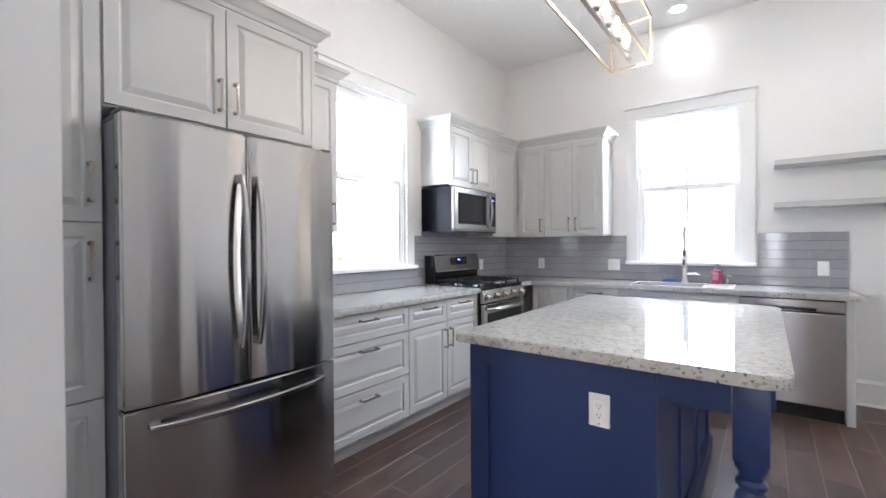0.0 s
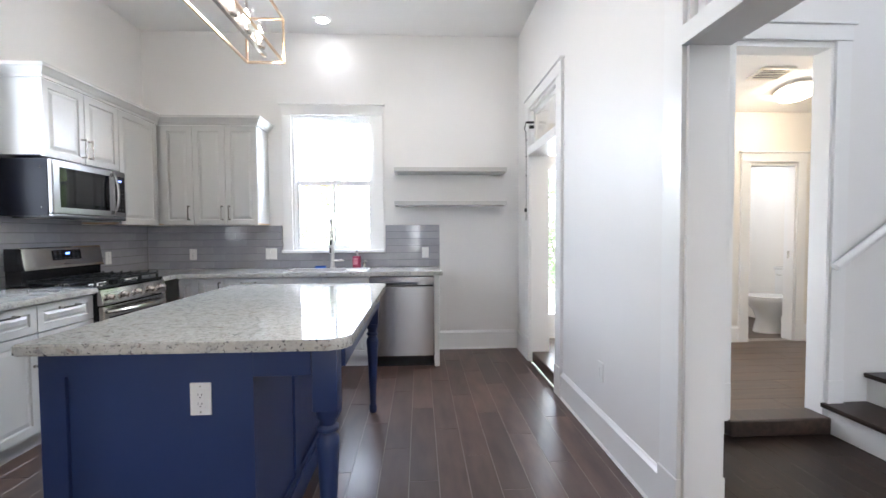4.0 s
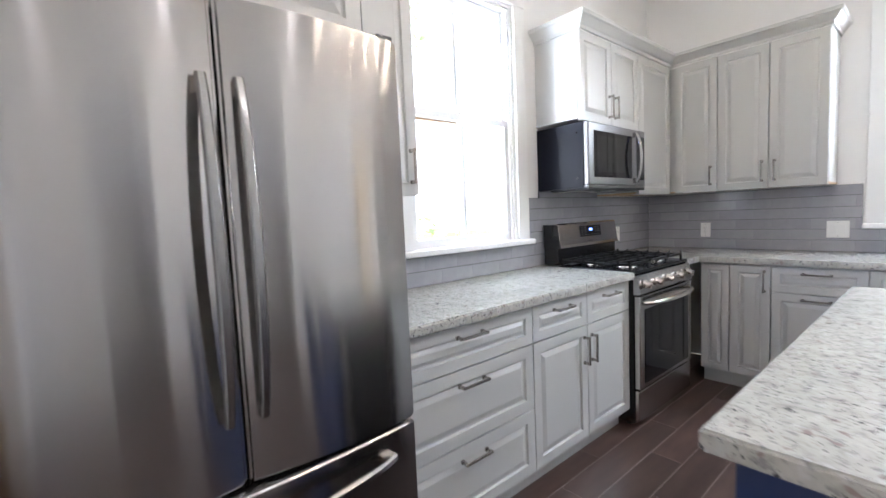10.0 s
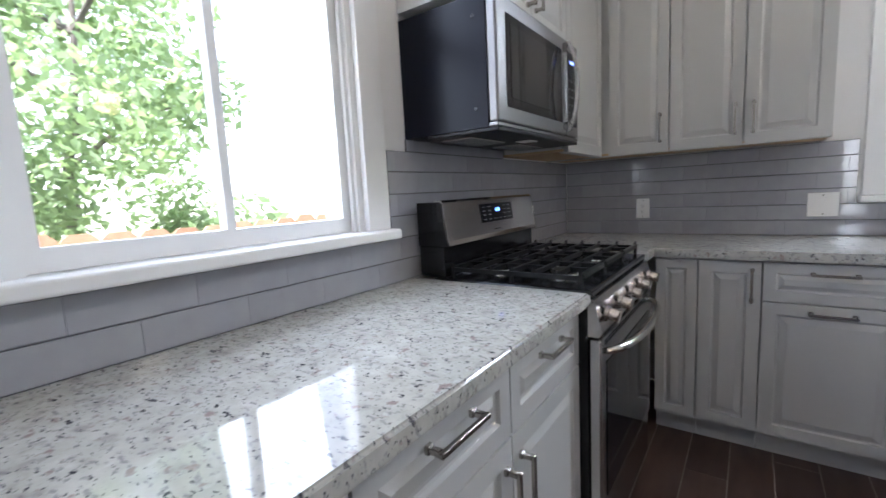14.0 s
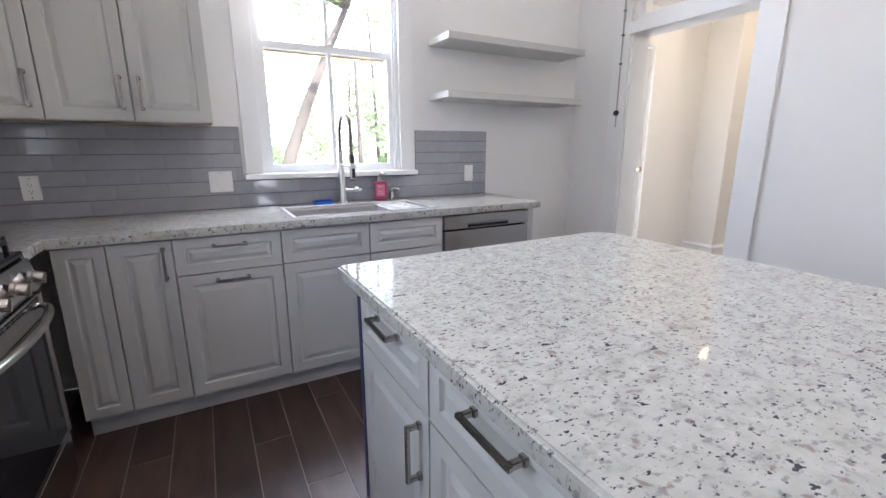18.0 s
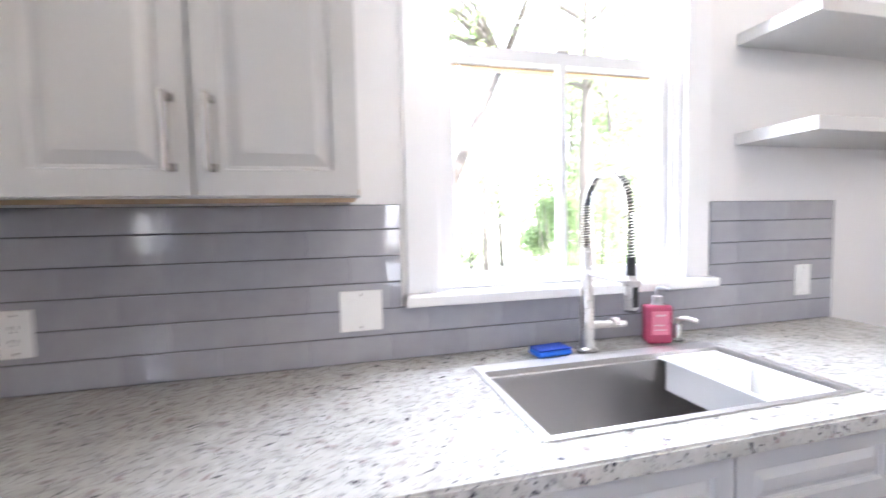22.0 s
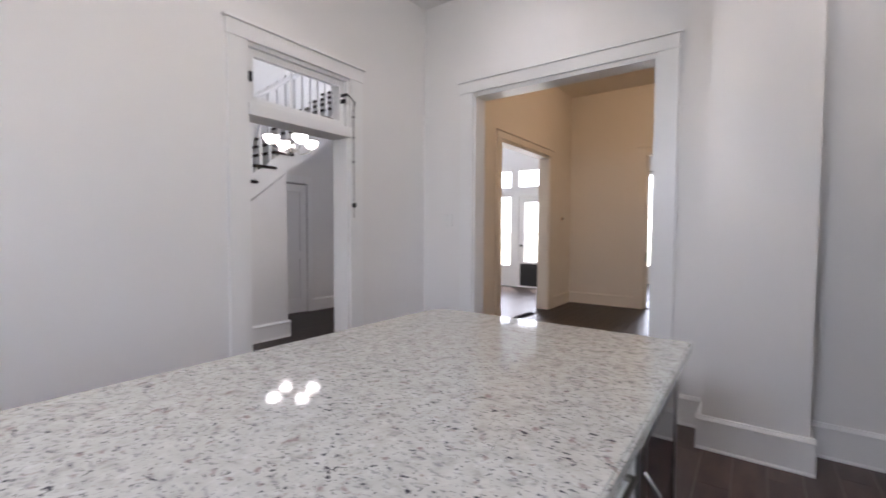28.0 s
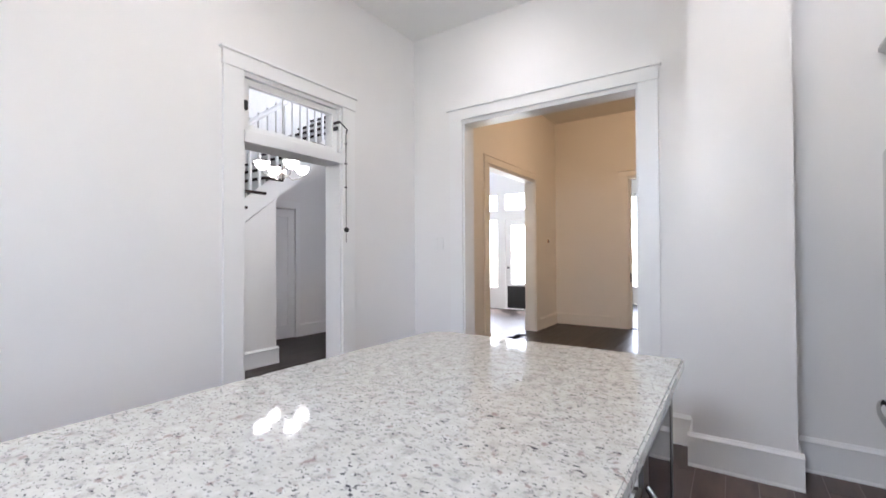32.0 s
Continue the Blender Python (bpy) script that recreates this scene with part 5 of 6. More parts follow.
def soap_bottle():
    m_pink = mat("pink_liquid_soap", (0.52, 0.075, 0.16), 0.12)
    bsdf(m_pink).inputs["Transmission Weight"].default_value = 0.35
    m_clear = mat("smoky_clear_plastic", (0.34, 0.33, 0.33), 0.15)
    s = thing("soap_bottle", pose(2.205, YS - 0.104, CT + 0.0044, 0, 0, -18), "pink liquid hand soap bottle with a clear pump", "soap bottle")
    part("bottle", box(-0.040, 0.040, -0.026, 0.026, 0, 0.122, 0.010, 4), m_pink, s, "", True)
    part("shoulder", lathe([(0.020, 0.1222), (0.015, 0.128), (0.0145, 0.134)], 18), m_clear, s, "clear plastic neck", True)
    part("label", boxes((-0.026, 0.026, -0.0272, -0.0262, 0.030, 0.104)), mat("pale_pink_label", (0.58, 0.16, 0.24), 0.4), s, "pale printed label")
    part("label_marks", boxes((-0.014, 0.014, -0.0277, -0.0273, 0.088, 0.094), (-0.018, 0.012, -0.0277, -0.0273, 0.058, 0.062), (-0.018, 0.016, -0.0277, -0.0273, 0.044, 0.047)), mat("label_print", (0.62, 0.45, 0.47), 0.5), s, "pale bars of unreadable print")
    part("collar", lathe([(0.0165, 0.1345), (0.0165, 0.148), (0.008, 0.151)], 16), m_clear, s, "", True)
    part("pump", tube([(0, 0, 0.151), (0, 0, 0.170), (0.004, -0.004, 0.174), (0.030, -0.026, 0.170)], [0.005, 0.006, 0.009, 0.005], 10), m_clear, s, "", True)
    return s


soap_bottle()


def side_sprayer():
    s = thing("soap_dispenser", pose(2.285, YS - 0.102, CT + 0.0044), "brushed nickel built-in soap dispenser with a spout", "dispenser")
    part("body", lathe([(0.020, 0), (0.020, 0.004), (0.015, 0.008), (0.015, 0.05), (0.011, 0.055)], 16), M_HANDLE, s, "", True)
    part("spout", tube([(0, 0, 0.05), (0, 0, 0.068), (0.012, -0.02, 0.074), (0.03, -0.05, 0.068)], 0.007, 10), M_STEELH, s, "", True)


side_sprayer()
sp = thing("sponge", pose(1.828, YS - 0.108, CT + 0.0044, 0, 0, 4), "blue kitchen scrub sponge behind the sink", "sponge")
part("foam", box(-0.055, 0.055, -0.032, 0.032, 0, 0.016, 0.006, 3), painted("blue_foam", (0.02, 0.14, 0.62), 0.9, 220, 0.6, 0.15), sp, "", True)
part("scrub_pad", box(-0.054, 0.054, -0.031, 0.031, 0.0165, 0.022, 0.002), painted("dark_blue_scrub_pad", (0.012, 0.05, 0.32), 0.95, 320, 0.8, 0.2), sp)

# ---------------------------------------------------------------- utility room behind the far doorway
X1 = XR + WT
UF, UH = 0.095, 2.72
HWY = 2.87                    # hall face of the wall to the utility room
UX, UY0, UY1 = 7.45, HWY + 0.12, 5.00
CBX, CBY = 5.72, 4.69       # corner of the toilet closet
M_UWALL = painted("warm_white_wall_paint", (0.79, 0.765, 0.71), 0.5, 180, 0.1, 0.015)
struct("floor_utility", box(X1 + 0.0005, UX, UY0, YS - 0.0005, 0.0, UF - 0.006), M_GROUT, "brown vinyl plank floor of the utility room", "floor")


def slope_z(y):
    """Height of the sloping utility room ceiling."""
    return 2.53 + (4.69 - y) * 0.170


struct("ceiling_utility", extrude_profile([(UY0 + 0.0005, slope_z(UY0)), (YS - 0.0005, slope_z(YS)), (YS - 0.0005, slope_z(YS) + 0.1), (UY0 + 0.0005, slope_z(UY0) + 0.1)], UX - X1 - 0.001, "x"), M_CEIL, "white sloping utility room ceiling", "ceiling").location = (X1 + 0.0005, 0, 0)
struct("wall_hall_utility", wall_bm("x", HWY, UY0, X1, 8.3, 0, HC + 2.1, [(4.80, 5.44, UF, 2.42)]), M_WALL, "white wall between stair hall and utility room", "wall")
struct("wall_utility_end", box(UX, UX + 0.12, UY0, 6.6, 0, 3.0), M_UWALL, "cream painted end wall of the utility room", "wall")
struct("wall_utility_back", wall_bm("x", YS, YS + WT, XR + WT, CBX, 0, UH, [(4.14, 4.94, UF, 2.15)]), M_UWALL, "outside wall with a glazed back door", "wall")
struct("wall_closet_end", box(CBX, CBX + 0.12, CBY + 0.12, YS, 0, UH), M_UWALL, "short cream wall beside the toilet room", "wall")
struct("wall_closet_front", wall_bm("x", CBY, CBY + 0.12, CBX, UX, 0, UH, [(6.365, 6.885, UF, 1.985)]), M_UWALL, "cream wall with the toilet room doorway", "wall")
struct("floor_toilet", box(CBX + 0.12, UX, CBY + 0.12, 6.4, 0.0, UF - 0.004), M_LVP, "brown vinyl floor of the toilet room", "floor")
struct("wall_toilet_back", box(CBX - 0.0, UX, 6.4, 6.52, 0, UH), M_WALL, "white toilet room wall", "wall")
struct("wall_toilet_side", box(CBX, CBX + 0.12, YS + WT, 6.4, 0, UH), M_WALL, "white toilet room side wall", "wall")
struct("ceiling_toilet", box(CBX, UX, UY1 + 0.0005, 6.4, UH, UH + 0.1), M_CEIL, "white toilet room ceiling", "ceiling")
cased("doorway_toilet", Matrix.Translation((6.365, CBY, UF)), 0.52, 1.985 - UF, "cream cased doorway of the toilet room", cw=0.10, depth=0.12)
cased("opening_hall", Matrix.Translation((4.80, HWY, UF)), 0.64, 2.42 - UF, "white cased opening between hall and utility room", cw=0.10, depth=0.12, back=False)
M_STEP = plank_mat("stained_threshold_wood", (0.030, 0.020, 0.016), (0.070, 0.048, 0.036), 0.35)
tagged(new("threshold", mesh_of("threshold", box(XR + 0.012, X1 - 0.0005, D1[0] + 0.016, D1[1] - 0.016, 0, UF + 0.006, 0.010, 3), M_STEP)), "dark stained raised wooden threshold in the doorway", "threshold", "thresholds", "structure")
tagged(new("threshold", mesh_of("threshold", box(4.782, 5.44, HWY - 0.055, UY0 - 0.0005, 0, UF + 0.010, 0.012, 3), M_STEP)), "dark stained raised wooden threshold in the doorway", "threshold", "thresholds", "structure")
for p in (((UX - E_, UY0), (UX - E_, CBY - 0.027)), ((UX, CBY - E_), (6.99, CBY - E_)), ((6.26, CBY - E_), (CBX - 0.026, CBY - E_)), ((CBX - E_, CBY), (CBX - E_, YS)), ((4.9, UY0 + E_), (UX - 0.03, UY0 + E_))):
    if p[0][0] == 4.9:
        p = ((5.56, UY0 + E_), (UX - 0.03, UY0 + E_))
    b = baseboard_run(*p, h=0.14)
    b.location.z = UF


def back_door(m, w, h):
    d = thing("door_back", m, "white glazed back door with daylight behind", "door", kind="structure")
    lites = [(0.11, w / 2 - 0.012), (w / 2 + 0.012, w - 0.11)]
    rows = [(0.25 + i * (h - 0.40) / 5 + 0.010, 0.25 + (i + 1) * (h - 0.40) / 5 - 0.010) for i in range(5)]
    part("leaf", wall_bm("x", 0.05, 0.09, 0.004, w - 0.004, 0.004, h - 0.004, [(a, b, c, e) for a, b in lites for c, e in rows]), M_TRIM, d)
    for a, b in lites:
        for c, e in rows:
            part("pane", box(a - 0.003, b + 0.003, 0.068, 0.071, c - 0.003, e + 0.003), M_GLASS, d).visible_shadow = False
    part("knob", lathe([(0.012, 0.05), (0.012, 0.02), (0.026, 0.01), (0.026, -0.005), (0.01, -0.012)], 16, at=(w - 0.06, 0, 0.95), axis="y"), M_BRASS, d, "", True)


back_door(Matrix.Translation((4.14, YS, UF)), 0.80, 2.04)


def open_leaf(name, m, w, h, label, knob=True):
    """A two-panel door leaf, hinged at the local origin, along local x."""
    d = thing(name, m, label, "door", kind="structure")
    part("leaf", wall_bm("x", -0.018, 0.018, 0, w, 0.008, h, [(0.11, w - 0.11, 0.22, 0.85), (0.11, w - 0.11, 0.98, h - 0.12)]), M_TRIM, d)
    part("panel", box(0.111, w - 0.111, -0.007, 0.007, 0.221, 0.849), M_TRIM, d)
    part("panel", box(0.111, w - 0.111, -0.007, 0.007, 0.981, h - 0.121), M_TRIM, d)
    if knob:
        for s in (-1, 1):
            part("door_knob", lathe([(0.024, 0.0185 * s), (0.024, 0.023 * s), (0.010, 0.026 * s), (0.010, 0.045 * s), (0.026, 0.052 * s), (0.026, 0.066 * s), (0.012, 0.074 * s)], 16, at=(w - 0.06, 0, 0.95), axis="y"), M_IRON, d, "", True)
    return d


tagged(new("strike_plate", mesh_of("strike_plate", box(6.868, 6.8705, CBY + 0.045, CBY + 0.075, 0.98, 1.06), M_CHROME)), "small metal strike plate in the toilet doorway", "hardware")


def toilet():
    m_por = mat("white_porcelain", (0.82, 0.82, 0.80), 0.08)
    t = thing("toilet", pose(6.95, 5.12, UF - 0.003, 0, 0, 90), "white porcelain toilet with a closed lid", "toilet")
    b = bmesh.new()
    prof = [(0.13, 0.16, 0.0), (0.125, 0.15, 0.06), (0.10, 0.13, 0.16), (0.13, 0.17, 0.26), (0.18, 0.235, 0.34), (0.185, 0.24, 0.385)]
    rings = []
    for rx, ry, z in prof:
        rings.append([b.verts.new((rx * math.cos(2 * math.pi * i / 24), -0.02 + ry * math.sin(2 * math.pi * i / 24), z)) for i in range(24)])
    for p, q in zip(rings, rings[1:]):
        for i in range(24):
            b.faces.new((p[i], p[(i + 1) % 24], q[(i + 1) % 24], q[i]))
    b.faces.new(rings[0][::-1])
    b.faces.new(rings[-1])
    part("bowl", b, m_por, t, "", True)
    for nm, z0, z1, k in (("seat", 0.386, 0.405, 1.02), ("lid", 0.4055, 0.425, 1.0)):
        b = bmesh.new()
        a = [b.verts.new((0.19 * k * math.cos(2 * math.pi * i / 24), -0.02 + 0.245 * k * math.sin(2 * math.pi * i / 24), z0)) for i in range(24)]
        c = [b.verts.new((v.co.x, v.co.y, z1)) for v in a]
        b.faces.new(a[::-1])
        b.faces.new(c)
        for i in range(24):
            b.faces.new((a[i], a[(i + 1) % 24], c[(i + 1) % 24], c[i]))
        part(nm, b, m_por, t, "", True)
    part("tank", box(-0.21, 0.21, -0.47, -0.265, 0.38, 0.72, 0.02, 3), m_por, t, "", True)
    part("tank_lid", box(-0.22, 0.22, -0.48, -0.255, 0.7205, 0.75, 0.008), m_por, t, "", True)
    part("flush_lever", tube([(0.15, -0.262, 0.66), (0.15, -0.245, 0.66), (0.08, -0.240, 0.655)], 0.007, 8), M_CHROME, t)
    part("neck", box(-0.09, 0.09, -0.30, -0.1, 0.0, 0.3795, 0.03, 3), m_por, t, "", True)
    return t


toilet()


def dome_light(p, label="round frosted flush-mount ceiling light, lit", r=0.165):
    d = thing("ceiling_light", pose(*p), label, "ceiling light", "flush ceiling lights")
    part("pan", lathe([(r * 0.95, 0), (r, -0.01), (r, -0.035), (r * 0.93, -0.04)][::-1], 32), M_CHROME, d, "brushed metal rim", True)
    part("diffuser", lathe([(r * 0.93, -0.041), (r * 0.92, -0.065), (r * 0.80, -0.095), (r * 0.5, -0.108), (0.01, -0.112)][::-1], 32), M_DOME, d, "glowing frosted glass", True)
    return d


for x in (6.37, 5.06):
    dome_light((x, 4.17, 2.6)).matrix_basis = pose(x, 4.17, slope_z(4.17) - 0.002, -9.4, 0, 0)


M_VENT = mat("brown_vent", (0.18, 0.12, 0.08), 0.5)


def vent(m, w, h, label, dark=True):
    v = thing("air_vent", m, label, "vent", "air vents")
    part("frame", wall_bm("x", -0.012, -0.0005, -w / 2, w / 2, -h / 2, h / 2, [(-w / 2 + 0.025, w / 2 - 0.025, -h / 2 + 0.025, h / 2 - 0.025)]), M_UWALL, v)
    part("backing", box(-w / 2 + 0.0255, w / 2 - 0.0255, -0.003, -0.0008, -h / 2 + 0.0255, h / 2 - 0.0255), M_DARKGAP, v)
    n = int((h - 0.05) / 0.022)
    for i in range(n):
        z = -h / 2 + 0.03 + i * (h - 0.06) / max(1, n - 1)
        part("slat", box(-w / 2 + 0.026, w / 2 - 0.026, -0.010, -0.004, z - 0.004, z + 0.003), M_VENT if dark else M_UWALL, v)


vent(Matrix.Translation((UX, 3.69, 2.54)) @ RIGHT, 0.28, 0.21, "dark slatted return air grille high on the wall")
vent(Matrix.Translation((5.95, 3.95, slope_z(3.95) - 0.002)) @ pose(0, 0, 0, 80.6, 0, 0), 0.30, 0.20, "pale slatted ceiling air register", False)

# ---------------------------------------------------------------- stair hall behind the near doorway
HX, HY0, HH = 8.30, -5.80, 5.50
SWY = 0.387                    # end of the wall under the stairs
struct("floor_hall", box(X1 + 0.0005, HX, HY0, HWY, -0.1, -0.004), M_DARKWOOD, "dark espresso hardwood hall floor", "floor")
struct("ceiling_hall", box(X1 - WT, HX, HY0, HWY, HH, HH + 0.1), M_CEIL, "high white stairwell ceiling", "ceiling")
struct("wall_hall_end", box(HX, HX + 0.12, HY0, HWY, 0, HH), M_WALL, "white stairwell wall", "wall")
struct("wall_hall_upper", box(XR, X1, YB - WT - 0.0, HWY, HC + 0.15, HH), M_WALL, "white upper stairwell wall", "wall")
SWX = 5.97                    # face of the wall under the upper flight
NY0, RUN, RISE = 2.00, 0.235, 0.187
LZ = 0.74


def tread(name, x0, x1, y0, y1, z):
    return box(x0, x1, y0, y1, z - 0.03, z, 0.008, 2)


def stairs():
    s = thing("staircase", Matrix(), "white painted staircase with black treads and white balusters", "stairs", kind="structure")
    for i in range(3):
        x = 5.44 + 0.285 * i
        z = 0.185 * (i + 1)
        part("tread", box(x - 0.03, x + 0.285, NY0 - 0.02, HWY - 0.0005, z - 0.03, z, 0.006), M_DARKWOOD, s, "dark stained tread")
        part("riser", box(x, x + 0.284, NY0, HWY - 0.001, z - 0.185, z - 0.0305), M_TRIM, s)
    x = 5.44 + 0.285 * 3
    part("landing", box(x - 0.03, 7.2, NY0 - 0.02, HWY - 0.0005, LZ - 0.03, LZ, 0.006), M_DARKWOOD, s, "dark stained landing")
    part("landing_wall", box(x, 7.19, NY0, HWY - 0.001, 0, LZ - 0.0305), M_TRIM, s)
    n = 15
    for i in range(n):
        y = NY0 + 0.18 - RUN * i
        z = LZ + RISE * (i + 1)
        part("tread", box(SWX - 0.03 if i else 6.31, 7.19, y - RUN, y + 0.03, z - 0.03, z, 0.006), M_DARKWOOD, s, "dark stained tread")
        part("riser", box(SWX + 0.02 if i else 6.32, 7.18, y - 0.02, y, z - RISE, z - 0.0305), M_TRIM, s)
        for k in (0.06, 0.175) if i else ():
            yy = y - k
            part("baluster", box(SWX + 0.01, SWX + 0.04, yy - 0.015, yy + 0.015, z, z + 0.80 + (k / RUN) * RISE), M_TRIM, s)
    ya, yb = NY0 + 0.1, NY0 + 0.2 - RUN * n
    za, zb = LZ + RISE + 0.86, LZ + RISE * n + 0.86
    part("handrail", tube([(SWX + 0.025, ya, za), (SWX + 0.025, yb, zb)], 0.03, 10), M_TRIM, s, "", True)
    # sloping skirt under the treads
    yq = NY0 - RUN * n
    prof = [(NY0, LZ), (NY0, LZ + 0.26), (yq, LZ + RISE * n + 0.25), (yq, LZ + RISE * n - 0.025), (SWY, LZ + (NY0 - SWY) / RUN * RISE - 0.025)]
    bm = bmesh.new()
    a = [bm.verts.new((SWX - 0.002, y, z)) for y, z in prof]
    b = [bm.verts.new((SWX + 0.018, y, z)) for y, z in prof]
    bm.faces.new(a)
    bm.faces.new(b[::-1])
    for i in range(len(prof)):
        bm.faces.new((a[i], a[(i + 1) % len(prof)], b[(i + 1) % len(prof)], b[i]))
    part("skirt", bm, M_TRIM, s)
    # soffit
    bm = bmesh.new()
    q = [(SWY, LZ + (NY0 - SWY) / RUN * RISE - 0.06), (yq, LZ + RISE * n - 0.06)]
    vs = [bm.verts.new((xx, y, z)) for xx, y, z in ((SWX + 0.0185, *q[0]), (7.18, *q[0]), (7.18, *q[1]), (SWX + 0.0185, *q[1]))]
    f = bm.faces.new(vs)
    r = bmesh.ops.extrude_face_region(bm, geom=[f])
    for v in [g for g in r["geom"] if isinstance(g, bmesh.types.BMVert)]:
        v.co.z += 0.03
    part("soffit", bm, M_WALL, s)
    # wall rail on the lower flight
    part("wall_rail", tube([(5.43, HWY - 0.06, 1.05), (6.40, HWY - 0.06, 1.76)], 0.024, 10), M_TRIM, s, "white wall handrail", True)
    for t in (0.1, 0.85):
        part("rail_bracket", tube([(5.43 + 0.97 * t, HWY - 0.06, 1.03 + 0.71 * t), (5.43 + 0.97 * t, HWY - 0.0005, 1.0 + 0.71 * t)], 0.008, 8), M_TRIM, s)
    return s


stairs()


def under_stair_wall():
    """Plane wall under the upper flight, cut by the slope."""
    k = RISE / RUN
    prof = [(NY0 - 0.001, 0), (NY0 - 0.001, LZ - 0.03), (SWY, LZ + (NY0 - SWY) * k - 0.03), (SWY, 0)]
    bm = bmesh.new()
    a = [bm.verts.new((SWX, y, z)) for y, z in prof]
    b = [bm.verts.new((SWX + 0.016, y, z)) for y, z in prof]
    bm.faces.new(a)
    bm.faces.new(b[::-1])
    for i in range(4):
        bm.faces.new((a[i], a[(i + 1) % 4], b[(i + 1) % 4], b[i]))
    return bm


struct("wall_under_stairs", under_stair_wall(), M_WALL, "white wall under the staircase", "wall")
struct("wall_closet_stairs", box(SWX + 0.0165, 7.15, SWY, SWY + 0.12, 0, 2.05), M_WALL, "white return wall under the staircase", "wall")
struct("wall_hall_recess", wall_bm("y", 7.15, 7.27, HY0, SWY, 0, 3.0, [(-0.76, -0.08, 0, 2.03)]), M_WALL, "white hall wall under the upper stairs", "wall")
open_leaf("door_closet", Matrix.Translation((7.165, -0.755, 0)) @ pose(0, 0, 0, 0, 0, 84), 0.66, 2.02, "white panel door under the stairs, ajar")
baseboard_run((7.15 - E_, -1.445), (7.15 - E_, -0.85))
struct("wall_hall_stub", box(5.9, 7.1495, -1.59, -1.47, 0, 3.0), M_WALL, "white hall wall beside the closet door", "wall")
baseboard_run((7.12, -1.47 + E_), (5.9, -1.47 + E_))
struct("trim_closet_door", boxes((7.128, 7.1495, -0.85, -0.765, 0, 2.04), (7.128, 7.1495, -0.076, 0.01, 0, 2.04), (7.128, 7.1495, -0.85, 0.01, 2.0405, 2.15)), M_TRIM, "white casing round the closet door", "trim")
baseboard_run((SWX - E_, SWY - 0.026), (SWX - E_, 1.97))
baseboard_run((7.12, SWY - E_), (SWX, SWY - E_))


def hall_chandelier(p):
    c = thing("hall_chandelier", pose(*p), "brushed nickel hall chandelier with frosted glass shades, lit", "chandelier")
    part("rod", tube([(0, 0, 0.10), (0, 0, HH - p[2])], 0.008, 8), M_CHROME, c)
    part("hub", lathe([(0.01, -0.06), (0.03, -0.04), (0.035, 0.02), (0.02, 0.06), (0.012, 0.10)], 18), M_CHROME, c, "", True)
    for i in range(4):
        a = 2 * math.pi * i / 4 + 1.353
        d = Vector((math.cos(a), math.sin(a), 0))
        part("arm", tube([d * 0.03, d * 0.10 + Vector((0, 0, -0.05)), d * 0.195 + Vector((0, 0, -0.02)), d * 0.205 + Vector((0, 0, 0.02))], 0.006, 8), M_CHROME, c, "", True)
        part("shade", lathe([(0.024, 0.02), (0.042, 0.031), (0.063, 0.058), (0.074, 0.094)], 20), M_SHADE, c, "glowing frosted glass shade", True).location = d * 0.205
    return c


hall_chandelier((5.15, 0.88, 2.125))

# ---------------------------------------------------------------- cream room behind the wide opening
YX, YY, YH = 4.14, -4.33, 3.75
struct("floor_cream", box(0, YX + 0.16, YY, YB - 0.0005, -0.1, -0.004), M_DARKWOOD, "dark espresso hardwood floor of the cream room", "floor")
struct("ceiling_cream", box(0, YX + 0.2, YY, YB - WT, YH, YH + 0.1), M_YELLOW, "cream painted ceiling", "ceiling")
struct("wall_cream_top", box(0, YX, YB - WT - 0.02, YB - WT, HC, YH), M_YELLOW, "cream wall above the kitchen ceiling line", "wall")
struct("wall_cream_front", wall_bm("x", YB - WT - 0.012, YB - WT - 0.0005, 0, YX, 0, YH, [(OP[0], OP[1], 0, OPH)]), M_YELLOW, "cream painted wall beside the wide opening", "wall")
struct("wall_cream_left", box(-WT, 0, YY, YB - WT, 0, YH), M_YELLOW, "cream painted side wall", "wall")
struct("wall_cream_entry", wall_bm("y", YX, YX + 0.16, YY, YB - WT, 0, YH, [(-3.29, -1.64, 0, 2.52)]), M_YELLOW, "cream wall with a cased opening to the entry", "wall")
struct("wall_cream_far", wall_bm("x", YY - 0.16, YY, -WT, YX + 0.16, 0, YH, [(2.06, 2.867, 0, 2.60)]), M_YELLOW, "cream far wall with a pocket doorway", "wall")
cased("opening_entry", Matrix.Translation((YX, -1.64, 0)) @ RIGHT, 1.65, 2.52, "cream cased opening to the front entry", mat_=M_YELLOW)
cased("opening_front_room", Matrix.Translation((2.867, YY, 0)) @ pose(0, 0, 0, 0, 0, 180), 0.807, 2.60, "cream cased pocket doorway to the front room", mat_=M_YELLOW)
for p in (((YX - E_, YY), (YX - E_, -3.435)), ((YX - E_, -1.495), (YX - E_, YB - WT - 0.03)), ((3.012, YY + E_), (YX, YY + E_)), ((0, YY + E_), (1.915, YY + E_))):
    baseboard_run(*p, mat_=M_YELLOW)
tagged(new("pocket_door", mesh_of("pocket_door", box(2.822, 2.852, YY - 0.10, YY - 0.06, 0.01, 2.58, 0.002), M_YELLOW)), "edge of a cream pocket door in its slot", "door", kind="structure")
tagged(new("pocket_door_pull", mesh_of("pocket_door_pull", box(2.826, 2.848, YY - 0.0595, YY - 0.052, 0.80, 0.96, 0.002), M_IRON)), "dark recessed pocket door pull", "door pull")
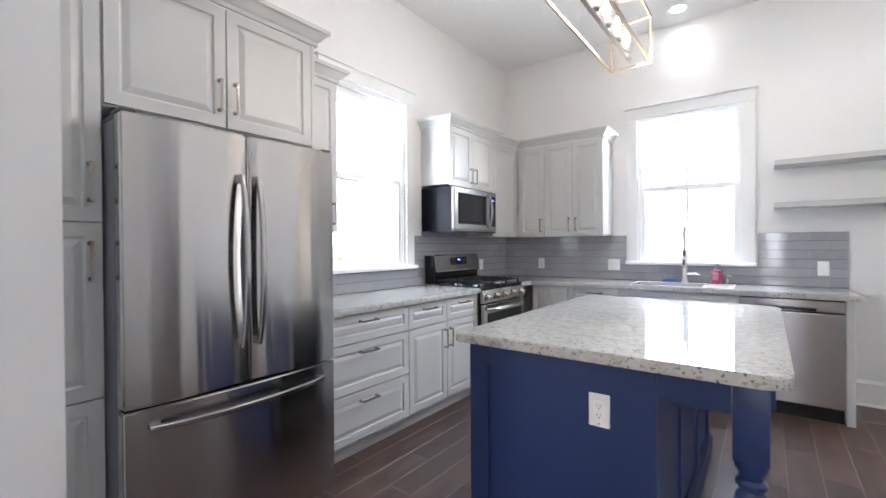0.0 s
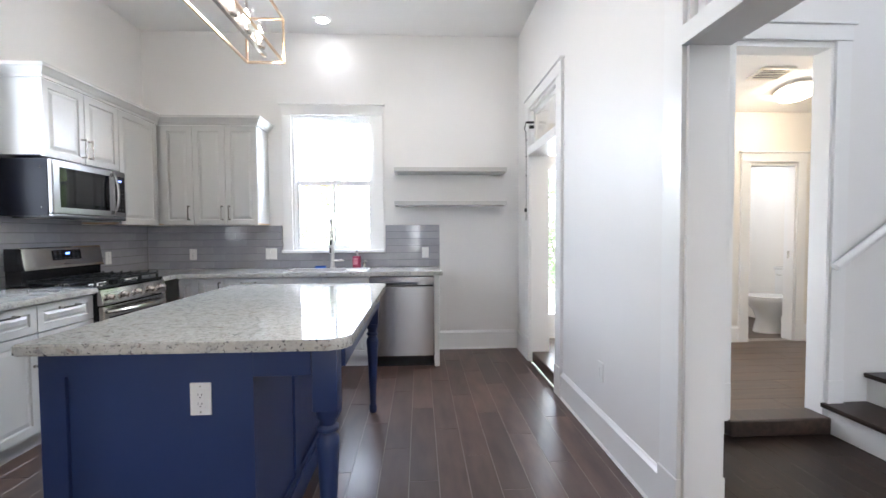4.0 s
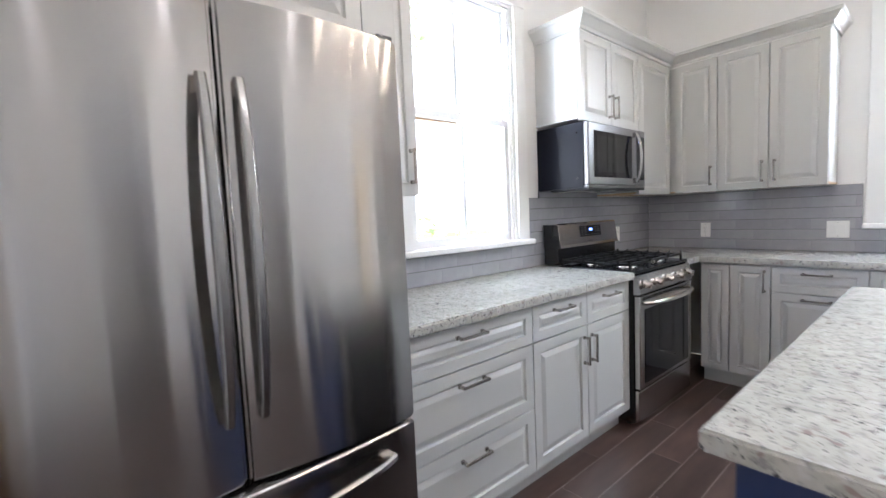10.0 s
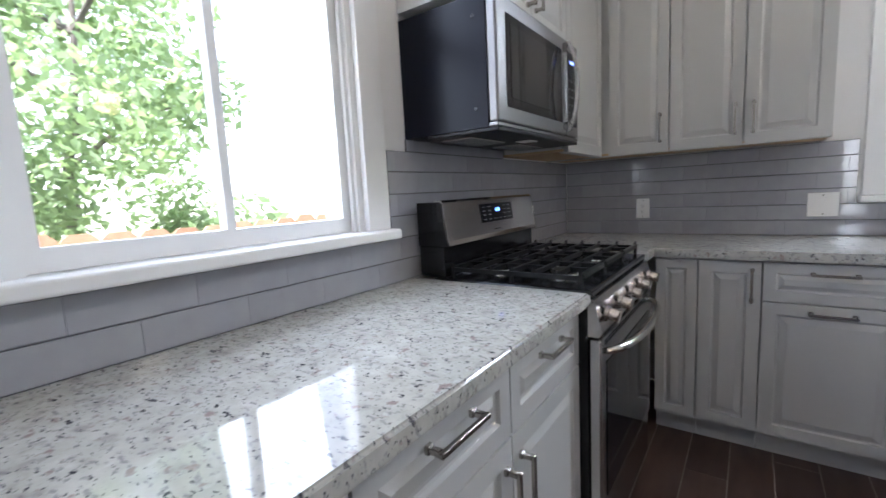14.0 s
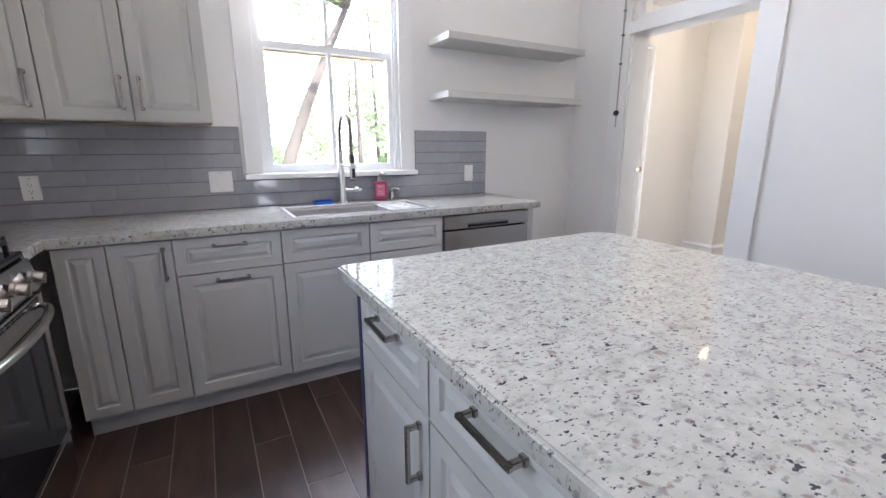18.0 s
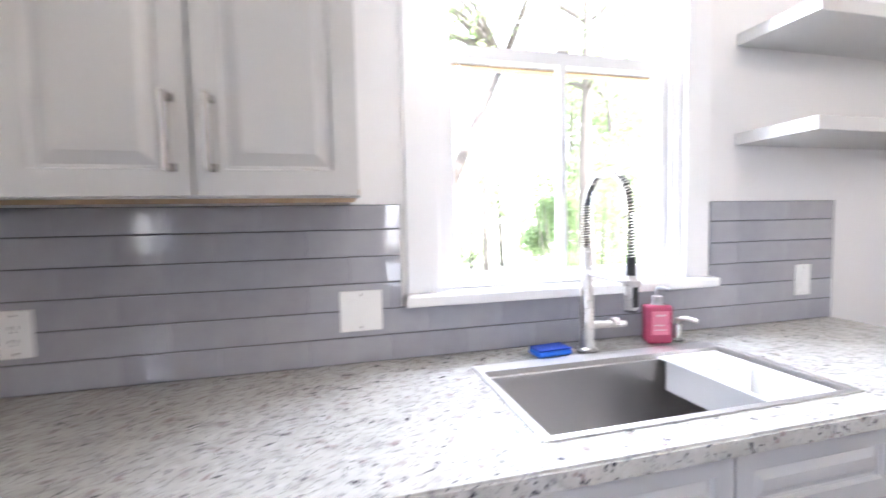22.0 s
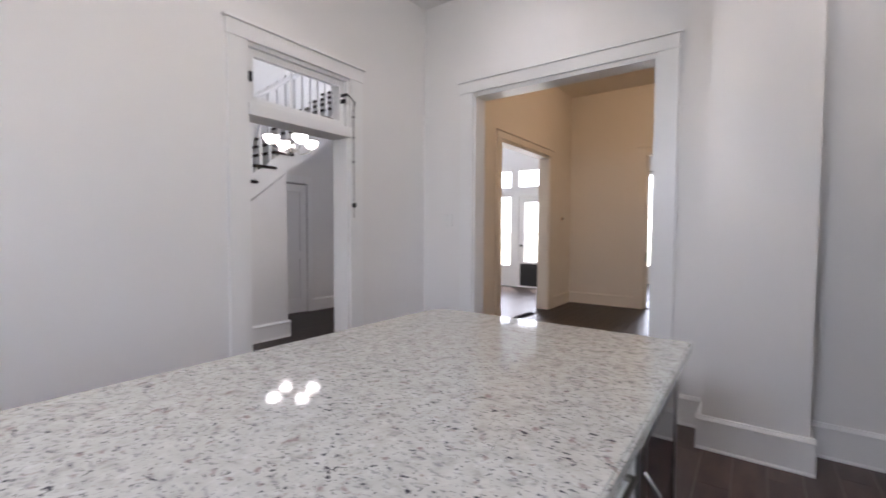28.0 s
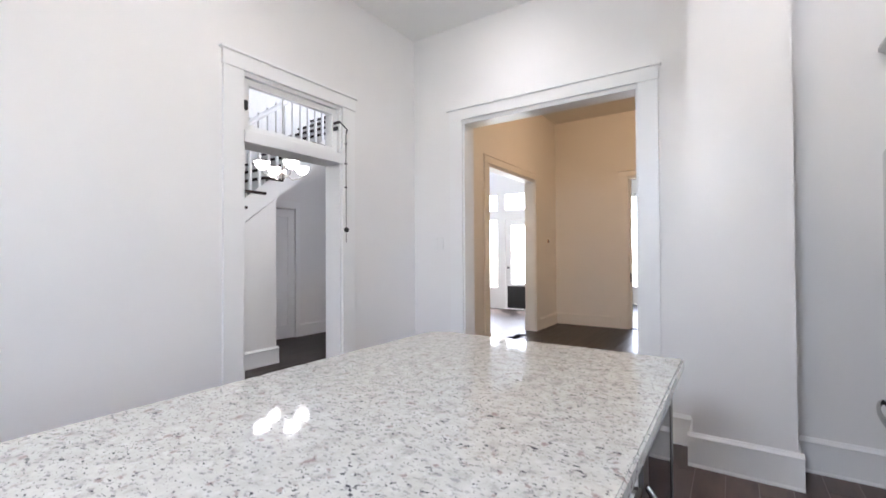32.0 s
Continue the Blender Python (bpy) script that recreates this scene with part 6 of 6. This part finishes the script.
pl = thing("wall_thermostat", Matrix.Translation((YX, -3.89, 1.53)) @ RIGHT, "small brass and dark wall control", "thermostat")
part("base", lathe([(0.035, 0), (0.035, -0.014), (0.025, -0.022)], 18, axis="y"), M_BRASS, pl, "", True)
part("face", lathe([(0.022, -0.0225), (0.018, -0.026)], 18, axis="y"), M_IRON, pl, "", True)
dome_light((2.30, -2.2, YH - 0.001), r=0.19)

# front room beyond the pocket door and the entry with the front door
struct("floor_front_room", box(0, YX - 0.1, YY - 4.0, YY - 0.16, -0.1, -0.004), M_DARKWOOD, "dark hardwood floor of the front room", "floor")
struct("wall_front_room", wall_bm("x", YY - 4.1, YY - 4.0, 0, YX, 0, 3.6, [(2.52, 3.63, 0.45, 2.75)]), M_WALL, "white front room wall with a tall window", "wall")
struct("wall_front_room_left", box(-0.1, 0, YY - 4.1, YY - 0.16, 0, 3.6), M_WALL, "white front room side wall", "wall")
struct("ceiling_front_room", box(-0.1, YX, YY - 4.1, YY - 0.16, 3.6, 3.7), M_CEIL, "white front room ceiling", "ceiling")
struct("wall_front_room_right", box(YX - 0.1, YX + 0.16, YY - 4.1, YY - 0.16, 0, HH), M_WALL, "white wall between front room and entry", "wall")
cu = thing("window_curtain", Matrix.Translation((3.75, YY - 3.93, 0)), "dark grey curtain panel hanging beside the window", "curtain")
bm = bmesh.new()
fold = [(0.02 * i - 0.14, 0.02 * math.sin(i * 1.6)) for i in range(15)]
lo = [bm.verts.new((x, y, 0.05)) for x, y in fold]
hi = [bm.verts.new((x, y, 2.8)) for x, y in fold]
for i in range(14):
    bm.faces.new((lo[i], lo[i + 1], hi[i + 1], hi[i]))
bmesh.ops.solidify(bm, geom=bm.faces[:], thickness=0.004)
part("cloth", bm, painted("charcoal_cloth", (0.03, 0.03, 0.035), 0.9, 200, 0.3, 0.2), cu, "", True)
part("curtain_bracket", tube([(-1.25, 0, 2.82), (-1.25, -0.068, 2.82)], 0.01, 8), M_IRON, cu)
part("curtain_rod", tube([(-1.4, 0, 2.82), (0.2, 0, 2.82)], 0.012, 8), M_IRON, cu)


def front_door():
    y = HY0
    x0 = 4.35
    d = thing("door_front", Matrix.Translation((x0, y + 0.10, 0)), "white front entry with glazed door, sidelights and transoms", "door", kind="structure")
    cols = [(0.0, 0.50), (0.62, 1.55), (1.67, 2.17)]
    part("frame", wall_bm("x", -0.10, -0.0005, -0.225, 3.949, 0, HH, [(a + 0.04, b - 0.04, 0.5 if i != 1 else 0.012, 2.12) for i, (a, b) in enumerate(cols)] + [(a + 0.04, b - 0.04, 2.34, 2.72) for a, b in cols]), M_TRIM, d)
    for i, (a, b) in enumerate(cols):
        part("pane", box(a + 0.045, b - 0.045, -0.055, -0.052, 2.345, 2.715), M_GLASS, d).visible_shadow = False
        if i != 1:
            part("pane", box(a + 0.045, b - 0.045, -0.055, -0.052, 0.505, 2.115), M_GLASS, d).visible_shadow = False
    part("leaf", wall_bm("x", -0.075, -0.03, 0.665, 1.505, 0.015, 2.115, [(0.80, 1.37, 0.60, 1.98)]), M_TRIM, d)
    part("pane", box(0.795, 1.375, -0.055, -0.052, 0.595, 1.985), M_GLASS, d).visible_shadow = False
    part("kick_plate", box(0.70, 1.47, -0.0295, -0.027, 0.03, 0.55, 0.002), M_IRON, d, "dark lower door panel")
    part("door_knob", lathe([(0.02, -0.03), (0.02, -0.02), (0.028, 0.02), (0.02, 0.04)], 14, at=(1.43, 0, 0.98), axis="y"), M_IRON, d, "", True)
    return d


front_door()

# ---------------------------------------------------------------- kitchen lights
def can_light(x, y):
    c = thing("recessed_light", pose(x, y, HC - 0.0005), "round white recessed ceiling downlight, lit; assumed except over the sink", "recessed light", "recessed lights")
    part("trim_ring", lathe([(0.062, -0.004), (0.088, -0.005), (0.092, 0.0)], 28), M_WHITEPL, c, "", True)
    part("lens", lathe([(0.058, -0.0085), (0.060, -0.0045)], 28), M_CAN, c, "glowing lens", True)
    return c


# all but the sink one are added at guessed places
for x, y in CANS:
    can_light(x, y)


def chandelier():
    """A long open cage over the island with a bar of candle lamps in clear glass."""
    x0, x1, y0, y1, z0, z1 = 1.768, 2.002, 1.98, 3.197, 2.392, 2.67
    c = thing("island_chandelier", Matrix(), "linear champagne metal cage chandelier with lit candle bulbs", "chandelier")
    r = 0.007
    for a, b in (((x0, y0, z0), (x1, y0, z0)), ((x0, y1, z0), (x1, y1, z0)), ((x0, y0, z1), (x1, y0, z1)), ((x0, y1, z1), (x1, y1, z1)),
                 ((x0, y0, z0), (x0, y1, z0)), ((x1, y0, z0), (x1, y1, z0)), ((x0, y0, z1), (x0, y1, z1)), ((x1, y0, z1), (x1, y1, z1)),
                 ((x0, y0, z0), (x0, y0, z1)), ((x1, y0, z0), (x1, y0, z1)), ((x0, y1, z0), (x0, y1, z1)), ((x1, y1, z0), (x1, y1, z1))):
        lo_, hi_ = [min(p, q) - r for p, q in zip(a, b)], [max(p, q) + r for p, q in zip(a, b)]
        part("cage_bar", box(lo_[0], hi_[0], lo_[1], hi_[1], lo_[2], hi_[2], 0.0015, 1), M_BRASS, c)
    xm = (x0 + x1) / 2
    zb = 2.43
    part("lamp_bar", box(xm - 0.012, xm + 0.012, y0 + 0.01, y1 - 0.01, zb - 0.012, zb + 0.012, 0.002), M_CHROME, c)
    for y in (y0 + 0.30, y1 - 0.30):
        part("stem", tube([(xm, y, zb + 0.012), (xm, y, HC - 0.02)], 0.007, 8), M_CHROME, c)
        part("cross_bar", box(x0, x1, y - 0.006, y + 0.006, z1 - 0.006, z1 + 0.006), M_BRASS, c)
    part("canopy", box(xm - 0.06, xm + 0.06, y0 + 0.2, y1 - 0.2, HC - 0.02, HC - 0.0005, 0.004), M_CHROME, c)
    n = 6
    for i in range(n):
        y = y0 + 0.10 + (y1 - y0 - 0.20) * i / (n - 1)
        k = part("lamp_holder", lathe([(0.030, zb + 0.0125), (0.034, zb + 0.018), (0.034, zb + 0.024), (0.014, zb + 0.030), (0.014, zb + 0.07)], 18, at=(xm, y, 0)), M_CHROME, c, "", True)
        g = part("glass_cylinder", lathe([(0.0335, zb + 0.025), (0.036, zb + 0.05), (0.036, zb + 0.165), (0.0355, zb + 0.165)], 20, at=(xm, y, 0)), M_GLASS, k, "clear glass cylinder", True)
        g.visible_shadow = False
        part("bulb", lathe([(0.010, zb + 0.0705), (0.016, zb + 0.09), (0.018, zb + 0.105), (0.012, zb + 0.13), (0.003, zb + 0.15)], 14, at=(xm, y, 0)), M_BULB, k, "glowing candle bulb", True)
    return c


chandelier()

# ---------------------------------------------------------------- outside
M_BARK = painted("grey_bark", (0.095, 0.082, 0.07), 0.9, 30, 0.8, 0.3)


def leaf_mat(name, a, b):
    m = mat(name, a, 0.5)
    gi = nd(m, "ShaderNodeNewGeometry")
    ln(m, ramp(m, gi.outputs["Random Per Island"], [(0.0, a), (1.0, b)]), bsdf(m).inputs["Base Color"])
    n = m.node_tree.nodes
    tr = n.new("ShaderNodeBsdfTranslucent")
    tr.inputs[0].default_value = (b[0] * 1.3, b[1] * 1.3, b[2], 1)
    mx = n.new("ShaderNodeMixShader")
    mx.inputs[0].default_value = 0.55
    out_ = [q for q in n if q.type == "OUTPUT_MATERIAL"][0]
    ln(m, bsdf(m).outputs[0], mx.inputs[1])
    ln(m, tr.outputs[0], mx.inputs[2])
    ln(m, mx.outputs[0], out_.inputs[0])
    return m


M_LEAF = leaf_mat("spring_leaves", (0.095, 0.145, 0.07), (0.20, 0.28, 0.15))
# paler copy of the leaves: bright daylight's washing-out is put into the colour
M_LEAFPALE = leaf_mat("washed_out_woodland_leaves", (0.12, 0.165, 0.10), (0.27, 0.33, 0.225))


def leaves_bm(rng, clumps, size):
    """Many small pointed leaves scattered in clumps (centre, radius, count)."""
    verts, faces = [], []
    for (cx, cy, cz), rad, cnt in clumps:
        for _ in range(cnt):
            d = Vector((rng.gauss(0, 1), rng.gauss(0, 1), rng.gauss(0, 1))).normalized() * rad * rng.random() ** 0.45
            p = Vector((cx, cy, cz)) + d
            u = Vector((rng.gauss(0, 1), rng.gauss(0, 1), rng.gauss(-0.4, 0.8))).normalized()
            v = u.orthogonal().normalized()
            v.rotate(Matrix.Rotation(rng.random() * 6.28, 3, u))
            s = size * (0.6 + 0.8 * rng.random())
            i = len(verts)
            verts += [p - u * s, p + v * s * 0.45, p + u * s, p - v * s * 0.45]
            faces.append((i, i + 1, i + 2, i + 3))
    return verts, faces


def tree(x, y, h, lean, spread, seed, count, size, low=0.3, trunk=0.16, first=2):
    rng = random.Random(seed)
    t = thing("tree", pose(x, y, -0.6), "leafy green garden tree with a grey trunk", "tree", "garden trees")
    top = Vector((lean[0], lean[1], h * 0.8))
    n = 7
    pts = [Vector((lean[0] * (i / n) ** 1.3 + 0.05 * rng.uniform(-1, 1), lean[1] * (i / n) ** 1.3 + 0.05 * rng.uniform(-1, 1), h * 0.8 * i / n)) for i in range(n + 1)]
    bm = tube(pts, [trunk * (1.15 - 0.95 * i / n) for i in range(n + 1)], 10)
    clumps = []
    for k in range(9):
        i = rng.randint(first, n - 1)
        a = rng.random() * 6.28
        L = spread * rng.uniform(0.5, 1.0)
        e = pts[i] + Vector((math.cos(a) * L, math.sin(a) * L, L * rng.uniform(0.2, 0.7)))
        mid = pts[i].lerp(e, 0.5) + Vector((0, 0, 0.1 * L))
        tube([pts[i], mid, e], [trunk * 0.4, trunk * 0.22, trunk * 0.06], 7, bm)
        for q in (mid, e):
            clumps.append((tuple(q), spread * rng.uniform(0.25, 0.45), count // 26))
    for k in range(8):
        a = rng.random() * 6.28
        L = spread * rng.uniform(0.3, 1.0)
        clumps.append(((top.x + math.cos(a) * L, top.y + math.sin(a) * L, h * rng.uniform(low, 1.0)), spread * rng.uniform(0.2, 0.4), count // 26))
    part("trunk", bm, M_BARK, t, "", True)
    v, f = leaves_bm(rng, clumps, size)
    me = bpy.data.meshes.new("crown")
    me.from_pydata(v, [], f)
    me.materials.append(M_LEAF)
    o = new("crown", me)
    o.parent = t
    return t


tree(-3.8, 3.22, 4.8, (0.2, 0.35), 1.42, 3, 13000, 0.050, 0.3, 0.07)
tree(-7.5, 1.5, 6.0, (0.2, -0.4), 2.0, 5, 5000, 0.10)
tree(1.71, 8.0, 5.25, (1.62, 0.1), 1.2, 7, 900, 0.045, 0.85, 0.11, 6)
tree(4.90, 9.5, 8.5, (0.15, 0.1), 1.9, 11, 3600, 0.05, 0.42, 0.12, 4)
tree(9.5, 15.0, 8.0, (-0.2, 0.3), 3.0, 17, 6000, 0.08, 0.2)


def shrub(x, y, r, h, seed, count):
    rng = random.Random(seed)
    t = thing("shrub", pose(x, y, -0.6), "dense bright green garden shrub", "shrub", "garden shrubs")
    bm = bmesh.new()
    for k in range(7):
        a = rng.random() * 6.28
        tube([(0.06 * math.cos(a), 0.06 * math.sin(a), 0), (0.3 * r * math.cos(a), 0.3 * r * math.sin(a), h * 0.45), (0.6 * r * math.cos(a), 0.6 * r * math.sin(a), h * 0.85)], [0.025, 0.016, 0.006], 6, bm)
    part("stems", bm, M_BARK, t, "", True)
    clumps = []
    for k in range(16):
        a = rng.random() * 6.28
        z = h * rng.uniform(0.15, 0.95)
        d = r * rng.uniform(0.0, 0.9) * (1.15 - z / h * 0.6)
        clumps.append(((d * math.cos(a), d * math.sin(a), z), r * rng.uniform(0.25, 0.45), count // 16))
    v, f = leaves_bm(rng, clumps, 0.04)
    me = bpy.data.meshes.new("leaves")
    me.from_pydata(v, [], f)
    me.materials.append(M_LEAF)
    o = new("leaves", me)
    o.parent = t


shrub(4.95, 10.4, 0.85, 2.7, 23, 7000)


def far_woods():
    """The edge of the woods behind the lawn: trunks with a ragged wall of foliage and gaps of sky."""
    rng = random.Random(41)
    bm = bmesh.new()
    clumps = []
    for k in range(34):
        x = -12.0 + k * 0.95 + rng.uniform(-0.5, 0.5)
        y = 17.5 + rng.uniform(-1.8, 4.0)
        h = rng.uniform(3.0, 5.5) + max(0.0, min(x - 4.0, 4.0))
        lean = rng.uniform(-0.6, 0.6)
        if x > 6.0:
            tube([(x, y, -0.6), (x + lean * 0.4, y, h * 0.4), (x + lean, y, h)], [0.10, 0.07, 0.02], 7, bm)
        for q in range(14 if x > 6.5 else 4):
            z = h * rng.uniform(0.02, 1.0)
            clumps.append(((x + lean * z / h + rng.gauss(0, 0.9), y + rng.uniform(-1.2, 0.8), z - 0.3), rng.uniform(0.5, 1.1), 75))
    t = tagged(new("far_woods"), "sunlit green woodland edge behind the lawn", "woods", kind="stuff")
    part("trunks", bm, M_BARK, t, "", True)
    v, f = leaves_bm(rng, clumps, 0.13)
    me = bpy.data.meshes.new("foliage")
    me.from_pydata(v, [], f)
    me.materials.append(M_LEAFPALE)
    new("foliage", me).parent = t


far_woods()
shrub(3.2, 16.0, 0.9, 1.8, 29, 2500)
shrub(7.0, 12.2, 1.3, 3.4, 31, 6000)
M_CEDAR = plank_mat("weathered_cedar", (0.27, 0.145, 0.085), (0.38, 0.22, 0.135), 0.8, (30, 30, 2.5), 0.25)


def fence():
    f = thing("picket_fence", pose(-1.40, 0, -0.6), "dog-eared cedar picket fence outside the window", "fence")
    w, h = 0.140, 1.72
    c = 0.03
    bm = extrude_profile([(0, 0), (w, 0), (w, h - c), (w - c, h), (c, h), (0, h - c)], 0.018, "x")
    me = mesh_of("picket", bm, M_CEDAR)
    rng = random.Random(2)
    for i in range(56):
        share("picket", me, f, pose(0, 0.2 + i * 0.148, rng.uniform(-0.012, 0.012)))
    for z in (0.35, 1.2):
        part("rail", box(-0.05, -0.001, 0.1, 8.6, z, z + 0.08), M_CEDAR, f)


fence()
# ---------------------------------------------------------------- tiles
def tile_mesh(cache, w, h):
    k = (round(w, 4), round(h, 4))
    if k not in cache:
        bm = bmesh.new()
        b, e = 0.0016, 0.0002
        lo_ = [bm.verts.new(p) for p in ((0, 0, 0), (w, 0, 0), (w, 0, h), (0, 0, h))]
        mi = [bm.verts.new(p) for p in ((0, -TT + b, 0), (w, -TT + b, 0), (w, -TT + b, h), (0, -TT + b, h))]
        hi = [bm.verts.new(p) for p in ((e, -TT, b), (w - e, -TT, b), (w - e, -TT, h - b), (e, -TT, h - b))]
        for p, q in ((lo_, mi), (mi, hi)):
            for i in range(4):
                bm.faces.new((p[i], p[(i + 1) % 4], q[(i + 1) % 4], q[i]))
        bm.faces.new(hi)
        cache[k] = mesh_of("tile", bm, M_TILE)
    return cache[k]


TILES = {}


def tile_field(parent, spans, z0, z1, tw=0.229, th=0.0765, g=0.0030):
    """Running-bond tiles; spans(z) gives the stretches (a0, a1) to cover at that height."""
    row = 0
    z = z0
    while z < z1 - 0.006:
        top = min(z + th, z1)
        for a0, a1 in spans((z + top) / 2):
            x = math.floor(a0 / tw) * tw - (tw / 2 if row % 2 else 0)
            while x < a1:
                l, r_ = max(x, a0), min(x + tw, a1)
                if r_ - l > 0.012:
                    share("tile", tile_mesh(TILES, r_ - l - 0.0004, top - z - g), parent, pose(l + 0.0002, -0.0012, z + g / 2))
                x += tw
        z = top
        row += 1


BT = 1.369
sillz = WZ0 - 0.032
bs = thing("backsplash", on_sink(0), "grey glazed subway tile backsplash behind the sink", "backsplash", kind="structure")
wc = 0.116
part("grout", wall_bm("x", -0.0012 - TT + 0.003, -0.0005, 0.012, 3.09, CT + 0.0005, BT, [(WB[0] - wc, WB[1] + wc, sillz - 0.002, BT + 1)]), M_TILEGROUT, bs)
tile_field(bs, lambda z: [(0.012, WB[0] - wc), (WB[1] + wc, 3.09)] if z > sillz - 0.02 else [(0.012, 3.09)], CT + 0.001, BT)
bs2 = thing("backsplash", on_left(0), "grey glazed subway tile backsplash behind the range", "backsplash", kind="structure")
part("grout", wall_bm("x", -0.0012 - TT + 0.003, -0.0005, LY0 + 0.001, YS - 0.001, CT + 0.0005, BT, [(WA[0] - wc, WA[1] + wc, sillz - 0.002, BT + 1)]), M_TILEGROUT, bs2)
tile_field(bs2, lambda z: [(LY0 + 0.001, WA[0] - wc), (WA[1] + wc, YS - 0.012)] if z > sillz - 0.02 else [(LY0 + 0.001, YS - 0.012)], CT + 0.001, BT)

part("grout", wall_bm("x", -0.0012 - TT + 0.003, -0.0005, MW0 + 0.002, MW1 - 0.002, BT + 0.0005, 1.411, []), M_TILEGROUT, bs2)
tile_field(bs2, lambda z: [(MW0 + 0.002, MW1 - 0.002)], BT + 0.0005, 1.411)


# ---------------------------------------------------------------- floor planks
def plank_field(parent, mesh_name, x0, x1, y0, y1, z, w, l, material, along="y", e=0.0015, gap=0.0035, blocked=()):
    cache = {}
    i = 0
    a0, a1, b0, b1 = (x0, x1, y0, y1) if along == "y" else (y0, y1, x0, x1)
    a = a0
    while a < a1 - 0.01:
        wa = min(w, a1 - a)
        b = b0 - l * ((i * 0.37) % 1.0)
        while b < b1 - 0.01:
            lo_, hi_ = max(b, b0), min(b + l, b1)
            if hi_ - lo_ > 0.02:
                px0, px1, py0, py1 = (a, a + wa, lo_, hi_) if along == "y" else (lo_, hi_, a, a + wa)
                if not any(q[0] <= px0 and px1 <= q[1] and q[2] <= py0 and py1 <= q[3] for q in blocked):
                    k = (round(px1 - px0, 3), round(py1 - py0, 3))
                    if k not in cache:
                        bm = bmesh.new()
                        hgt = 0.006
                        W_, L_ = k[0] - gap, k[1] - gap
                        lo4 = [bm.verts.new(p) for p in ((0, 0, -hgt), (W_, 0, -hgt), (W_, L_, -hgt), (0, L_, -hgt))]
                        m4 = [bm.verts.new(p) for p in ((0, 0, -e), (W_, 0, -e), (W_, L_, -e), (0, L_, -e))]
                        h4 = [bm.verts.new(p) for p in ((e, e, 0), (W_ - e, e, 0), (W_ - e, L_ - e, 0), (e, L_ - e, 0))]
                        for p, q in ((lo4, m4), (m4, h4)):
                            for n_ in range(4):
                                bm.faces.new((p[n_], p[(n_ + 1) % 4], q[(n_ + 1) % 4], q[n_]))
                        bm.faces.new(h4)
                        cache[k] = mesh_of(mesh_name, bm, material)
                    share(mesh_name, cache[k], parent, pose(px0 + gap / 2, py0 + gap / 2, z))
            b += l
        a += w
        i += 1


fk = bpy.data.objects["floor_kitchen"]
plank_field(fk, "floor_tile", 0.5, XR, YB, YS, 0.0, 0.154, 0.92, M_PLANK, e=0.0007, gap=0.0034, blocked=((0, 0.55, 1.7, 4.2), (1.6, 2.25, 1.9, 3.35)))
fu = bpy.data.objects["floor_utility"]
plank_field(fu, "plank", X1, UX, UY0, YS, UF, 0.18, 1.22, M_LVP, along="x", gap=0.0012)
fh = bpy.data.objects["floor_hall"]
plank_field(fh, "board", X1, 7.1, -2.9, HWY - 0.057, 0.0, 0.13, 1.8, M_DARKWOOD, gap=0.001)
fc = bpy.data.objects["floor_cream"]
plank_field(fc, "board", 1.3, YX + 0.16, YY, YB - 0.0005, 0.0, 0.13, 1.8, M_DARKWOOD, gap=0.001)
